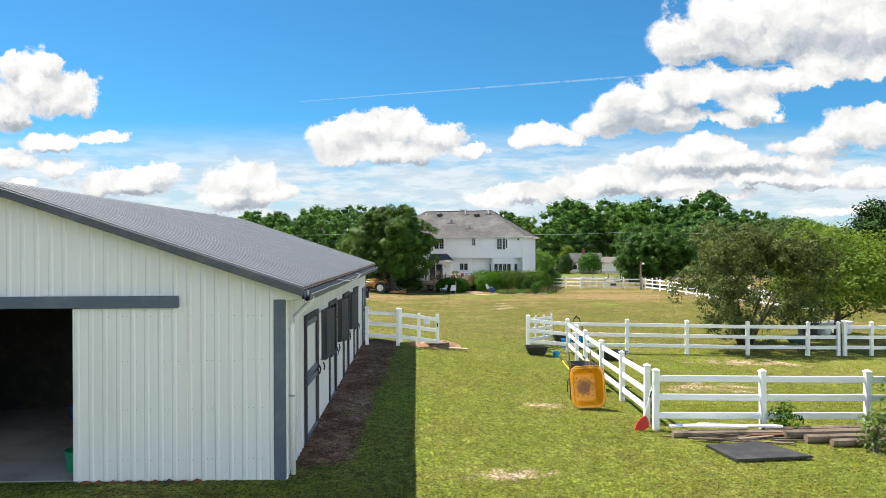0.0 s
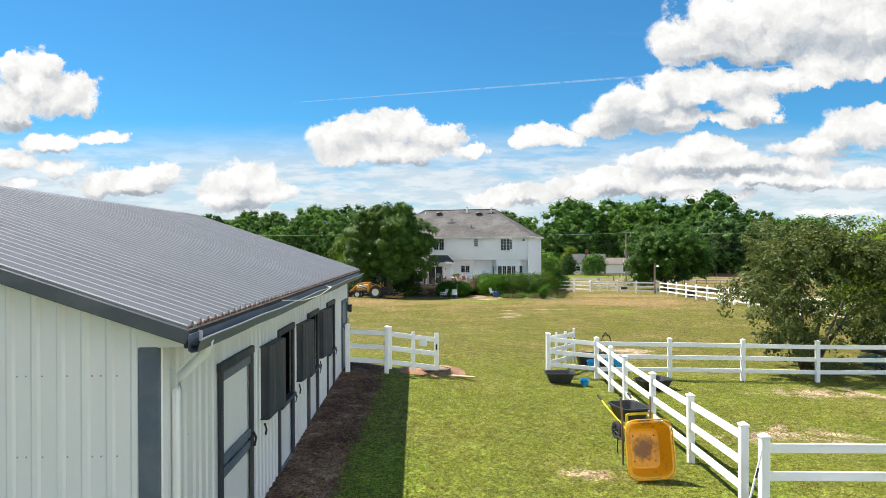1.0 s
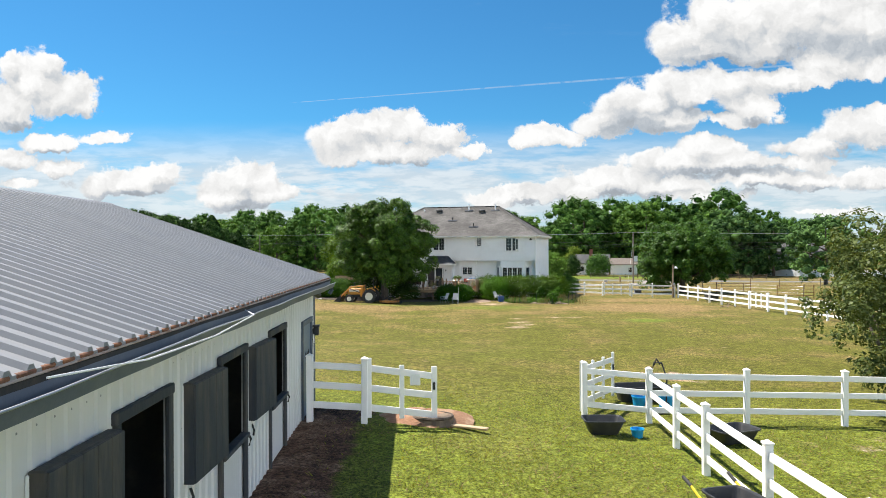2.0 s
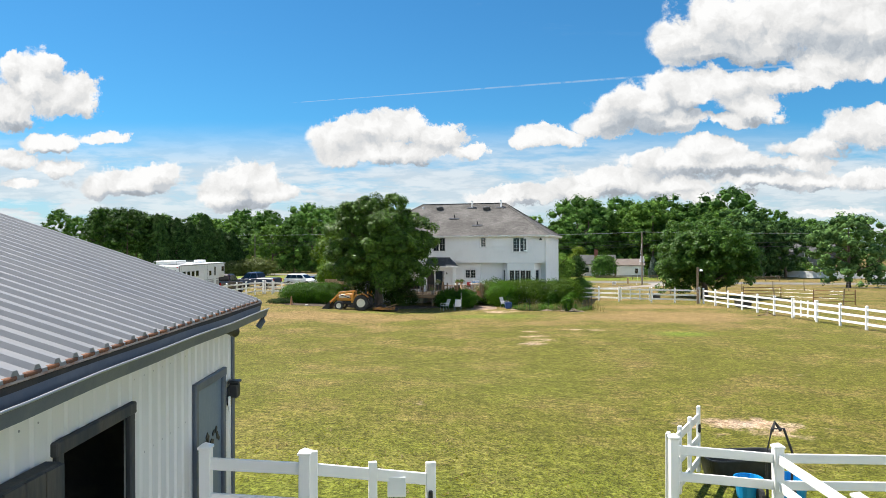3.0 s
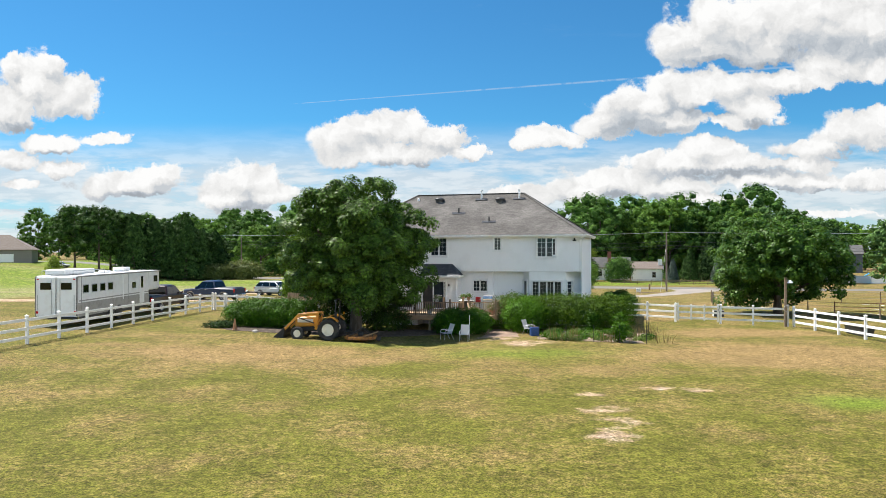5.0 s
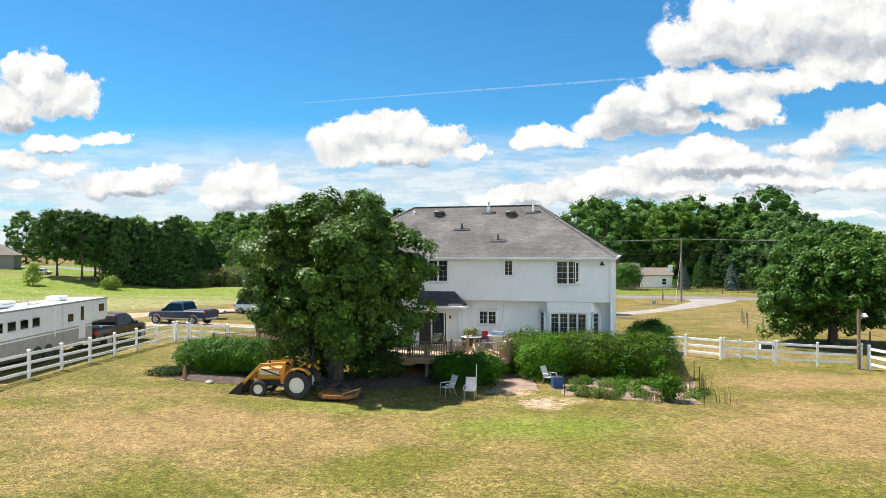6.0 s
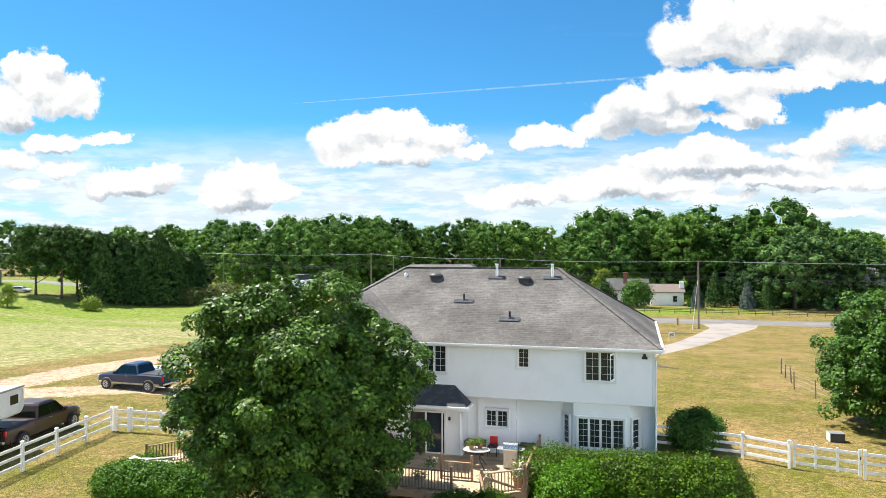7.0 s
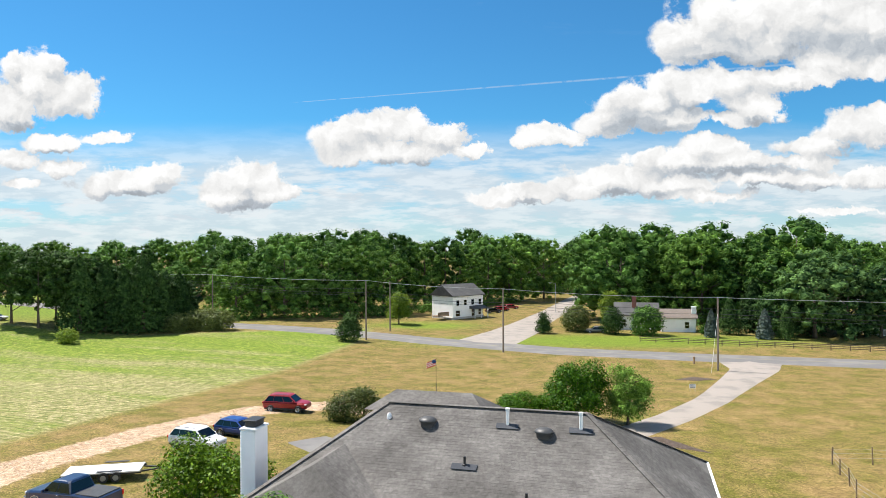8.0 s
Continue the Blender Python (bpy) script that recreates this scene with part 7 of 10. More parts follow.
def horse_trailer():
    t = thing("horse_trailer", "long white and silver gooseneck horse trailer with dark windows", "trailer", on(-22.45, 72.5, 90))
    W, L, z0, z1 = 1.22, 9.6, 0.55, 2.95
    skin = material("trailer_white", (0.82, 0.82, 0.81), 0.35, spots=(0.78, 0.77, 0.75), grain=0.03)
    grey = material("trailer_silver", (0.34, 0.33, 0.32), 0.4, metal=0.3, spots=(0.28, 0.27, 0.26), grain=0.05)
    part("body", loft([(0.0, W - 0.05, z0, z1 - 0.04), (0.12, W, z0, z1), (L - 0.1, W, z0, z1), (L, W - 0.04, z0, z1 - 0.04)], 0.08), skin, t)
    part("gooseneck", loft([(L - 0.05, W, 1.55, z1), (L + 1.7, W - 0.02, 1.55, z1), (L + 2.1, W - 0.15, 1.7, z1 - 0.1)], 0.1), skin, t)
    for s in (-1, 1):
        part("lower_panel", Mesh().box((L / 2, s * (W + 0.006), z0 + 0.42), (L - 0.1, 0.012, 0.8)), grey, t, "silver lower side panel")
        part("stripe", Mesh().box((L / 2, s * (W + 0.007), 1.48), (L - 0.3, 0.012, 0.07)), grey, t)
        for x in (0.9, 1.9, 2.9, 3.9):
            win = part("window", Mesh().box((x, s * (W + 0.008), 2.15), (0.58, 0.02, 0.42), bevel=0.008), CAR_GLASS, t)
            part("window_frame", Mesh().box((x, s * (W + 0.006), 2.39), (0.66, 0.024, 0.04)).box((x, s * (W + 0.006), 1.91), (0.66, 0.024, 0.04)).box((x - 0.32, s * (W + 0.006), 2.15), (0.04, 0.024, 0.5)).box((x + 0.32, s * (W + 0.006), 2.15), (0.04, 0.024, 0.5)), GALV, win)
        part("window", Mesh().box((7.2, s * (W + 0.008), 2.05), (0.55, 0.02, 0.42)), CAR_GLASS, t)
        part("window", Mesh().box((L + 1.1, s * (W + 0.0), 2.35), (0.62, 0.03, 0.45)), CAR_GLASS, t)
        part("pipe", Mesh().tube([(5.6, s * (W + 0.02), z1 - 0.1), (5.6, s * (W + 0.02), 1.2)], 0.03, 6), skin, t)
        for x in (4.0, 5.0):
            part("wheel_well", Mesh().lathe((x, s * (W - 0.05), 0.45), [(0.0, 0.06), (0.44, 0.065), (0.44, -0.08), (0, -0.08)], 20, axis="y"), BLACK_IRON, t)
            wheel(t, x, s * (W - 0.1), 0.38, 0.24, GALV, s)
    door = part("side_door", Mesh().box((8.4, -W - 0.012, 1.75), (0.72, 0.03, 2.0), bevel=0.01), skin, t, "white living-quarters door")
    part("window", Mesh().box((8.4, -W - 0.03, 2.2), (0.34, 0.02, 0.8)), CAR_GLASS, door)
    for y in (-0.6, 0.6):
        d = part("rear_door", Mesh().box((-0.03, y, 1.75), (0.05, 1.12, 2.2), bevel=0.02), skin, t)
        part("window", Mesh().box((-0.065, y, 2.35), (0.02, 0.62, 0.40)), CAR_GLASS, d)
        part("hinge", Mesh().box((-0.07, y * 1.75, 1.4), (0.03, 0.04, 0.9)), GALV, d)
    for s in (-1, 1):
        part("roof_trim", Mesh().box((L / 2 + 1.0, s * (W - 0.01), z1 - 0.06), (L + 1.9, 0.06, 0.09)), grey, t, "grey trim along the roof edge")
        part("corner_trim", Mesh().box((0.0, s * (W - 0.02), 1.75), (0.09, 0.07, 2.3)), grey, t)
        part("skirt", Mesh().box((L / 2, s * (W - 0.04), z0 - 0.06), (L - 0.4, 0.05, 0.18)), BLACK_IRON, t, "dark underbody skirt")
        for x in (0.4, 6.4):
            part("seam", Mesh().box((x, s * (W + 0.008), 1.8), (0.018, 0.012, 2.1), bevel=0.003), BLACK_IRON, t)
        part("marker_lamp", Mesh().box((-0.05, s * 1.05, z1 - 0.2), (0.05, 0.12, 0.07)), TAIL_RED, t)
        part("tail_lamp", Mesh().box((-0.05, s * 1.1, 0.85), (0.05, 0.14, 0.14)), TAIL_RED, t)
    for y, wd, hh, zz in ((0.0, 0.025, 2.2, 1.75), (-1.17, 0.02, 2.2, 1.75), (1.17, 0.02, 2.2, 1.75)):
        part("door_seam", Mesh().box((-0.058, y, zz), (0.012, wd, hh), bevel=0.003), BLACK_IRON, t)
    part("bumper", Mesh().box((-0.1, 0, z0 - 0.03), (0.16, 2 * W - 0.1, 0.14), bevel=0.03), BLACK_IRON, t, "black rubber rear bumper")
    for y in (-0.25, 0.25):
        part("door_bar", Mesh().tube([(-0.09, y, 0.75), (-0.09, y, 2.75)], 0.018, 6), GALV, t)
    part("roof_unit", Mesh().box((8.0, 0, z1 + 0.16), (1.0, 0.8, 0.28), bevel=0.06), skin, t, "white air-conditioning unit")
    part("roof_unit", Mesh().box((5.6, 0, z1 + 0.07), (0.6, 0.6, 0.12), bevel=0.04), skin, t)
    for s in (-1, 1):
        part("roof_rail", Mesh().tube([(0.1, s * 0.9, z1), (0.1, s * 0.9, z1 + 0.28), (3.8, s * 0.9, z1 + 0.28), (3.8, s * 0.9, z1)], 0.022, 6), GALV, t)
    part("roof_pod", Mesh().box((1.9, 0.2, z1 + 0.2), (3.4, 1.2, 0.3), bevel=0.05), skin, t, "pale hay pod on the roof")
    return t


horse_trailer()


def flatbed():
    t = thing("flatbed_trailer", "low flatbed trailer with a white deck and black wheels", "trailer", on(-23.6, 105.9, 12))
    part("deck", Mesh().box((0, 0, 0.62), (5.0, 2.0, 0.10)), WHITE_PAINT, t)
    for s in (-1, 1):
        part("frame_rail", Mesh().box((0, s * 0.9, 0.52), (5.2, 0.08, 0.12)), BLACK_IRON, t)
        part("fender", Mesh().box((0.6, s * 1.12, 0.78), (1.6, 0.24, 0.05)), BLACK_IRON, t)
        for x in (0.2, 1.0):
            wheel(t, x, s * 1.1, 0.33, 0.2, GALV, s)
    part("tongue", Mesh().beam((2.5, 0.6, 0.5), (4.0, 0, 0.5), 0.1, 0.1).beam((2.5, -0.6, 0.5), (4.0, 0, 0.5), 0.1, 0.1), BLACK_IRON, t)
    return t


flatbed()


CREAM_RIM = material("cream_rim_paint", (0.80, 0.76, 0.66), 0.45, grain=0.05)


def tractor():
    """Compact loader tractor, front towards +x."""
    t = thing("tractor", "old yellow-orange compact tractor with front loader and cream wheels", "tractor", on(-6.8, 71.3, 172))
    hood = part("hood", loft([(0.35, 0.30, 0.72, 1.28), (0.9, 0.29, 0.70, 1.26), (1.5, 0.26, 0.66, 1.18), (1.62, 0.22, 0.68, 1.10)], 0.06), TRACTOR_YELLOW, t)
    for y in (-0.30, 0.30):
        part("side_panel", Mesh().box((1.0, y, 1.02), (0.9, 0.02, 0.20)), CREAM, hood, "cream side panel")
    part("grille", Mesh().box((1.63, 0, 0.9), (0.05, 0.40, 0.36)), BLACK_IRON, hood)
    part("exhaust", Mesh().tube([(1.0, 0.2, 1.2), (1.0, 0.2, 1.75)], 0.035, 8), BLACK_IRON, hood)
    part("chassis", Mesh().box((0.5, 0, 0.58), (2.2, 0.34, 0.30)).box((-0.45, 0, 0.65), (0.6, 0.6, 0.45)), BLACK_IRON, t)
    part("front_axle", Mesh().box((1.35, 0, 0.36), (0.12, 1.1, 0.14)), BLACK_IRON, t)
    part("floor_plate", Mesh().box((0.15, 0, 0.72), (0.6, 0.9, 0.05)), TRACTOR_YELLOW, t)
    part("seat", Mesh().box((-0.45, 0, 1.02), (0.45, 0.46, 0.10), bevel=0.04).box((-0.68, 0, 1.25), (0.09, 0.44, 0.42), bevel=0.04), BLACK_PLASTIC, t)
    part("steering_wheel", Mesh().tube([(0.1 + 0.08 * math.cos(a), 0.2 * math.sin(a), 1.38 + 0.18 * math.cos(a)) for a in np.linspace(0, 2 * math.pi, 17)], 0.014, 6).tube([(0.1, 0, 1.38), (0.35, 0, 1.15)], 0.02, 6), BLACK_IRON, t)
    for s in (-1, 1):
        fender = Mesh()
        pts = [(-0.45 + 0.66 * math.cos(a), 0.62 + 0.66 * math.sin(a)) for a in np.linspace(0.35, 2.5, 10)]
        for (a, b), (c, d) in zip(pts, pts[1:]):
            fender.beam((a, s * 0.62, b), (c, s * 0.62, d), 0.36, 0.03)
        part("fender", fender, TRACTOR_YELLOW, t)
        wheel(t, -0.45, s * 0.68, 0.58, 0.34, CREAM_RIM, s, 8, tread=True)
        wheel(t, 1.35, s * 0.60, 0.35, 0.22, CREAM_RIM, s, 6, tread=True)
        part("roll_bar_post", Mesh().tube([(-0.75, s * 0.42, 0.8), (-0.78, s * 0.42, 2.05), (-0.78, s * 0.3, 2.2)], 0.035, 8), BLACK_IRON, t)
        part("tail_lamp", Mesh().box((-0.95, s * 0.6, 1.38), (0.06, 0.12, 0.14)), ORANGE, t)
        arm = Mesh().beam((0.25, s * 0.42, 1.45), (1.35, s * 0.42, 1.35), 0.08, 0.13).beam((1.3, s * 0.42, 1.38), (2.25, s * 0.42, 0.45), 0.08, 0.13)
        part("loader_arm", arm, TRACTOR_YELLOW, t)
        part("loader_post", Mesh().beam((0.35, s * 0.42, 0.55), (0.25, s * 0.42, 1.5), 0.1, 0.14), TRACTOR_YELLOW, t)
        part("hydraulic_ram", Mesh().tube([(0.45, s * 0.42, 0.9), (1.35, s * 0.42, 1.2)], 0.035, 8).tube([(1.5, s * 0.36, 1.2), (2.2, s * 0.36, 0.62)], 0.03, 8), BLACK_IRON, t)
    part("roll_bar_top", Mesh().tube([(-0.78, -0.32, 2.2), (-0.78, 0.32, 2.2)], 0.035, 8), BLACK_IRON, t)
    bk = Mesh()
    prof = [(2.15, 0.62), (2.12, 0.30), (2.2, 0.06), (2.45, 0.02), (2.85, 0.03)]
    for (a, b), (c, d) in zip(prof, prof[1:]):
        bk.beam((a, 0, b), (c, 0, d), 1.3, 0.025)
    for s in (-1, 1):
        bk.prism([(2.15, 0.62), (2.12, 0.30), (2.2, 0.06), (2.45, 0.02), (2.85, 0.03)], s * 0.65 - 0.012, s * 0.65 + 0.012, "y")
    part("bucket", bk, BLACK_IRON, t, "dark worn loader bucket")
    part("hitch", Mesh().beam((-0.8, 0.3, 0.5), (-1.5, 0.3, 0.45), 0.05, 0.06).beam((-0.8, -0.3, 0.5), (-1.5, -0.3, 0.45), 0.05, 0.06).beam((-0.8, 0, 0.95), (-1.45, 0, 0.75), 0.04, 0.05), BLACK_IRON, t)
    return t


tractor()
mow = thing("mower_deck", "rusty orange mower deck hitched behind the tractor", "mower", on(-4.7, 70.75, 172))
part("deck", Mesh().prism([(-0.75, -0.6), (0.7, -0.75), (0.85, 0.3), (0.5, 0.75), (-0.6, 0.7), (-0.85, 0.2)], 0.14, 0.30, "z"), material("rusty_orange", (0.36, 0.15, 0.03), 0.7, spots=(0.14, 0.06, 0.03), spot_scale=4, grain=0.2), mow)
part("plate", Mesh().box((0.0, 0.70, 0.24), (0.36, 0.03, 0.10)), TRIM_WHITE, mow, "pale label plate")
for a, b in (((0.6, 0.3, 0.3), (-0.1, 0, 0.75)), ((0.6, -0.3, 0.3), (-0.1, 0, 0.75)), ((-0.1, 0, 0.75), (-0.7, 0, 0.32)), ((-0.3, 0.5, 0.32), (-1.15, 0.7, 0.62))):
    part("brace", Mesh().beam(a, b, 0.05, 0.06), WOOD_RAIL if a[1] == 0.5 else BLACK_IRON, mow)
part("gearbox", Mesh().box((0, 0, 0.4), (0.26, 0.26, 0.22), bevel=0.04), BLACK_IRON, mow)
part("caster", Mesh().lathe((-0.95, -0.2, 0.13), [(0, 0.05), (0.13, 0.05), (0.13, -0.05), (0, -0.05)], 14, axis="y"), RUBBER, mow)


# ---------------- by the paddock fence ----------------
def tray_mesh(w, l, d, flare=0.12, thick=0.012):
    """An open tub: flat bottom, flared rounded sides; l along x, w along y."""
    m = Mesh()
    vs, fs, n = [], [], 28
    def loop(hx, hy, z):
        out = []
        for k in range(n):
            a = 2 * math.pi * k / n
            c, s = math.cos(a), math.sin(a)
            out.append((hx * abs(c) ** 0.35 * (1 if c >= 0 else -1), hy * abs(s) ** 0.35 * (1 if s >= 0 else -1), z))
        return out
    hx, hy = l / 2, w / 2
    levels = [loop(hx + 0.03, hy + 0.03, d), loop(hx + 0.03, hy + 0.03, d - 0.025), loop(hx, hy, d - 0.02), loop(hx - flare, hy - flare, 0.02), loop(hx - flare - 0.05, hy - flare - 0.05, 0.0), loop(0.001, 0.001, 0.0)]
    inner = [loop(0.001, 0.001, thick), loop(hx - flare - 0.06, hy - flare - 0.06, thick), loop(hx - flare - thick, hy - flare - thick, 0.03), loop(hx - thick, hy - thick, d - 0.02), loop(hx, hy, d)]
    allv = levels + inner + [levels[0]]
    for lv in allv:
        vs += lv
    for i in range(len(allv) - 1):
        for k in range(n):
            fs.append((i * n + k, i * n + (k + 1) % n, (i + 1) * n + (k + 1) % n, (i + 1) * n + k))
    return m.add(vs, fs)


TRAY = ORANGE.copy()
TRAY.name = "rusty_orange_tray"
tn = Nodes(TRAY.node_tree)
tray_bsdf = TRAY.node_tree.nodes["Principled BSDF"]
tray_at = tn.add("ShaderNodeTexCoord").outputs["Object"]
rust_reach = tn.math("ADD", tn.vec("LENGTH", tn.vec("MULTIPLY", tray_at, (1.0, 1.15, 0.0))), tn.math("MULTIPLY", tn.math("SUBTRACT", tn.noise(tray_at, 9, 5, 0.7), 0.5), 0.45))
tn.put(tray_bsdf.inputs["Base Color"], tn.mix(tn.step(rust_reach, 0.30, 0.12, 0.0, 0.85), tray_bsdf.inputs["Base Color"].links[0].from_socket, (0.16, 0.055, 0.015)))
wb = thing("wheelbarrow", "orange wheelbarrow tipped up on its nose against the fence", "wheelbarrow", on(3.60, 17.6, 8))
tip = Matrix.Translation((0, 0, 0.50)) @ Matrix.Rotation(radians(-12), 4, "X") @ Matrix.Rotation(radians(90), 4, "X")
part("tray", tray_mesh(0.92, 0.78, 0.28, 0.10), TRAY, wb, "rust-stained orange steel tray", at=tip)
part("rim", Mesh().tube([((0.44 * abs(math.cos(a)) ** 0.35 * (1 if math.cos(a) >= 0 else -1)), (0.51 * abs(math.sin(a)) ** 0.35 * (1 if math.sin(a) >= 0 else -1)), 0.28) for a in np.linspace(0, 2 * math.pi, 33)], 0.016, 6), ORANGE, wb, at=tip)
for s in (-1, 1):
    part("handle", Mesh().tube([(s * 0.25, 0.35, 0.1), (s * 0.27, 0.33, 0.9), (s * 0.29, 0.36, 1.35)], [0.022, 0.022, 0.02], 8), WOOD_GREY, wb)
    part("leg", Mesh().tube([(s * 0.24, 0.34, 0.55), (s * 0.24, 0.62, 0.55), (s * 0.24, 0.64, 0.25)], 0.016, 6), BLACK_IRON, wb)
part("wheel", Mesh().lathe((0, 0.42, 0.2), [(0, 0.05), (0.15, 0.05), (0.20, 0.03), (0.20, -0.03), (0.15, -0.05), (0, -0.05)], 20, axis="x"), RUBBER, wb)
for s in (-1, 1):
    for q in (-1, 1):
        part("bolt", Mesh().lathe((s * 0.2, q * 0.22, 0.012), [(0.0, 0.012), (0.014, 0.01), (0.016, 0.0)], 8), BLACK_IRON, wb, at=tip)

yb = thing("yard_cart", "black plastic yard cart with a yellow frame and two wheels", "wheelbarrow", on(4.12, 20.5, 14))
part("tray", tray_mesh(0.66, 0.85, 0.34, 0.10), BLACK_PLASTIC, yb, at=Matrix.Translation((0.05, 0.1, 0.36)) @ Matrix.Rotation(radians(90), 4, "Z"))
part("front_frame", Mesh().box((0.05, -0.34, 0.60), (0.60, 0.04, 0.06)).box((0.05, -0.34, 0.22), (0.60, 0.04, 0.06)).box((-0.25, -0.34, 0.41), (0.06, 0.04, 0.40)).box((0.35, -0.34, 0.41), (0.06, 0.04, 0.40)), YELLOW, yb, "yellow steel frame")
for s in (-1, 1):
    part("handle", Mesh().tube([(0.05 + s * 0.28, -0.3, 0.25), (0.05 + s * 0.38, 0.5, 0.62), (0.05 + s * 0.38, 0.70, 0.72)], 0.02, 8), YELLOW, yb)
    part("grip", Mesh().tube([(0.05 + s * 0.38, 0.66, 0.70), (0.05 + s * 0.39, 0.86, 0.78)], 0.026, 8), RUBBER, yb)
    wheel(yb, 0.0, 0.0, 0.2, 0.1, BLACK_PLASTIC, 1, 5).matrix_basis = Matrix.Translation((0.05 + s * 0.40, -0.10, 0.20)) @ Matrix.Rotation(radians(90 * -s), 4, "Z")

tub = thing("rubber_tub", "black oval rubber water tub on the grass", "tub", on(3.55, 26.3))
part("shell", tray_mesh(0.62, 0.86, 0.34, 0.12), BLACK_PLASTIC, tub)
part("water", Mesh().lathe((0, 0, 0.2), [(0.0, 0.0), (0.30, 0.0), (0.30, -0.02)], 20, 1.05, 0.75), WINDOW_GLASS, tub, "dark water")
bucket("feed_pan", 4.3, 26.25, 0.14, 0.2, BLUE_PLASTIC, "small bright blue bucket beside the black tub", handle=False)
tub = thing("stock_tank", "large black oval stock tank behind the fence", "tub", on(5.6, 30.4, 5))
part("shell", tray_mesh(0.75, 1.5, 0.45, 0.10), BLACK_PLASTIC, tub)
tub = thing("rubber_tub", "black feed tub in the paddock", "tub", on(6.4, 26.2, 20))
part("shell", tray_mesh(0.7, 1.05, 0.32, 0.12), BLACK_PLASTIC, tub)
bucket("water_bucket", 5.25, 29.3, 0.23, 0.36, BLUE_PLASTIC, "bright blue bucket behind the gate")
bucket("water_bucket", 5.95, 29.2, 0.27, 0.42, BLUE_PLASTIC, "large blue bucket behind the gate")
cart = thing("hand_truck", "black steel hand truck with looped handle by the buckets", "hand truck", on(5.6, 28.9))
part("frame", Mesh().tube([(-0.2, 0, 0.05), (-0.22, 0, 0.9), (-0.1, 0.05, 1.3), (0.1, 0.05, 1.3), (0.22, 0, 0.9), (0.2, 0, 0.05)], 0.022, 8), BLACK_IRON, cart)
part("grip", Mesh().tube([(-0.08, 0.1, 1.25), (0, 0.16, 1.38), (0.08, 0.1, 1.25)], 0.03, 8), RUBBER, cart)
part("plate", Mesh().box((0, -0.12, 0.05), (0.45, 0.25, 0.02)), BLACK_IRON, cart)
for s in (-1, 1):
    part("wheel", Mesh().lathe((s * 0.27, 0.1, 0.13), [(0, 0.03), (0.13, 0.03), (0.13, -0.03), (0, -0.03)], 14, axis="x"), RUBBER, cart)
fork = thing("manure_fork", "red manure fork with a pale handle leaning on a post", "fork", on(4.42, 15.25, 0))
part("head", Mesh().prism([(-0.19, 0.02), (-0.05, -0.01), (0.12, 0.08), (0.10, 0.26), (0.04, 0.33), (-0.06, 0.27), (-0.15, 0.16)], -0.015, 0.02, "y").box((-0.14, 0.03, 0.10), (0.03, 0.08, 0.16), Matrix.Rotation(0.5, 4, "Y")).box((0.10, 0.03, 0.15), (0.03, 0.08, 0.16), Matrix.Rotation(0.1, 4, "Y")), RED_PLASTIC, fork)
part("handle", Mesh().tube([(0.0, 0.02, 0.2), (0.30, 0.1, 1.22)], 0.016, 8), TRIM_WHITE, fork)
part("grip", Mesh().tube([(0.16, 0.06, 0.72), (0.20, 0.075, 0.86)], 0.022, 8), BLACK_PLASTIC, fork)
for k, (x0, y0, x1, y1, r) in enumerate(((4.9, 14.75, 8.2, 14.95, 0.07), (5.0, 14.95, 8.6, 15.05, 0.06), (7.3, 14.75, 12.5, 14.95, 0.10), (7.6, 14.45, 12.8, 14.6, 0.09), (8.0, 14.2, 12.6, 14.3, 0.08), (7.0, 15.05, 11.0, 15.15, 0.09))):
    lg = tagged(new("log", Mesh().tube([(x0, y0, gz(x0, y0) + r), ((x0 + x1) / 2, (y0 + y1) / 2 + 0.03, gz(7, 15) + r + 0.02), (x1, y1, gz(x1, y1) + r)], [r, r * 1.05, r * 0.9], 9).data("log", WOOD_GREY)), "old grey-brown fence timber lying in the grass", "log", "timber pile under the fence")
for k, (x0, y0, x1, y1) in enumerate(((4.95, 15.1, 6.2, 15.18), (5.6, 15.2, 7.4, 15.05), (5.2, 14.9, 6.6, 15.0))):
    tagged(new("gutter_length", Mesh().beam((x0, y0, gz(x0, y0) + 0.17 + 0.03 * k), (x1, y1, gz(x1, y1) + 0.20), 0.12, 0.05).data("gutter_length", TRIM_WHITE)), "length of white guttering on the timber pile", "gutter", "timber pile under the fence")
mat_ob = tagged(new("rubber_mat", Mesh().prism([(5.35, 14.05), (6.55, 14.25), (7.1, 13.25), (5.55, 13.05)], 0.19, 0.235, "z").data("rubber_mat", RUBBER)), "black rubber stall mat lying on the grass", "mat")
plate = tagged(new("gate_plate", Mesh().box((-0.62, 25.42, 1.55), (0.22, 0.02, 0.24)).data("gate_plate", TRIM_WHITE)), "small white plate fixed to the gate", "sign")

# a mound of churned earth with an old stump by the barn gate
EARTH = material("red_brown_earth", (0.26, 0.135, 0.075), 0.95, spots=(0.36, 0.23, 0.14), spot_scale=2.5, grain=0.4, grain_scale=18, bump=0.8, bump_scale=14, bump_depth=0.05)
er = random.Random(21)
mound = Mesh().lathe((0, 0, 0), [(0.0, 0.17), (0.35, 0.155), (0.65, 0.10), (0.9, 0.03), (1.1, -0.08)], 22, 1.15, 0.8)
mound.v = [(x * (1 + er.uniform(-0.07, 0.07)), y * (1 + er.uniform(-0.07, 0.07)), z + er.uniform(-0.02, 0.03)) for x, y, z in mound.v]
tagged(new("earth_mound", mound.data("earth_mound", EARTH, True)), "low mound of churned reddish earth by the barn gate", "mound").matrix_basis = on(-0.55, 26.1, 10)
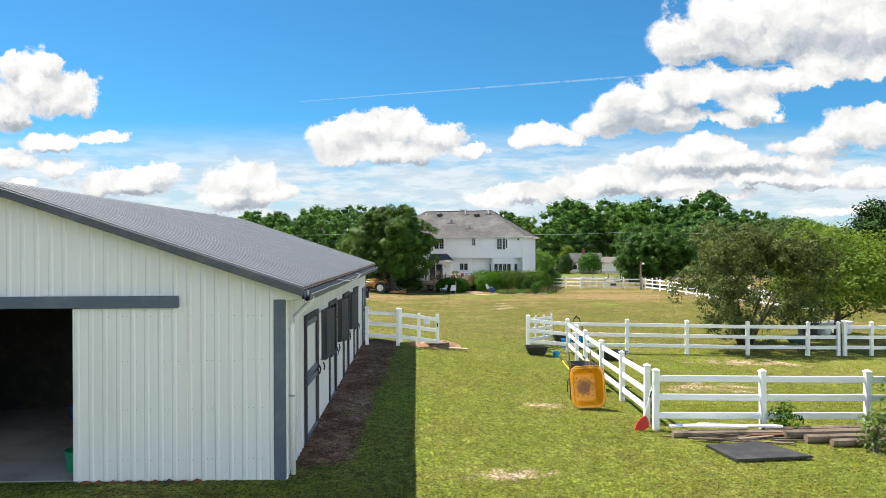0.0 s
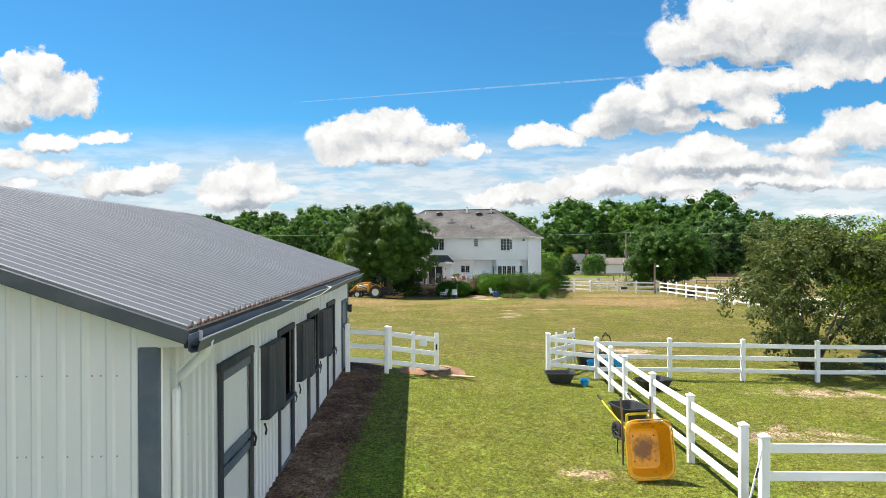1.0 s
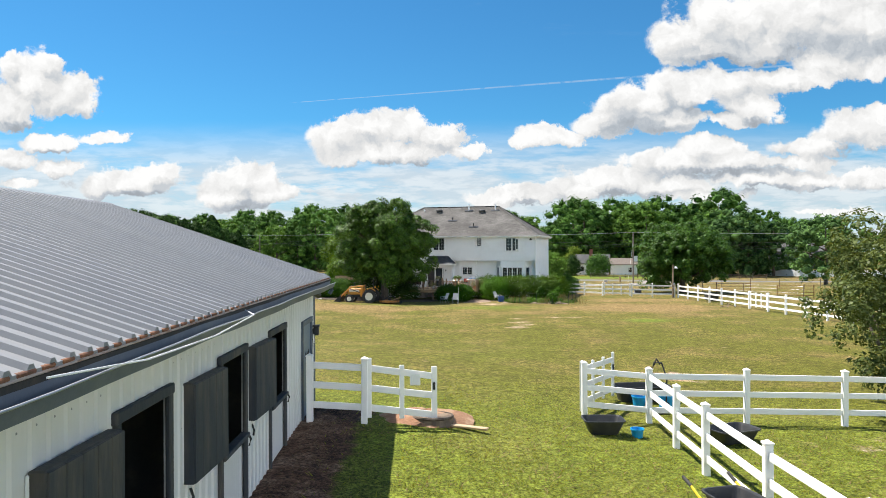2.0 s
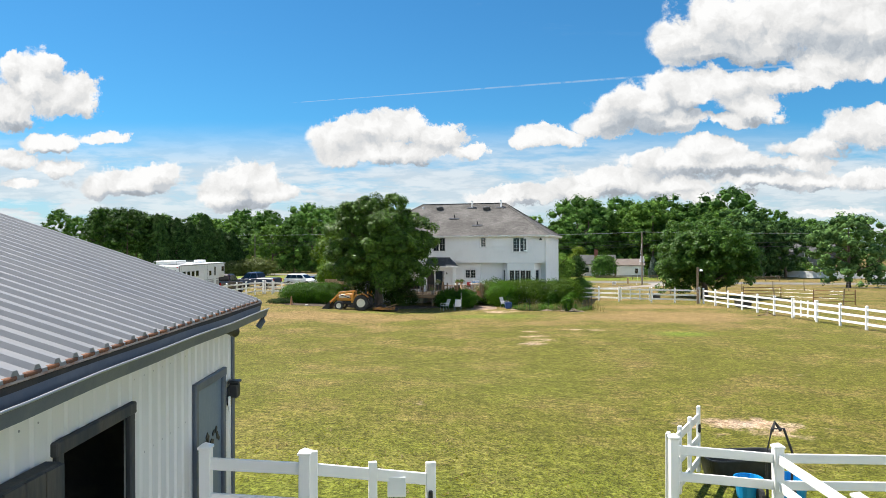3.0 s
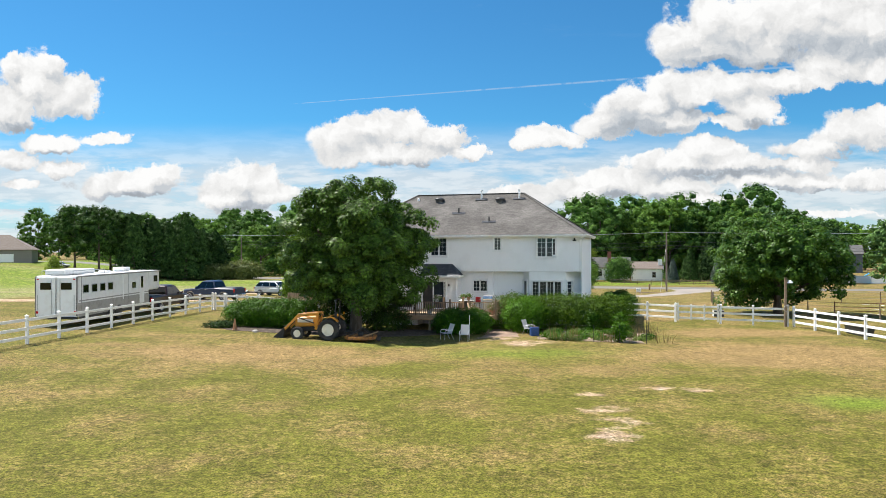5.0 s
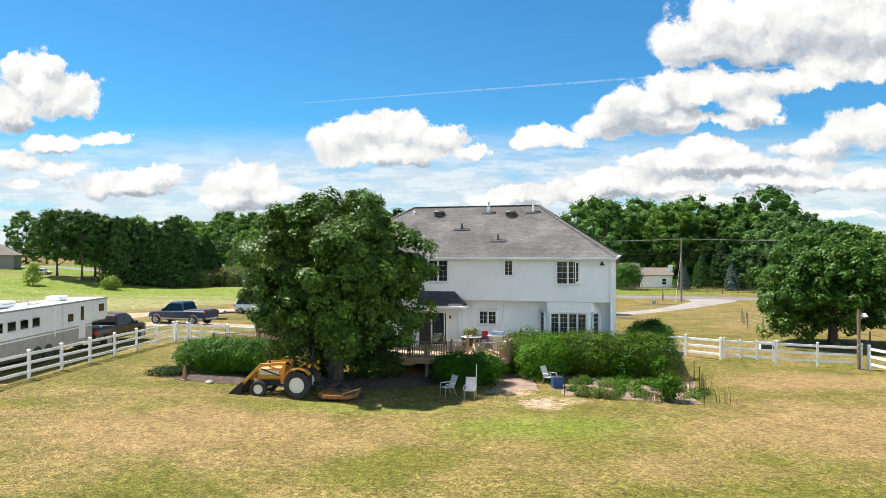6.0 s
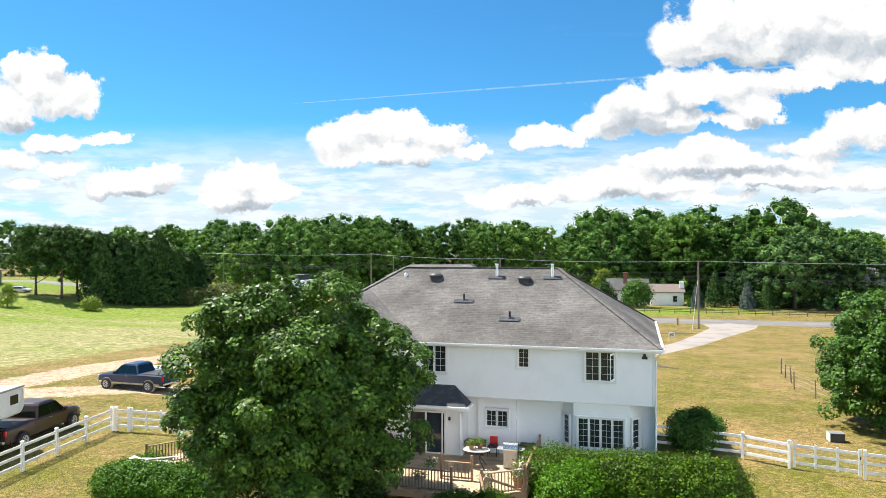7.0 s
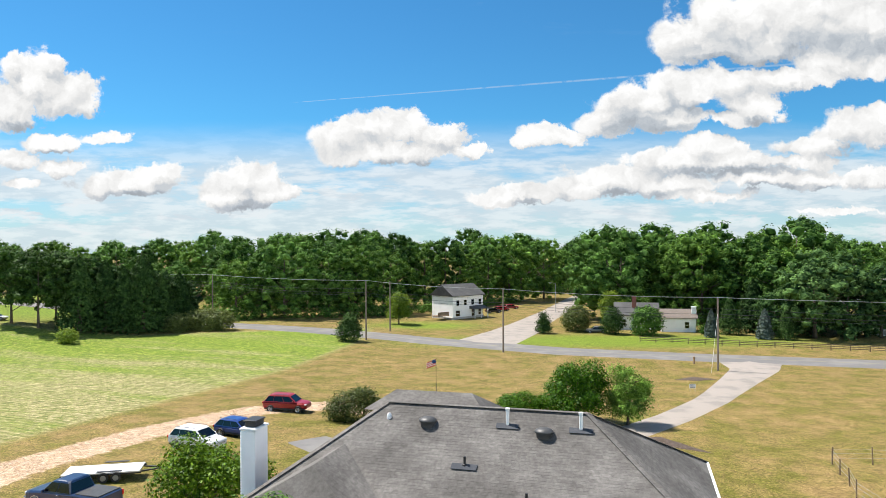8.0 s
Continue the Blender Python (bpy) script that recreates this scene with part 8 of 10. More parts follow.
stump = thing("tree_stump", "broad low tree stump worn level with the earth", "stump", on(-0.25, 25.75, 0))
part("wood", Mesh().lathe((0, 0, 0), [(0.0, 0.17), (0.36, 0.165), (0.40, 0.14), (0.44, 0.0), (0.46, -0.1)], 20, 1.1, 0.85), WOOD_GREY, stump)
part("rim", Mesh().tube([(0.42 * math.cos(a), 0.33 * math.sin(a), 0.15) for a in np.linspace(0, 2 * math.pi, 25)], 0.035, 6), BARK, stump)
tagged(new("plank", Mesh().box((0, 0, 0.03), (1.2, 0.14, 0.05)).data("plank", WOOD_DECK)), "pale plank on the churned earth by the gate", "plank").matrix_basis = on(0.35, 25.5, -24, 0.02)

# farther into the paddock
gb = thing("wheelbarrow", "teal wheelbarrow under the apple tree", "wheelbarrow", on(15.0, 29.2, 20))
part("tray", tray_mesh(0.6, 0.95, 0.3, 0.14), material("teal_plastic", (0.02, 0.10, 0.11), 0.5), gb, at=Matrix.Translation((0, 0, 0.32)))
part("legs", Mesh().tube([(-0.5, -0.2, 0.62), (0.1, -0.2, 0.3), (0.5, 0, 0.18)], 0.02, 6).tube([(-0.5, 0.2, 0.62), (0.1, 0.2, 0.3), (0.5, 0, 0.18)], 0.02, 6).tube([(-0.1, -0.2, 0.35), (-0.15, -0.2, 0.0)], 0.02, 6), BLACK_IRON, gb)
part("wheel", Mesh().lathe((0.55, 0, 0.18), [(0, 0.04), (0.18, 0.04), (0.18, -0.04), (0, -0.04)], 14, axis="y"), RUBBER, gb)
for x, y, m, l in ((19.2, 35.0, TRIM_WHITE, "white stock tub by the paddock shed"), (20.4, 35.3, TRIM_WHITE, "white stock tub beside the first"), (18.3, 34.6, BLACK_PLASTIC, "black feed tub by the white tubs")):
    tb = thing("stock_tub", l, "tub", on(x, y))
    part("shell", Mesh().lathe((0, 0, 0), [(0, 0), (0.42, 0), (0.5, 0.6), (0.53, 0.6), (0.53, 0.56), (0.47, 0.58), (0.4, 0.03), (0, 0.03)], 20), m, tb)
bucket("water_bucket", 18.7, 35.6, 0.2, 0.5, BLUE_PLASTIC, "blue bucket among the paddock tubs")


# ---------------- deck, terrace and garden behind the house ----------------
def house_part(name, label, category, group="", dz=0.0):
    return thing(name, label, category, HOUSE @ Matrix.Translation((0, 0, dz)), group)


def baluster_rail(parent, p, q, z0, h=0.92, gap=0.13, mat=None, post_ends=True):
    """Rails and balusters from p to q (plan points), on a floor at z0 (a pair: rising floor)."""
    mat = mat or WOOD_RAIL
    za, zb = z0 if isinstance(z0, tuple) else (z0, z0)
    for hh in (0.10, h):
        part("rail", Mesh().beam((*p, za + hh), (*q, zb + hh), 0.09, 0.045), mat, parent)
    n = int(math.hypot(q[0] - p[0], q[1] - p[1]) / gap)
    for k in range(n + 1):
        t = k / max(n, 1)
        x, y, z = p[0] + (q[0] - p[0]) * t, p[1] + (q[1] - p[1]) * t, za + (zb - za) * t
        part("baluster", Mesh().box((x, y, z + h / 2 + 0.02), (0.04, 0.04, h - 0.05), bevel=0.006), mat, parent)
    if post_ends:
        for (x, y), z in ((p, za), (q, zb)):
            part("post", Mesh().box((x, y, z + 0.42), (0.10, 0.10, 1.25), bevel=0.01), mat, parent)


DK = 1.05
deck = house_part("deck", "raised wooden deck with baluster railings behind the house", "deck")
for k in range(41):
    y = -5.15 + 0.142 * k
    right = -2.0 if y > -4.2 else -3.5 + (y + 5.2) * 1.5
    part("deck_board", Mesh().box(((right - 9.85) / 2, y, DK - 0.015), (right + 9.85, 0.136, 0.035), bevel=0.005), WOOD_DECK, deck)
part("rim_joist", Mesh().box((-6.7, -5.25, DK - 0.15), (6.3, 0.05, 0.26)).beam((-3.52, -5.24, DK - 0.15), (-2.0, -4.2, DK - 0.15), 0.05, 0.26).box((-1.98, -1.9, DK - 0.15), (0.05, 4.7, 0.26)).box((-9.84, -2.35, DK - 0.15), (0.05, 5.8, 0.26)), WOOD_RAIL, deck)
for x in (-9.7, -7.9, -6.1, -4.4, -3.6):
    part("support_post", Mesh().box((x, -5.1, 0.45), (0.14, 0.14, 1.3)), WOOD_GREY, deck)
baluster_rail(deck, (-9.8, -5.2), (-7.0, -5.2), DK, 0.85, mat=WOOD_GREY)
baluster_rail(deck, (-7.0, -5.2), (-4.75, -5.2), DK, 0.85, mat=WOOD_GREY)
baluster_rail(deck, (-3.55, -5.2), (-2.05, -4.2), DK, 0.85)
baluster_rail(deck, (-2.05, -4.15), (-2.05, 0.3), DK, 0.85)
baluster_rail(deck, (-5.6, -3.6), (-4.3, -3.6), DK, 0.72)
part("gate_brace", Mesh().beam((-3.4, -5.14, DK + 0.70), (-2.3, -4.42, DK + 0.15), 0.04, 0.10), WOOD_RAIL, deck)
part("stair_rail", Mesh().beam((-3.6, -5.25, DK + 0.85), (-2.9, -6.75, 0.75), 0.09, 0.05).beam((-3.6, -5.25, DK + 0.15), (-2.9, -6.75, 0.1), 0.09, 0.05), WOOD_RAIL, deck)
for k in range(5):
    part("stair_tread", Mesh().box((-3.75 + 0.12 * k, -5.5 - 0.28 * k, DK - 0.2 * (k + 1)), (1.1, 0.28, 0.04)), WOOD_DECK, deck)

old = house_part("old_deck", "weathered wooden deck with broken railing beside the hedge", "deck")
for k in range(16):
    part("deck_board", Mesh().box((-16.6, -5.4 + 0.142 * k, 0.98), (3.8, 0.136, 0.035), bevel=0.005), WOOD_DECK, old)
part("rim_joist", Mesh().box((-16.6, -5.5, 0.85), (3.8, 0.05, 0.24)), WOOD_RAIL, old)
for x in (-18.4, -16.6, -14.8):
    part("support_post", Mesh().box((x, -5.4, 0.4), (0.12, 0.12, 1.1)), WOOD_GREY, old)
baluster_rail(old, (-18.5, -5.4), (-16.9, -3.3), 1.0, mat=WOOD_RAIL)
for k in range(14):
    part("fence_board", Mesh().box((-17.0 + 0.14 * k, -3.22, 1.62), (0.115, 0.025, 1.2), bevel=0.005), WOOD_DECK, old)
for z in (1.2, 2.0):
    part("rail", Mesh().box((-16.1, -3.19, z), (2.0, 0.04, 0.09)), WOOD_RAIL, old)
baluster_rail(old, (-15.3, -3.25), (-13.6, -3.25), 1.0)
for x, y, a, l in ((-12.35, 78.2, 25, 1.7), (-12.15, 78.0, 5, 1.9), (-12.5, 77.9, -28, 1.4), (-11.9, 78.3, 48, 1.5)):
    tagged(new("loose_board", Mesh().box((0, 0, 0), (l, 0.14, 0.03)).data("loose_board", CREAM)), "pale loose board lying across the hedge", "board", "boards on the hedge").matrix_basis = pose(x, y, 1.06, 3, 8, a)


def sling_chair(label, at):
    c = thing("sling_chair", label, "chair", at, "lawn chairs")
    part("seat", Mesh().beam((-0.25, 0, 0.40), (0.25, 0, 0.42), 0.50, 0.02), FABRIC, c)
    part("backrest", Mesh().beam((-0.25, 0, 0.40), (-0.48, 0, 1.0), 0.50, 0.02), FABRIC, c, "pale fabric back")
    for s in (-1, 1):
        part("leg", Mesh().tube([(0.27, s * 0.27, 0.0), (0.25, s * 0.27, 0.45), (-0.25, s * 0.27, 0.40), (-0.5, s * 0.27, 1.02)], 0.016, 6), GALV, c)
        part("leg", Mesh().tube([(-0.42, s * 0.27, 0.0), (-0.2, s * 0.27, 0.42)], 0.016, 6), GALV, c)
        part("armrest", Mesh().tube([(0.26, s * 0.28, 0.45), (0.22, s * 0.29, 0.63), (-0.34, s * 0.28, 0.63)], 0.02, 6), TRIM_WHITE, c)
    return c


sling_chair("pale sling chair on the lawn by the round shrub", on(0.0, 71.6, -150) @ Matrix.Scale(0.86, 4))
sling_chair("pale sling lawn chair facing the pasture", on(1.0, 70.9, -100) @ Matrix.Scale(0.86, 4))
sling_chair("pale sling chair at the garden corner", on(5.0, 74.2, -40) @ Matrix.Scale(0.86, 4))
tagged(new("stake", Mesh().tube([(0, 0, 0), (0.02, 0, 1.35)], 0.02, 6).data("stake", TRIM_WHITE)), "thin white stake beside the shrub", "stake").matrix_basis = on(1.3, 71.8)
bx = thing("planter_tub", "square dark blue planter tub by the garden fence", "planter", on(5.2, 73.4, 8))
part("shell", Mesh().box((0, 0, 0.26), (0.48, 0.45, 0.52), bevel=0.03), DEEP_BLUE, bx)
part("soil", Mesh().box((0, 0, 0.515), (0.40, 0.37, 0.03)), MULCH, bx)


def flat_patch(name, pts, label, category, mat, lift=0.03, seed=1, kind="structure", waver=0.05):
    """A patch of ground cover with a wavering outline, draped on the land."""
    r = random.Random(seed)
    cx, cy = sum(p[0] for p in pts) / len(pts), sum(p[1] for p in pts) / len(pts)
    out = []
    for (ax, ay), (bx_, by) in zip(pts, pts[1:] + pts[:1]):
        for k in range(5):
            t = k / 5
            f = 1 + r.uniform(-waver, waver)
            out.append((cx + (ax + (bx_ - ax) * t - cx) * f, cy + (ay + (by - ay) * t - cy) * f))
    m = Mesh()
    vs = [(cx, cy, gz(cx, cy) + lift + 0.02)]
    n = len(out)
    for s in (0.5, 1.0):
        vs += [(cx + (x - cx) * s, cy + (y - cy) * s, gz(cx + (x - cx) * s, cy + (y - cy) * s) + lift * (1 if s < 1 else 0.3)) for x, y in out]
    vs += [(x, y, gz(x, y) - 0.06) for x, y in out]
    fs = [(0, 1 + k, 1 + (k + 1) % n) for k in range(n)]
    for ringi in range(2):
        a = 1 + ringi * n
        fs += [(a + k, a + n + k, a + n + (k + 1) % n, a + (k + 1) % n) for k in range(n)]
    return tagged(new(name, m.add(vs, fs).data(name, mat)), label, category, kind=kind)


GARDEN_SOIL = material("garden_soil", (0.20, 0.145, 0.10), 0.95, spots=(0.36, 0.28, 0.20), spot_scale=1.6, spot_range=(0.45, 0.65), grain=0.5, grain_scale=20, bump=1.0, bump_scale=25, bump_depth=0.04, coord="World")
flat_patch("planting_bed", [(-14.6, 75.2), (-13.2, 73.9), (-8.8, 72.9), (-4.0, 73.0), (0.2, 74.0), (0.3, 76.5), (-6, 78), (-14, 77.5)], "dark mulch bed along the hedge and under the maple", "planting bed", MULCH, 0.05, 4)
flat_patch("garden_bed", [(5.2, 71.6), (10.5, 69.6), (12.0, 74.5), (6.0, 76.2)], "dug garden bed of dry brown soil inside a wire fence", "garden bed", GARDEN_SOIL, 0.05, 5)
flat_patch("brick_path", [(2.2, 73.2), (4.2, 72.6), (4.4, 77.0), (2.6, 77.4)], "worn pinkish path from the deck steps", "path", material("pink_gravel", (0.27, 0.185, 0.135), 0.9, spots=(0.17, 0.12, 0.09), spot_scale=2, grain=0.3, grain_scale=25, bump=0.5, coord="World"), 0.03, 6, waver=0.16)
flat_patch("mulch_ring", [(32.5, 155), (35.5, 154), (38.8, 155.2), (36, 157.5)], "ring of dark mulch on the front lawn", "planting bed", MULCH, 0.05, 7)
flat_patch("mulch_bed", [(16.6, 121.5), (20, 117), (22.5, 115), (20, 121)], "dark mulch bed at the house corner", "planting bed", MULCH, 0.05, 8)

# plants in the garden bed
gr = random.Random(8)
for k in range(11):
    x, y = 5.4 + gr.random() * 5.6, 70.8 + gr.random() * 4.6
    if (x - 5.2) * -0.38 + 71.4 > y:
        continue
    s = gr.uniform(0.2, 0.4)
    bush("garden_plant", gr.choice(("low leafy vegetable plant in the garden bed", "pale green herb clump in the garden bed")), on(x, y, gr.uniform(0, 360)), [(0, 0, s * 0.4, s * 1.3, s, s * 0.45), (0.2, 0.1, s * 0.5, s * 0.6, s * 0.6, s * 0.4)], gr.choice((WEEDS, HEDGE, WEEDS)), 700, 0.05, 200 + k, "garden plants", "plant")
for x, y, h in ((9.4, 70.2, 1.0), (9.0, 75.4, 1.2), (10.6, 75.0, 1.1), (5.3, 75.2, 0.9)):
    bush("garden_plant", "tall broad-leaved plant in the garden bed", on(x, y), [(0, 0, h * 0.5, 0.35, 0.35, h * 0.5), (0.15, 0, h * 0.8, 0.25, 0.25, h * 0.25)], HEDGE, 1600, 0.07, int(x * 37), "garden plants", "plant")
for k in range(34):
    x, y = 5.4 + gr.random() * 6.2, 70.4 + gr.random() * 5.0
    if (x - 5.2) * -0.38 + 71.5 > y:
        continue
    h = gr.uniform(0.10, 0.32)
    bush("garden_weed", gr.choice(("tuft of bright green weeds in the garden bed", "pale grassy weed clump in the garden bed")), on(x, y, gr.uniform(0, 360)), [(0, 0, h * 0.4, 0.32, 0.28, h * 0.5), (0.25, 0.1, h * 0.35, 0.25, 0.2, h * 0.4)], gr.choice((WEEDS, HEDGE, HEDGE)), 420, 0.05, 400 + k, "garden weeds", "weeds")
for k in range(22):
    x, y = (gr.uniform(10.2, 12.2), gr.uniform(69.6, 75.5)) if k % 3 else (gr.uniform(5.4, 10.5), 0)
    if not y:
        y = 71.45 - (x - 5.2) * 0.385 + gr.uniform(-0.15, 0.15)
    h = gr.uniform(0.4, 0.95)
    m = Mesh()
    for q in range(9):
        a, b = gr.uniform(-0.22, 0.22), gr.uniform(-0.15, 0.15)
        m.tube([(a, b, 0), (a * 1.4, b * 1.4, h * 0.6), (a * 2.0 + 0.05, b * 2.0, h * gr.uniform(0.8, 1.1))], [0.010, 0.008, 0.003], 4)
    tagged(new("dry_stalks", m.data("dry_stalks", STRAW)), "clump of tall dry straw-coloured stalks by the garden fence", "weeds", "dry stalks by the fence", kind="stuff").matrix_basis = on(x, y, gr.uniform(0, 360))
for x, y, l, w2, a in ((8.6, 74.3, 1.5, 0.7, 10), (9.9, 72.3, 1.2, 0.6, -20), (7.0, 74.9, 0.9, 0.5, 30), (6.2, 72.2, 0.7, 0.5, 5)):
    tagged(new("weed_cloth", Mesh().box((0, 0, 0.085), (l, w2, 0.012), bevel=0.004).data("weed_cloth", BLACK_PLASTIC)), "patch of black weed cloth on the garden soil", "cloth", "weed cloth in the garden").matrix_basis = on(x, y, a)
wf = thing("garden_fence", "low wire garden fence on thin dark posts", "fence")
loop = [(5.0, 75.8), (5.1, 73.4), (5.2, 71.4), (6.6, 70.8), (8.0, 70.2), (9.3, 69.8), (10.6, 69.3), (11.3, 71.4), (12.0, 73.6), (12.4, 75.4)]
for x, y in loop:
    part("stake", Mesh().tube([(x, y, gz(x, y) - 0.1), (x, y, gz(x, y) + 0.95)], 0.018, 6), BLACK_IRON, wf)
for hh in (0.15, 0.4, 0.65, 0.88):
    part("wire", Mesh().tube([(x, y, gz(x, y) + hh) for x, y in loop], 0.003, 4), BLACK_IRON, wf)

# things on the deck
tb = house_part("patio_table", "glass-topped patio table with curved legs on the deck", "table", dz=DK)
part("tabletop", Mesh().lathe((-4.55, -1.7, 0.72), [(0, 0.0), (0.55, 0.0), (0.57, 0.02), (0.55, 0.035), (0, 0.035)], 24, 1.1, 0.8), material("pale_table_top", (0.55, 0.55, 0.52), 0.2), tb)
for sx in (-1, 1):
    for sy in (-1, 1):
        part("leg", Mesh().tube([(-4.55 + sx * 0.25, -1.7 + sy * 0.18, 0.72), (-4.55 + sx * 0.15, -1.7 + sy * 0.1, 0.4), (-4.55 + sx * 0.4, -1.7 + sy * 0.3, 0.0)], 0.016, 6), BLACK_IRON, tb)
gl = house_part("gas_grill", "silver gas grill with a closed lid on the deck", "grill", dz=DK)
part("cabinet", Mesh().box((-3.05, -1.5, 0.42), (0.6, 0.5, 0.8), bevel=0.02), GALV, gl)
part("lid", Mesh().lathe((-3.05, -1.5, 0.86), [(0, -0.32), (0.26, -0.32), (0.26, 0.32), (0, 0.32)], 16, 1, 1, "x"), CHROME, gl)
for x in (-2.62, -3.5):
    part("side_shelf", Mesh().box((x, -1.5, 0.82), (0.3, 0.45, 0.03)), GALV, gl)
st = house_part("deck_chair", "red-backed chair on the deck by the kitchen window", "chair", dz=DK)
part("backrest", Mesh().box((-4.15, 0.2, 0.66), (0.36, 0.06, 0.36), bevel=0.04), RED_PLASTIC, st)
part("seat", Mesh().box((-4.15, -0.02, 0.45), (0.44, 0.44, 0.05), bevel=0.02), BLACK_PLASTIC, st)
part("frame", Mesh().tube([(-4.35, -0.2, 0), (-4.35, -0.2, 0.45), (-4.35, 0.2, 0.45), (-4.35, 0.2, 0.0)], 0.016, 6).tube([(-3.95, -0.2, 0), (-3.95, -0.2, 0.45), (-3.95, 0.2, 0.45), (-3.95, 0.2, 0.0)], 0.016, 6), BLACK_IRON, st)
for x, w in ((-5.0, 0.9), (-2.55, 0.7)):
    ch = house_part("storage_chest", "dark brown wicker chest against the house wall", "chest", dz=DK)
    part("box", Mesh().box((x, 0.1, 0.28), (w, 0.5, 0.56), bevel=0.02), WOOD_GREY, ch)
    part("lid", Mesh().box((x, 0.1, 0.59), (w + 0.04, 0.54, 0.05), bevel=0.015), WEATHERED, ch)
sw = house_part("swing_frame", "black metal swing frame on the deck", "swing", dz=DK)
for x in (-9.4, -7.3):
    part("leg", Mesh().tube([(x, -4.7, 0), (x + 0.05, -4.2, 1.45), (x, -3.7, 0)], 0.03, 8), BLACK_IRON, sw)
part("crossbar", Mesh().tube([(-9.35, -4.2, 1.45), (-7.25, -4.2, 1.45)], 0.03, 8), BLACK_IRON, sw)
part("bench", Mesh().box((-8.3, -4.2, 0.45), (1.4, 0.45, 0.05)).box((-8.3, -3.98, 0.72), (1.4, 0.05, 0.5)), BLACK_IRON, sw)


def flower_pot(label, x, y, z, r, h, mat, flowers, seed):
    p = house_part("flower_pot", label, "flower pot", "pots on the deck")
    part("pot", Mesh().lathe((x, y, z), [(0, 0), (r * 0.7, 0), (r, h), (r + 0.015, h), (r + 0.015, h - 0.04), (r - 0.02, h - 0.03), (0, h - 0.04)], 14), mat, p)
    part("plant", crown_mesh("plant", WEEDS, [(x, y, z + h + r * 0.5, r * 1.2, r * 1.2, r * 0.9)], 260, 0.05, seed), None, p)["kind"] = "stuff"
    if flowers:
        part("blossom", crown_mesh("blossom", PETALS, [(x, y, z + h + r * 0.75, r * 1.15, r * 1.15, r * 0.8)], 120, 0.045, seed + 1, 0.0), None, p)["kind"] = "stuff"


for k, (x, y, z, r, h, m, fl) in enumerate(((-4.75, -1.75, DK + 0.755, 0.12, 0.2, TERRACOTTA, 0), (-4.4, -1.6, DK + 0.755, 0.13, 0.2, TERRACOTTA, 0), (-6.2, -4.7, DK, 0.2, 0.35, GALV, 0), (-2.35, -3.9, DK, 0.22, 0.35, TERRACOTTA, 1), (-2.35, -2.9, DK, 0.22, 0.4, TERRACOTTA, 1), (-2.35, -1.6, DK, 0.2, 0.4, TERRACOTTA, 1), (-3.5, -4.5, DK, 0.22, 0.35, GALV, 1), (-8.4, -5.2, DK + 0.875, 0.15, 0.16, TERRACOTTA, 1), (-5.6, -5.2, DK + 0.875, 0.15, 0.16, GALV, 1))):
    flower_pot("potted plant with pale blossoms on the deck" if fl else "leafy potted plant on the deck", x, y, z, r, h, m, fl, 300 + 2 * k)

cone = tagged(new("traffic_cone", Mesh().lathe((0, 0, 0), [(0, 0.0), (0.18, 0.0), (0.18, 0.04), (0.13, 0.05), (0.04, 0.68), (0, 0.70)], 12).data("traffic_cone", material("faded_cone", (0.36, 0.18, 0.09), 0.8, spots=(0.25, 0.16, 0.1)))), "faded brown-orange cone beside the mulch bed", "cone")
cone.matrix_basis = on(-12.6, 73.9)
for x, y, s in ((-11.2, 73.3, 0.24), (-13.9, 76.0, 0.3), (-9.4, 72.9, 0.2), (-14.2, 75.3, 0.2), (-8.6, 72.7, 0.18)):
    rk = Mesh().lathe((0, 0, 0), [(0, -0.1), (s, -0.05), (s * 0.95, s * 0.3), (s * 0.5, s * 0.55), (0, s * 0.6)], 8, 1.3, 0.8)
    rk.v = [(a + 0.1 * s * math.sin(9 * b + a), b + 0.1 * s * math.sin(7 * c), c) for a, b, c in rk.v]
    tagged(new("garden_rock", rk.data("garden_rock", BARN_FLOOR)), "pale rough rock at the edge of the bed", "rock", "rocks of the bed").matrix_basis = on(x, y, 40 * s * 10)
bush("juniper", "low grey-green creeping juniper at the bed's end", on(-13.9, 75.0), [(0, 0, 0.15, 0.9, 0.6, 0.22), (0.5, 0.3, 0.15, 0.6, 0.5, 0.2)], CONIFER, 3000, 0.05, 61, category="shrub")
ac = thing("ac_unit", "pale grey box with dark grille on the grass beyond the gate", "utility box", on(21.5, 87.2, -10) @ Matrix.Scale(0.68, 4))
part("casing", Mesh().box((0, 0, 0.36), (1.1, 0.8, 0.7), bevel=0.03), BLACK_PLASTIC, ac)
part("top", Mesh().box((0, 0, 0.73), (1.16, 0.86, 0.05)), GALV, ac)
part("side_panel", Mesh().box((-0.56, 0, 0.36), (0.03, 0.78, 0.66)), TRIM_WHITE, ac)

# timber lamp post at the fence corner
lp = thing("lamp_post", "weathered wooden post with a white floodlight and cables", "lamp post", on(22.5, 78.5))
part("post", Mesh().tube([(0, 0, -0.2), (0.01, 0, 3.25)], [0.10, 0.085], 10), WOOD_GREY, lp)
part("lamp_head", Mesh().lathe((0.28, -0.05, 2.95), [(0, 0.12), (0.1, 0.1), (0.2, -0.06), (0, -0.04)], 12), TRIM_WHITE, lp, "white floodlight")
part("arm", Mesh().tube([(0.02, 0, 3.1), (0.28, -0.05, 3.05)], 0.02, 6), GALV, lp)
part("switch_box", Mesh().box((0.1, -0.06, 1.35), (0.16, 0.12, 0.22)), GALV, lp)
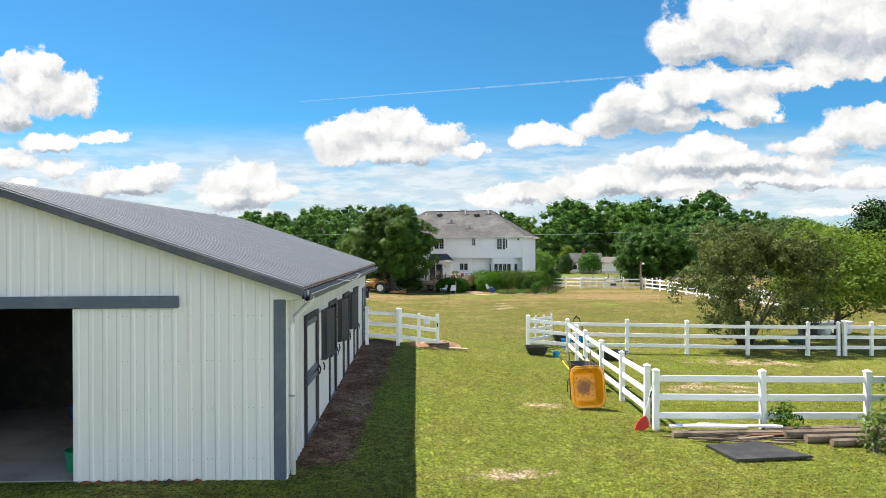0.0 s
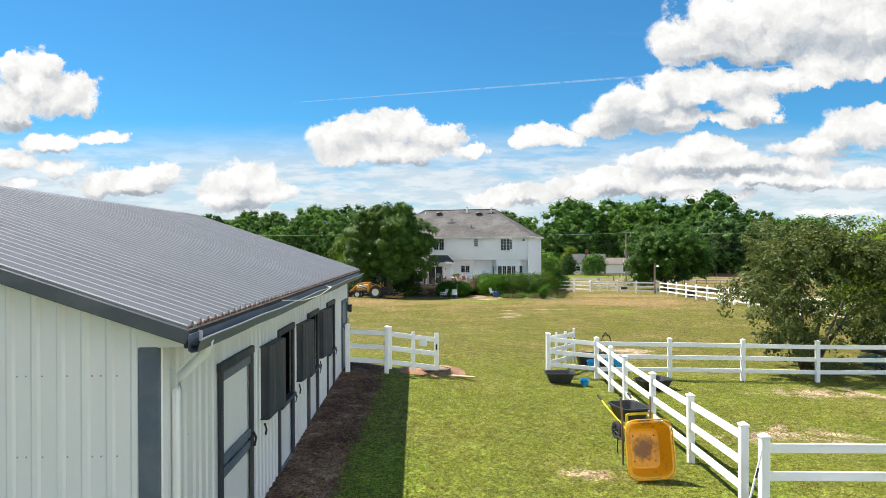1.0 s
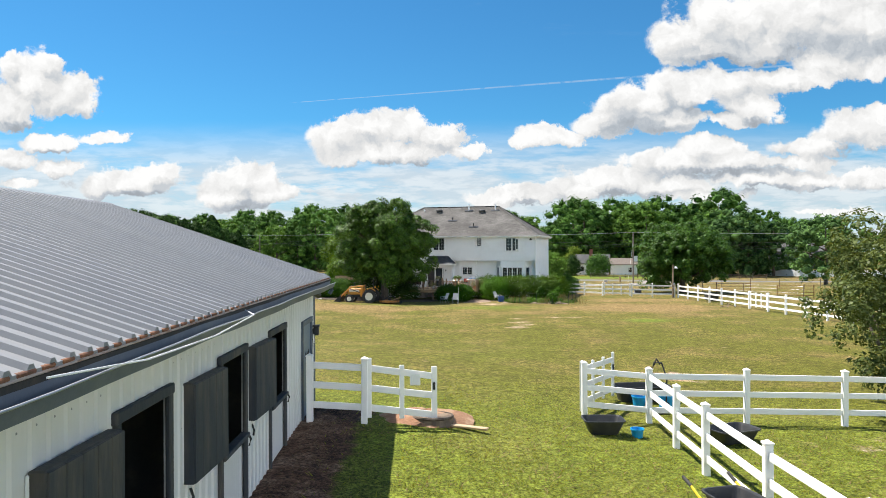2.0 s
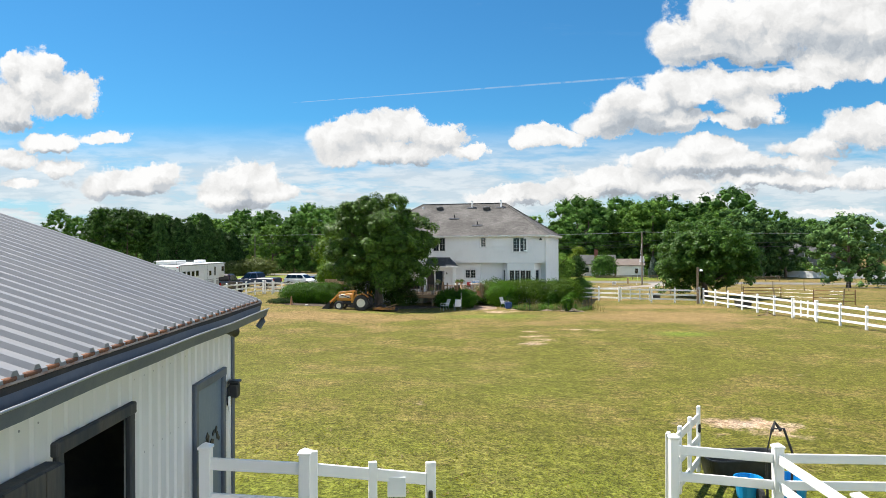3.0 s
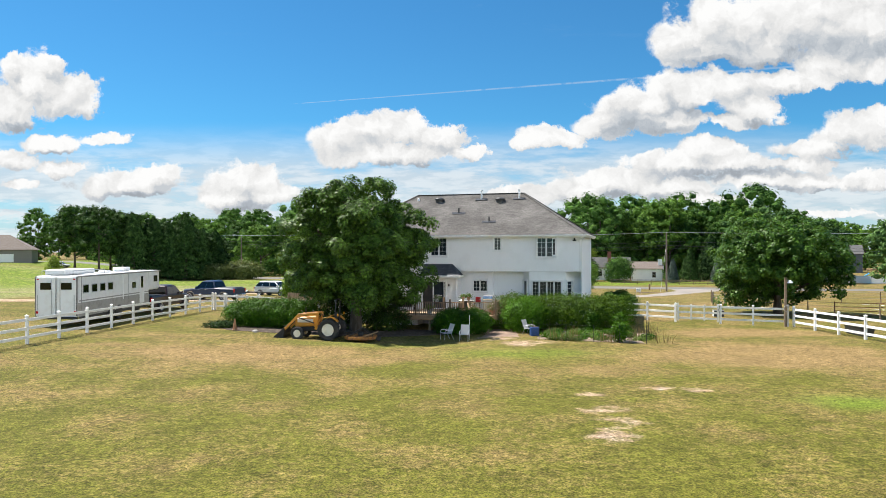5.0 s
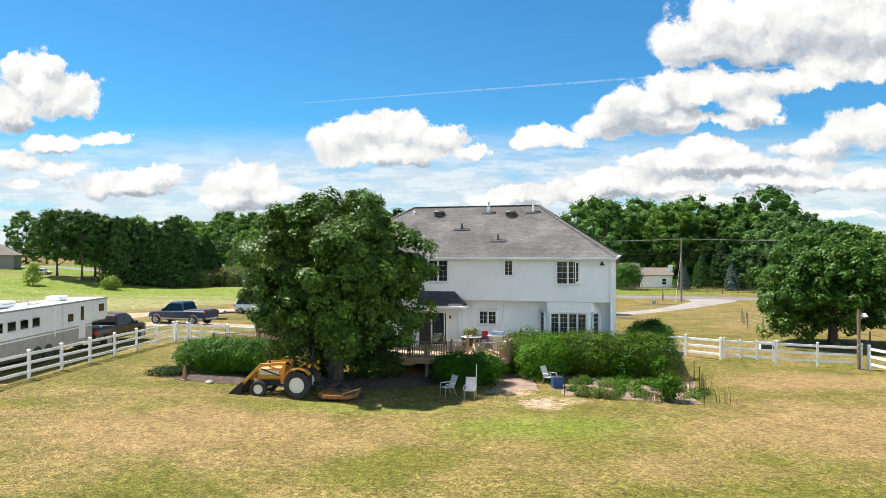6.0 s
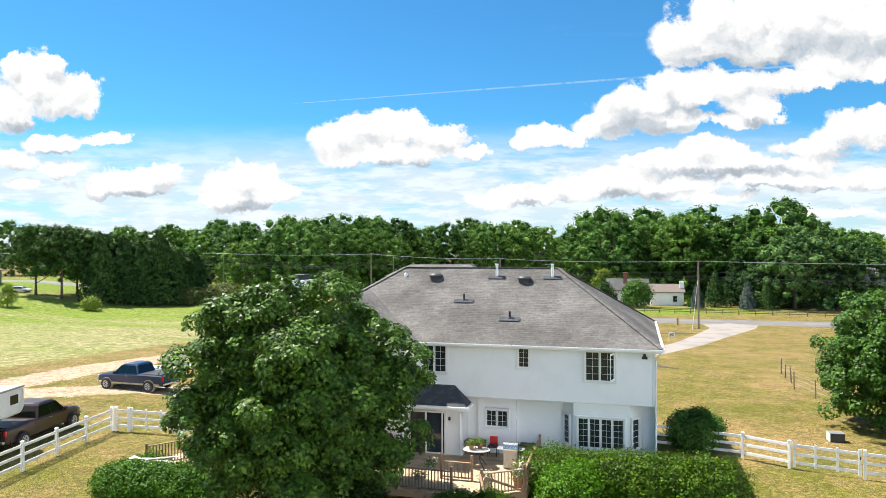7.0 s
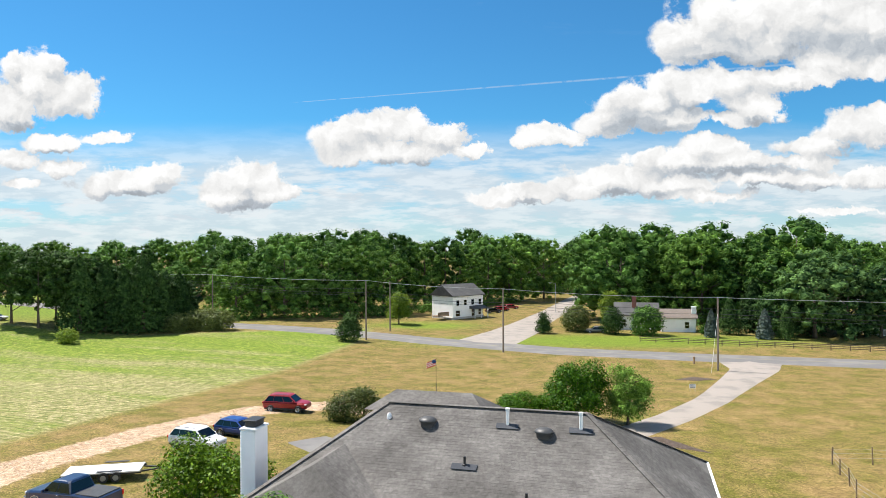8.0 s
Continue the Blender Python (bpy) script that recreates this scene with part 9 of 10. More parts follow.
part("hose_coil", Mesh().tube([(0.16 * math.cos(a), -0.13, 1.2 + 0.2 * math.sin(a)) for a in np.linspace(0, 12.6, 36)], 0.018, 6), GALV, lp)
tank = thing("stock_tank", "long black water tank beside the paddock fence", "tub", on(24.3, 73.4, 85))
part("shell", tray_mesh(0.8, 2.4, 0.55, 0.08), BLACK_PLASTIC, tank)
saw = thing("saw_trestle", "grey weathered folding trestle lying by the fence", "trestle", on(22.6, 65.6, 30))
for a, b in (((-0.5, -0.3, 0), (0.5, 0.2, 0.5)), ((0.5, -0.3, 0), (-0.5, 0.2, 0.5)), ((-0.6, 0.3, 0.02), (0.5, 0.3, 0.1)), ((-0.5, -0.2, 0.45), (0.5, -0.1, 0.3))):
    part("leg", Mesh().beam(a, b, 0.06, 0.04), WOOD_GREY, saw)


# pipe gates and wire fence in the front pasture
def wire_fence(posts, label, h=1.25, wires=(0.5, 0.85, 1.15)):
    f = thing("wire_fence", label, "fence")
    r = random.Random(len(posts))
    for x, y in posts:
        lean = r.uniform(-0.08, 0.08)
        part("post", Mesh().tube([(x, y, gz(x, y) - 0.2), (x + lean, y, gz(x, y) + h * r.uniform(0.9, 1.15))], [0.055, 0.045], 7), WOOD_GREY, f)
    for hh in wires:
        part("wire", Mesh().tube([(x, y, gz(x, y) + hh) for x, y in posts], 0.008, 4), GALV, f)
    return f


wire_fence([(30.4, 111.6), (29.4, 108.8), (28.6, 106.2), (27.4, 103.4), (27.0, 99.5), (26.8, 96)], "old wire fence on leaning wooden posts in the pasture")
wire_fence([(30.4, 111.6), (33.5, 111.5), (36.8, 111), (40, 110), (43.5, 108.5), (47, 107.2), (52, 106), (58, 104), (64, 103)], "wire fence across the front pasture")
wire_fence([(26.8, 96), (29, 88), (31, 82), (34, 76)], "wire fence behind the round maple")
for x0, y0, x1, y1 in ((29.2, 84.6, 32.2, 83.2), (32.0, 77.0, 35.0, 76.0)):
    pg = thing("pipe_gate", "rusty brown tubular gate in the pasture", "gate")
    for hh in (0.3, 0.6, 0.9, 1.2):
        part("bar", Mesh().tube([(x0, y0, gz(x0, y0) + hh), (x1, y1, gz(x1, y1) + hh)], 0.025, 6), RUST, pg)
    for x, y in ((x0, y0), (x1, y1)):
        part("upright", Mesh().tube([(x, y, gz(x, y)), (x, y, gz(x, y) + 1.3)], 0.04, 6), RUST, pg)


# ---------------- by the road ----------------
def utility_pole(x, y, top, label, cross=0.0):
    z = gz(x, y)
    p = thing("utility_pole", label, "utility pole", pose(x, y, z), "poles along the road")
    part("shaft", Mesh().tube([(0, 0, -0.4), (0, 0, top - z)], [0.17, 0.12], 10), POLE_WOOD, p)
    part("insulator", Mesh().lathe((0, 0, top - z), [(0.03, 0), (0.07, 0.05), (0.05, 0.18), (0, 0.2)], 8), GALV, p)
    if cross:
        part("crossarm", Mesh().box((0, -0.16, top - z - 0.5), (cross, 0.1, 0.12)), POLE_WOOD, p)
        part("transformer", Mesh().lathe((0.3, -0.1, top - z - 1.4), [(0, 0.45), (0.2, 0.42), (0.2, -0.4), (0, -0.42)], 12), GALV, p)
    return (x, y, top)


P0 = utility_pole(100, 150.5, 7.2, "wooden utility pole at the bend of the road")
P1 = utility_pole(42.0, 163.4, 7.5, "tall wooden utility pole by the driveway mouth")
P2 = utility_pole(10.9, 184.4, 7.7, "wooden utility pole beside the road")
P3 = utility_pole(-16.2, 200.9, 8.6, "wooden utility pole near the roadside bush")
P4 = utility_pole(-60, 236, 8.6, "distant wooden utility pole by the wood")
utility_pole(-12.5, 217, 7.6, "second wooden pole across the road")
P5 = (-150, 262, 9.0)
for (hh, r, nm) in ((0.12, 0.035, "top"), (-1.6, 0.022, "mid"), (-2.4, 0.03, "low"), (-2.9, 0.02, "low")):
    for a, b in ((P0, P1), (P1, P2), (P2, P3), (P3, P4), (P4, P5), ((190, 138, 7.2), P0)):
        pts = [(a[0] + (b[0] - a[0]) * t, a[1] + (b[1] - a[1]) * t, a[2] + (b[2] - a[2]) * t + hh - 0.8 * 4 * t * (1 - t) * (0.45 if hh > 0 else 0.7)) for t in np.linspace(0, 1, 13)]
        tagged(new("overhead_wire", Mesh().tube(pts, r, 5).data("overhead_wire", GALV if hh > 0 else BLACK_IRON)), "thin utility wire strung between the roadside poles", "wire", "wires along the road")
tagged(new("guy_wire", Mesh().tube([(42.0, 163.4, 5.5), (40.3, 161.6, gz(40, 162))], 0.02, 5).data("guy_wire", TRIM_WHITE)), "pale guy wire staying the utility pole", "wire")
sl = thing("street_lamp", "grey street lamp with a short arm by the side road", "street lamp", on(33, 262))
part("pole", Mesh().tube([(0, 0, -0.3), (0, 0, 8.6)], [0.11, 0.07], 8), GALV, sl)
part("arm", Mesh().tube([(0, 0, 8.5), (-0.6, -0.2, 8.8), (-1.5, -0.4, 8.85)], 0.045, 6), GALV, sl)
part("lamp_head", Mesh().box((-1.8, -0.45, 8.83), (0.7, 0.3, 0.16), bevel=0.05), GALV, sl)
rp = thing("rail_fence", "dark split-rail fence along the far side of the road", "fence")
ln = line_posts((40, 198.5), (80, 181.5), 3.0)
for x, y in ln:
    part("post", Mesh().box((x, y, gz(x, y) + 0.5), (0.14, 0.14, 1.3)), WOOD_GREY, rp)
for a, b in zip(ln, ln[1:]):
    for hh in (0.4, 0.75, 1.05):
        part("rail", Mesh().beam((*a, gz(*a) + hh), (*b, gz(*b) + hh), 0.06, 0.12), WOOD_GREY, rp)
fp = thing("flagpole", "thin pole with a small striped flag on the front lawn", "flag", on(-0.9, 143.7))
part("pole", Mesh().tube([(0, 0, 0), (0, 0, 4.6)], [0.045, 0.03], 8), BLACK_IRON, fp)
flag_w, flag_h = 1.15, 0.75
for k in range(7):
    m = Mesh()
    z = 4.5 - flag_h * (k + 0.5) / 7
    pts = [(-0.03 - flag_w * t, 0.05 * math.sin(5 * t), z - 0.42 * t) for t in np.linspace(0, 1, 7)]
    for a, b in zip(pts, pts[1:]):
        m.beam(a, b, 0.015, flag_h / 7 + 0.01, 0.002)
    part("stripe", m, RED_PLASTIC if k % 2 == 0 else TRIM_WHITE, fp)
part("canton", Mesh().box((-0.26, -0.02, 4.22), (0.46, 0.03, 0.42), Matrix.Rotation(-0.35, 4, "Y")), DEEP_BLUE, fp)
flat_patch("flag_bed", [(-2.2, 142.6), (2.5, 142.4), (2.8, 143.6), (-2.4, 143.9)], "narrow dark bed at the foot of the flagpole", "planting bed", MULCH, 0.05, 9)
sg = thing("yard_sign", "small yard sign with dark bars on the front lawn", "sign", on(31.6, 145.3, -5))
part("board", Mesh().box((0, 0, 0.75), (0.75, 0.03, 0.55)), TRIM_WHITE, sg)
for z, w in ((0.92, 0.6), (0.78, 0.5), (0.62, 0.66)):
    part("bar", Mesh().box((0, -0.02, z), (w, 0.01, 0.07)), BLACK_IRON, sg)
for s in (-1, 1):
    part("leg", Mesh().tube([(s * 0.3, 0, 0), (s * 0.3, 0, 0.6)], 0.015, 5), GALV, sg)
tagged(new("mail_post", Mesh().box((0, 0, 0.6), (0.3, 0.3, 1.2), bevel=0.03).data("mail_post", WOOD_RAIL)), "short brown wooden post at the roadside", "post").matrix_basis = on(40.8, 170.2)


def far_house(label, at, w, d, h, roof_h, wall, roof_mat, windows, hip=False, chimney=None, garage=False):
    """A neighbour's house, front towards -y: walls, gable roof with overhang, windows with panes."""
    f = thing("neighbour_house", label, "house", at)
    part("wall", Mesh().box((0, d / 2, h / 2 - 0.3), (w, d, h + 0.6), bevel=0.03), wall, f)
    if not hip:
        for x in (-w / 2 + 0.05, w / 2 - 0.05):
            part("gable_wall", Mesh().prism([(0, h), (d, h), (d / 2, h + roof_h)], x - 0.05, x + 0.05, "x"), wall, f)
    e = 0.45
    ins = d / 2 if hip else -e
    A = [(-w / 2 - e, -e, h - 0.1), (w / 2 + e, -e, h - 0.1), (w / 2 + e, d + e, h - 0.1), (-w / 2 - e, d + e, h - 0.1), (-w / 2 + ins, d / 2, h + roof_h), (w / 2 - ins, d / 2, h + roof_h)]
    rf = Mesh().add(A + [(x, y, z + 0.14) for x, y, z in A], [(6, 7, 11, 10), (8, 9, 10, 11), (7, 8, 11), (9, 6, 10), (0, 4, 5, 1), (2, 5, 4, 3), (0, 1, 7, 6), (2, 3, 9, 8), (1, 5, 2), (3, 4, 0), (1, 2, 8, 7), (3, 0, 6, 9)])
    part("roof", rf, roof_mat, f)
    for x, z, ww, wh in windows:
        win = part("window", Mesh().box((x, -0.03, z), (ww, 0.06, wh)), CAR_GLASS, f)
        part("window_frame", Mesh().box((x, -0.05, z + wh / 2), (ww + 0.2, 0.08, 0.1)).box((x, -0.05, z - wh / 2), (ww + 0.2, 0.08, 0.1)).box((x - ww / 2, -0.05, z), (0.1, 0.08, wh)).box((x + ww / 2, -0.05, z), (0.1, 0.08, wh)).box((x, -0.05, z), (ww, 0.07, 0.06)), TRIM_WHITE, win)
    if chimney:
        x, y, top, mt = chimney
        part("chimney", Mesh().box((x, y, top / 2), (1.0, 0.8, top), bevel=0.02).box((x, y, top + 0.05), (1.15, 0.95, 0.12)), mt, f)
    if garage:
        part("garage_door", Mesh().box((w * 0.28, -0.04, 1.15), (4.6, 0.06, 2.2)), TRIM_WHITE, f)
    return f


BRICK_RED = material("red_brick", (0.27, 0.10, 0.07), 0.85, spots=(0.2, 0.08, 0.06), spot_scale=6, grain=0.2)
GREY_SIDING = material("slate_grey_siding", (0.10, 0.115, 0.14), 0.7, grain=0.08)
TAN_SIDING = material("taupe_siding", (0.22, 0.20, 0.18), 0.7, grain=0.08)
BROWN_ROOF = material("brown_shingles", (0.15, 0.12, 0.10), 0.9, spots=(0.19, 0.16, 0.14), grain=0.2)
fh = far_house("white two-storey corner house with grey gable roof", on(6.6, 247, 42), 11.5, 8.6, 6.3, 2.9, SIDING, SHINGLE, [(-4, 4.4, 1.1, 1.5), (-1.2, 4.4, 1.1, 1.5), (1.6, 4.4, 1.1, 1.5), (4.4, 4.4, 1.1, 1.5), (-4, 1.6, 1.6, 1.6), (1.8, 1.5, 1.2, 1.9), (4.4, 1.6, 1.2, 1.6)])
part("porch_roof", Mesh().prism([(-2.2, 2.7), (0, 3.4), (0, 2.6), (-2.2, 2.55)], 0.4, 5.8, "x"), SHINGLE, fh)
for x in (0.6, 3.0, 5.6):
    part("porch_post", Mesh().box((x, -2.0, 1.2), (0.16, 0.16, 2.6)), TRIM_WHITE, fh)
part("side_deck", Mesh().box((-8.2, 2.5, 1.1), (4.0, 3.0, 0.2)).box((-8.2, 1.05, 1.7), (4.0, 0.08, 0.9)), WOOD_GREY, fh)
part("foundation", Mesh().box((0, 4, 0.1), (12.1, 8.1, 0.9)), CONCRETE, fh)
far_house("white single-storey house with grey roof and brick chimney", on(45.0, 219, -14), 9.5, 7.5, 3.4, 2.6, SIDING, SHINGLE, [(-3, 1.7, 1.2, 1.4), (0, 1.7, 1.2, 1.4)], chimney=(-0.5, 2.2, 7.6, BRICK_RED))
far_house("low white wing with grey-brown roof and a white chimney", on(53.2, 214.5, -14), 7.5, 6.0, 3.2, 1.7, SIDING, BROWN_ROOF, [(1.9, 1.6, 1.0, 1.5)], chimney=(3.5, 1.6, 5.6, TRIM_WHITE))
far_house("dark slate-grey two-storey house with a pale roof", on(134, 272, -24), 19, 9, 6.4, 3.0, GREY_SIDING, SHINGLE, [(-5, 4.9, 1.3, 1.6), (0, 4.9, 1.3, 1.6), (5, 4.9, 1.3, 1.6), (-5, 1.7, 1.5, 1.6), (1, 1.7, 2.2, 1.6)])
far_house("long low taupe house with brown hip roof and garage", on(-126, 214, 24), 30, 12, 3.4, 4.0, TAN_SIDING, BROWN_ROOF, [(-2, 1.7, 1.4, 1.6), (1, 1.7, 1.4, 1.6), (-8, 1.7, 1.6, 1.5)], hip=True, garage=True)
wfn = thing("panel_fence", "long white solid panel fence beyond the road", "fence")
for a, b in zip(line_posts((90, 212), (101, 196), 2.4), line_posts((90, 212), (101, 196), 2.4)[1:]):
    part("panel", Mesh().beam((*a, gz(*a) + 0.95), (*b, gz(*b) + 0.95), 0.05, 1.8), TRIM_WHITE, wfn)
for a, b in zip(line_posts((101, 196), (140, 190), 2.4), line_posts((101, 196), (140, 190), 2.4)[1:]):
    part("panel", Mesh().beam((*a, gz(*a) + 0.95), (*b, gz(*b) + 0.95), 0.05, 1.8), TRIM_WHITE, wfn)
ps = thing("play_set", "wooden play set with a blue slide beyond the fence", "play set", on(118, 222))
part("frame", Mesh().box((0, 0, 2.6), (3.2, 2.2, 0.3)).box((-1.4, -0.9, 1.3), (0.2, 0.2, 2.6)).box((1.4, -0.9, 1.3), (0.2, 0.2, 2.6)).box((-1.4, 0.9, 1.3), (0.2, 0.2, 2.6)).box((1.4, 0.9, 1.3), (0.2, 0.2, 2.6)), WOOD_RAIL, ps)
part("slide", Mesh().beam((-1.5, 0, 1.6), (-4.0, 0, 0.2), 0.6, 0.08), BLUE_PLASTIC, ps)

# shrubs and small trees in front of the house and by the road
bush("round_shrub", "bright green round shrub in front of the house", on(8.2, 131.5), [(0, 0, 1.0, 2.2, 1.6, 1.2), (2.6, 0.4, 0.9, 1.2, 1.2, 1.0), (-1.2, 0, 1.0, 1.2, 1.2, 1.0)], HEDGE, 9000, 0.11, 71, category="shrub")
tree("small_tree", "bushy olive-green tree in the front garden", on(13.6, 127.5), 6.6, 3.2, 0.3, HEDGE, 15000, 0.13, 72, 20, 0.14, 6)
tree("small_tree", "bushy green-brown tree beside the driveway", on(18.3, 126.0), 6.0, 2.4, 0.3, OAK_LIGHT, 11000, 0.11, 73, 16, 0.12, 6)
bush("weeping_shrub", "drooping grey-green shrub at the house front", on(-9.2, 127.5), [(0, 0, 1.5, 2.4, 1.8, 1.5), (1.2, 0, 2.2, 1.3, 1.3, 1.1), (-1.4, 0, 1.0, 1.3, 1.3, 1.0)], APPLE, 9000, 0.11, 74, category="shrub")
tree("side_tree", "light green bushy tree against the house end", on(-11.4, 92.5), 6.6, 2.9, 0.3, HEDGE_GOLD, 17000, 0.11, 75, 18, 0.14, 6)
bush("roadside_bush", "grey-green upright bush at the roadside", on(-19.4, 198.5), [(0, 0, 2.0, 2.3, 2.2, 2.2), (0.4, 0, 4.0, 1.5, 1.5, 1.8)], CONIFER, 5000, 0.2, 76, category="bush")
bush("roadside_bush", "pale green spreading bush at the field's end", on(-55, 217), [(0, 0, 2.2, 4.5, 3, 2.4), (3.5, 0, 2.2, 2.8, 2.6, 2.2), (-3, 0, 2.0, 2.6, 2.4, 2.0)], APPLE, 6000, 0.28, 77, category="bush")
bush("roadside_bush", "dull green bush beside the conifers", on(-60.5, 213), [(0, 0, 1.8, 2.2, 2.2, 2.0)], APPLE, 3000, 0.26, 78, category="bush")
bush("yard_bush", "small bright bush with yellow-green leaves in the field", on(-72.5, 190), [(0, 0, 1.2, 1.6, 1.6, 1.3)], LOCUST, 1600, 0.2, 79, category="bush")
bush("yard_bush", "slim light-green sapling at the field's far edge", on(-87, 186), [(0, 0, 1.8, 1.3, 1.3, 1.9), (0, 0, 3.4, 0.8, 0.8, 1.0)], LOCUST, 1600, 0.2, 80, category="bush")
bush("round_bush", "rounded dark green bush before the white house", on(44.5, 209.5), [(0, 0, 2.8, 3.0, 2.6, 3.2)], OAK, 5000, 0.25, 81, category="bush")
bush("round_bush", "dark conical yew in the neighbour's garden", on(37.5, 211.5), [(0, 0, 2.2, 2.2, 2.0, 2.6), (0, 0, 4.4, 1.2, 1.2, 1.6)], CONIFER, 4200, 0.22, 82, category="bush")
bush("round_bush", "pale bushy tree beside the neighbour's house", on(30.5, 217), [(0, 0, 2.8, 3.0, 2.6, 2.8)], APPLE, 4200, 0.25, 83, category="bush")
bush("topiary_tree", "small dark tree with tiered crown on the corner lawn", on(22.5, 213.5), [(0, 0, 1.0, 1.6, 1.6, 0.7), (0, 0, 2.4, 1.3, 1.3, 0.8), (0, 0, 3.8, 0.8, 0.8, 0.7)], CONIFER, 3000, 0.2, 84, category="bush")
bush("round_bush", "low dark bushes by the white wing", on(58.5, 211), [(0, 0, 0.9, 1.5, 1.2, 1.0)], HEDGE, 1800, 0.18, 85, category="bush")
bush("fence_weeds", "leafy weeds growing through the fence end", on(10.6, 14.9), [(0, 0, 0.8, 0.9, 0.8, 0.9), (0.5, 0.2, 1.4, 0.8, 0.7, 0.8), (1.3, 0.1, 0.9, 0.9, 0.8, 0.9), (-0.4, -0.3, 0.4, 0.5, 0.4, 0.45)], HEDGE, 5000, 0.06, 86, category="weeds")
bush("fence_weeds", "small weed sprouting under the fence rail", on(7.6, 15.3), [(0, 0, 0.28, 0.28, 0.2, 0.3)], HEDGE, 350, 0.05, 87, category="weeds")
bush("fence_weeds", "pale green weed among the timber", on(8.7, 13.9), [(0, 0, 0.35, 0.22, 0.2, 0.4), (0.1, 0, 0.6, 0.15, 0.15, 0.25)], WEEDS, 420, 0.05, 88, category="weeds")
hose = tagged(new("hose_reel", Mesh().tube([(9.35 + 0.22 * math.cos(a), 13.6, 0.42 + 0.32 * math.sin(a)) for a in np.linspace(-0.5, 4.2, 14)], 0.035, 8).data("hose_reel", material("orange_rubber", (0.55, 0.16, 0.05), 0.5))), "orange hoop of hose standing by the timber pile", "hose")

tree("ornamental_tree", "yellow-green ornamental tree beside the neighbour's roof", on(41.5, 228), 8.6, 3.0, 0.6, LOCUST, 5000, 0.24, 89, 14, 0.16, 5)
tree("ornamental_tree", "bright yellow-green sapling at the wood's edge", on(-11.5, 232), 8.0, 3.0, 0.6, LOCUST, 5000, 0.24, 90, 14, 0.14, 5)

# undergrowth along the woods
rs = np.random.RandomState(77)
under = []
for line, hh in (([(-118, 262), (-84, 232), (-66, 228), (-50, 244), (-22, 248), (-12, 256), (26, 300)], 4.0), ([(62, 300), (64, 250), (58, 230)], 4.0), ([(58, 226), (76, 222), (98, 212), (112, 230)], 4.5), ([(-60, 290), (0, 330), (44, 345), (84, 345), (100, 300)], 5.0)):
    for (ax, ay), (bx_, by) in zip(line, line[1:]):
        n = int(math.hypot(bx_ - ax, by - ay) / 3.2)
        for k in range(n):
            t = (k + rs.rand()) / n
            x, y = ax + (bx_ - ax) * t, ay + (by - ay) * t + rs.uniform(0, 4)
            h = hh * rs.uniform(0.5, 1.1)
            under.append((x, y, gz(x, y) + h * 0.4, 2.6, 2.2, h * 0.6))
tagged(new("undergrowth", crown_mesh("undergrowth", OAK, under, 42000, 0.34, 77, 0.2)), "dark leafy undergrowth along the edge of the woods", "undergrowth", kind="stuff")

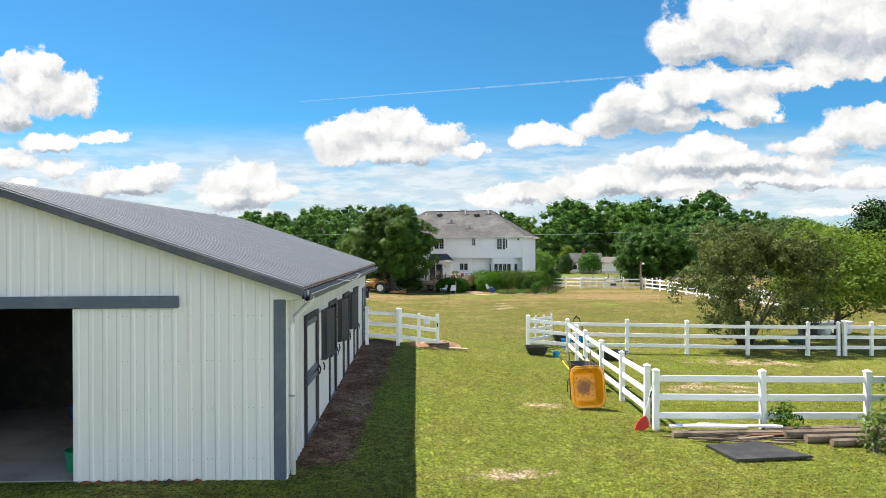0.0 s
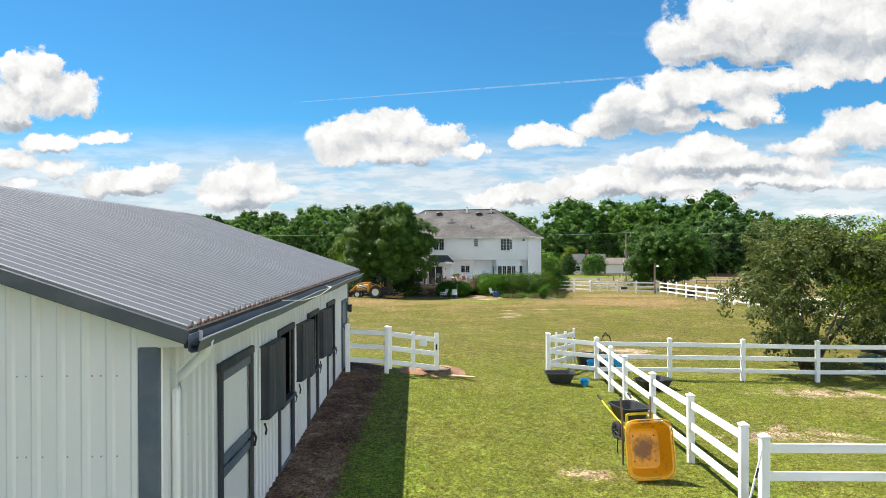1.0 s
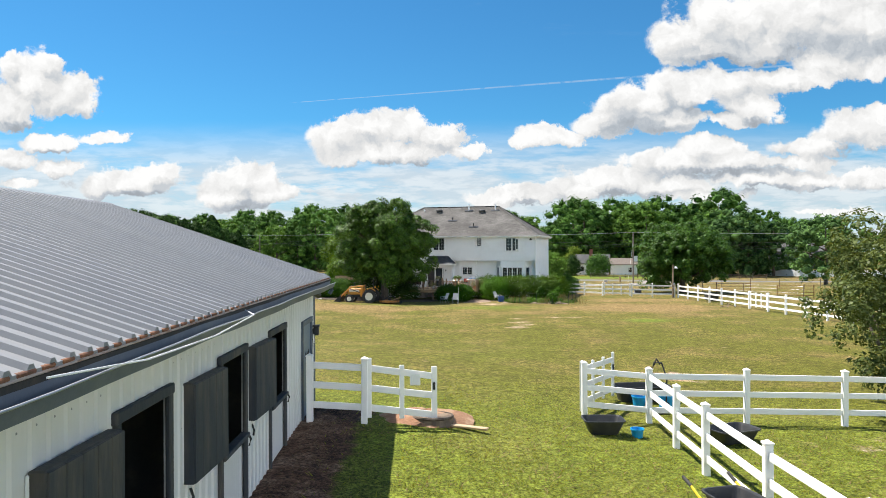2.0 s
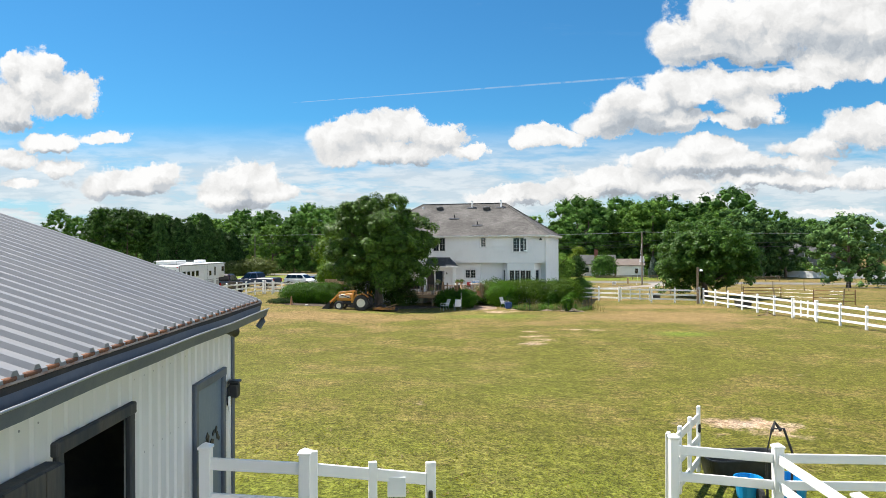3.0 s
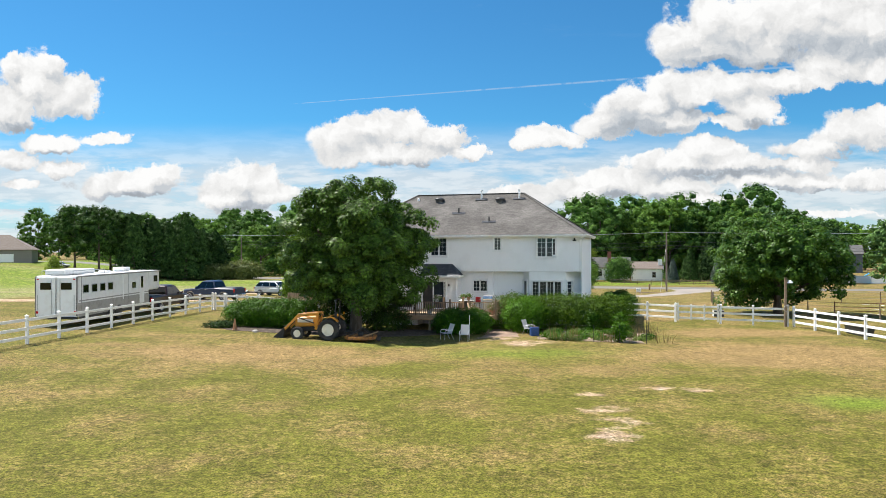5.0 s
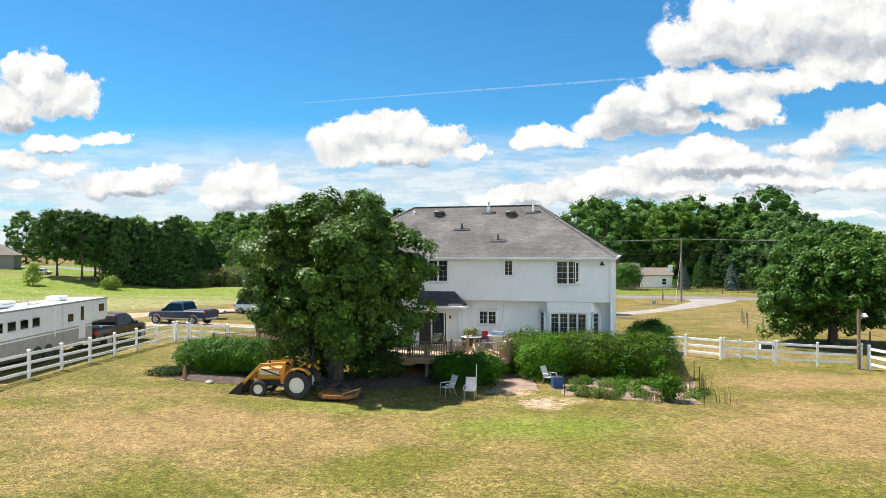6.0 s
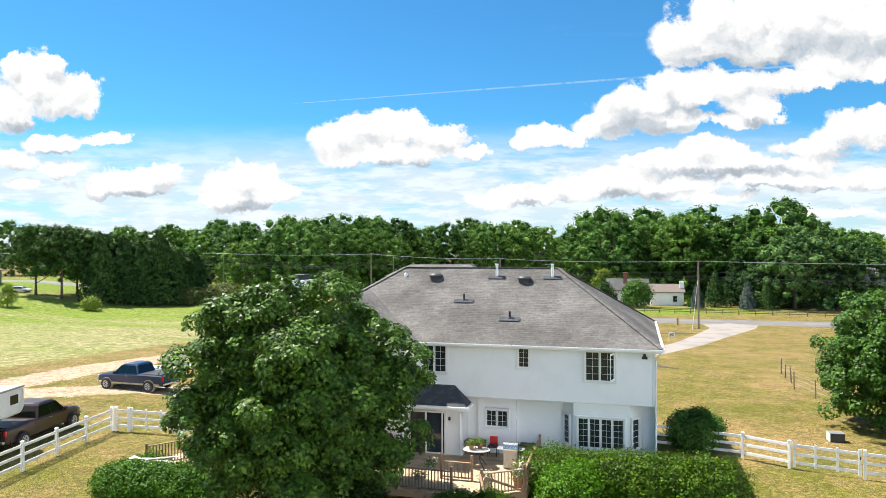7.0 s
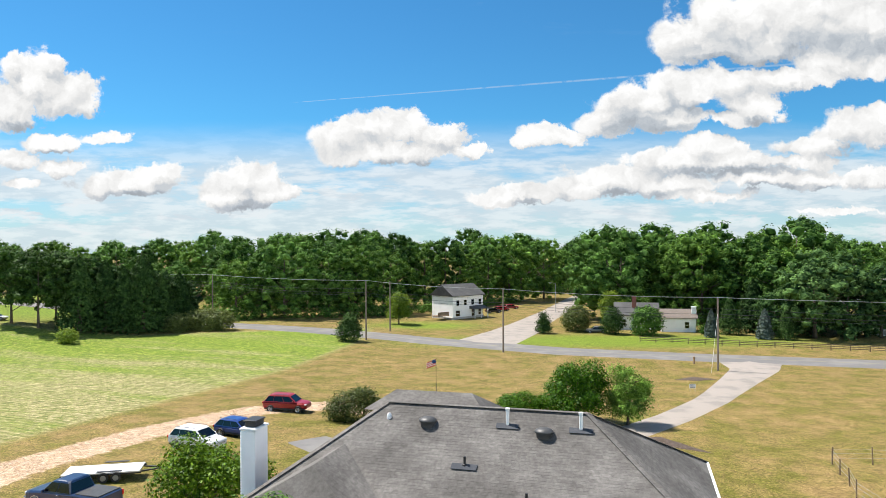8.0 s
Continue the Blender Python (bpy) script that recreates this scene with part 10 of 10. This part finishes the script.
# ---------------- grass blades and litter close to the path ----------------
def blades(name, count, box, size, mats, seed, label, keep=None):
    rs = np.random.RandomState(seed)
    x = rs.uniform(box[0], box[1], count)
    y = box[2] + (box[3] - box[2]) * rs.rand(count) ** 1.35
    ok = np.ones(count, bool) if keep is None else keep(x, y)
    x, y = x[ok], y[ok]
    n = len(x)
    z = ground_z(x, y)
    a = rs.uniform(0, 6.283, n)
    h = size * rs.uniform(0.5, 1.4, n)
    wdt = 0.009 * rs.uniform(0.7, 1.7, n) * (1 + (y - box[2]) / 55)
    lean = rs.normal(0, 1.5, (n, 2)) * h[:, None]
    base = np.stack([x, y, z - 0.005], 1)
    off = np.stack([np.cos(a) * wdt, np.sin(a) * wdt, np.zeros(n)], 1)
    tip = base + np.stack([lean[:, 0], lean[:, 1], h], 1)
    v = np.stack([base - off, base + off, tip], 1).reshape(-1, 3)
    me = bpy.data.meshes.new(name)
    me.vertices.add(len(v))
    me.vertices.foreach_set("co", v.astype(np.float32).ravel())
    me.loops.add(3 * n)
    me.loops.foreach_set("vertex_index", np.arange(3 * n, dtype=np.int32))
    me.polygons.add(n)
    me.polygons.foreach_set("loop_start", np.arange(n, dtype=np.int32) * 3)
    me.update(calc_edges=True)
    me.materials.append(mats)
    return tagged(new(name, me), label, "grass", kind="stuff")


GRASS = leaf_material("lawn_blades", (0.30, 0.29, 0.055), (0.115, 0.165, 0.016), 0.5, 0.7, 0.5, 0.55)
fade_rs = np.random.RandomState(17)
off_barn = lambda x, y: (fade_rs.rand(len(x)) < smooth01(np.abs(x), 18, 10) * smooth01(y, 34, 20)) & ~((x < -2.3) & (y > 11.2) & (y < 27.8)) & ~((x < -0.8) & (y > 11.5) & (y < 28) & (np.sin(x * 37 + y * 51) > -0.93))
DEAD_STRAW = leaf_material("trodden_straw", (0.22, 0.15, 0.085), (0.07, 0.04, 0.022), 0.1)
blades("grass", 120000, (-4, 18, 9.5, 34), 0.045, GRASS, 91, "short mown grass blades of the lawn", off_barn)
blades("dry_grass", 50000, (-4, 18, 9.5, 34), 0.04, STRAW, 92, "dry straw-coloured blades in the lawn", off_barn)
blades("straw_litter", 9000, (-2.7, -0.9, 11.7, 26.2), 0.018, DEAD_STRAW, 93, "scattered straw on the earth beside the barn", lambda x, y: x < -2.6 + 1.9 * np.abs(np.sin(x * 91 + y * 57)))


# splintered bark and lath under the timber
rk = random.Random(44)
for k in range(26):
    x, y = rk.uniform(4.9, 8.0), rk.uniform(14.35, 15.0)
    l = rk.uniform(0.5, 1.3)
    ob = tagged(new("lath", Mesh().box((0, 0, 0), (l, rk.uniform(0.03, 0.08), 0.018), bevel=0.004).data("lath", rk.choice((BARK, RUST, WOOD_GREY)))), "splintered dark brown lath in the timber pile", "lath", "timber pile under the fence")
    ob.matrix_basis = pose(x, y, gz(x, y) + 0.03 + 0.012 * (k % 7), rk.uniform(-6, 6), rk.uniform(-3, 3), rk.uniform(-16, 16))
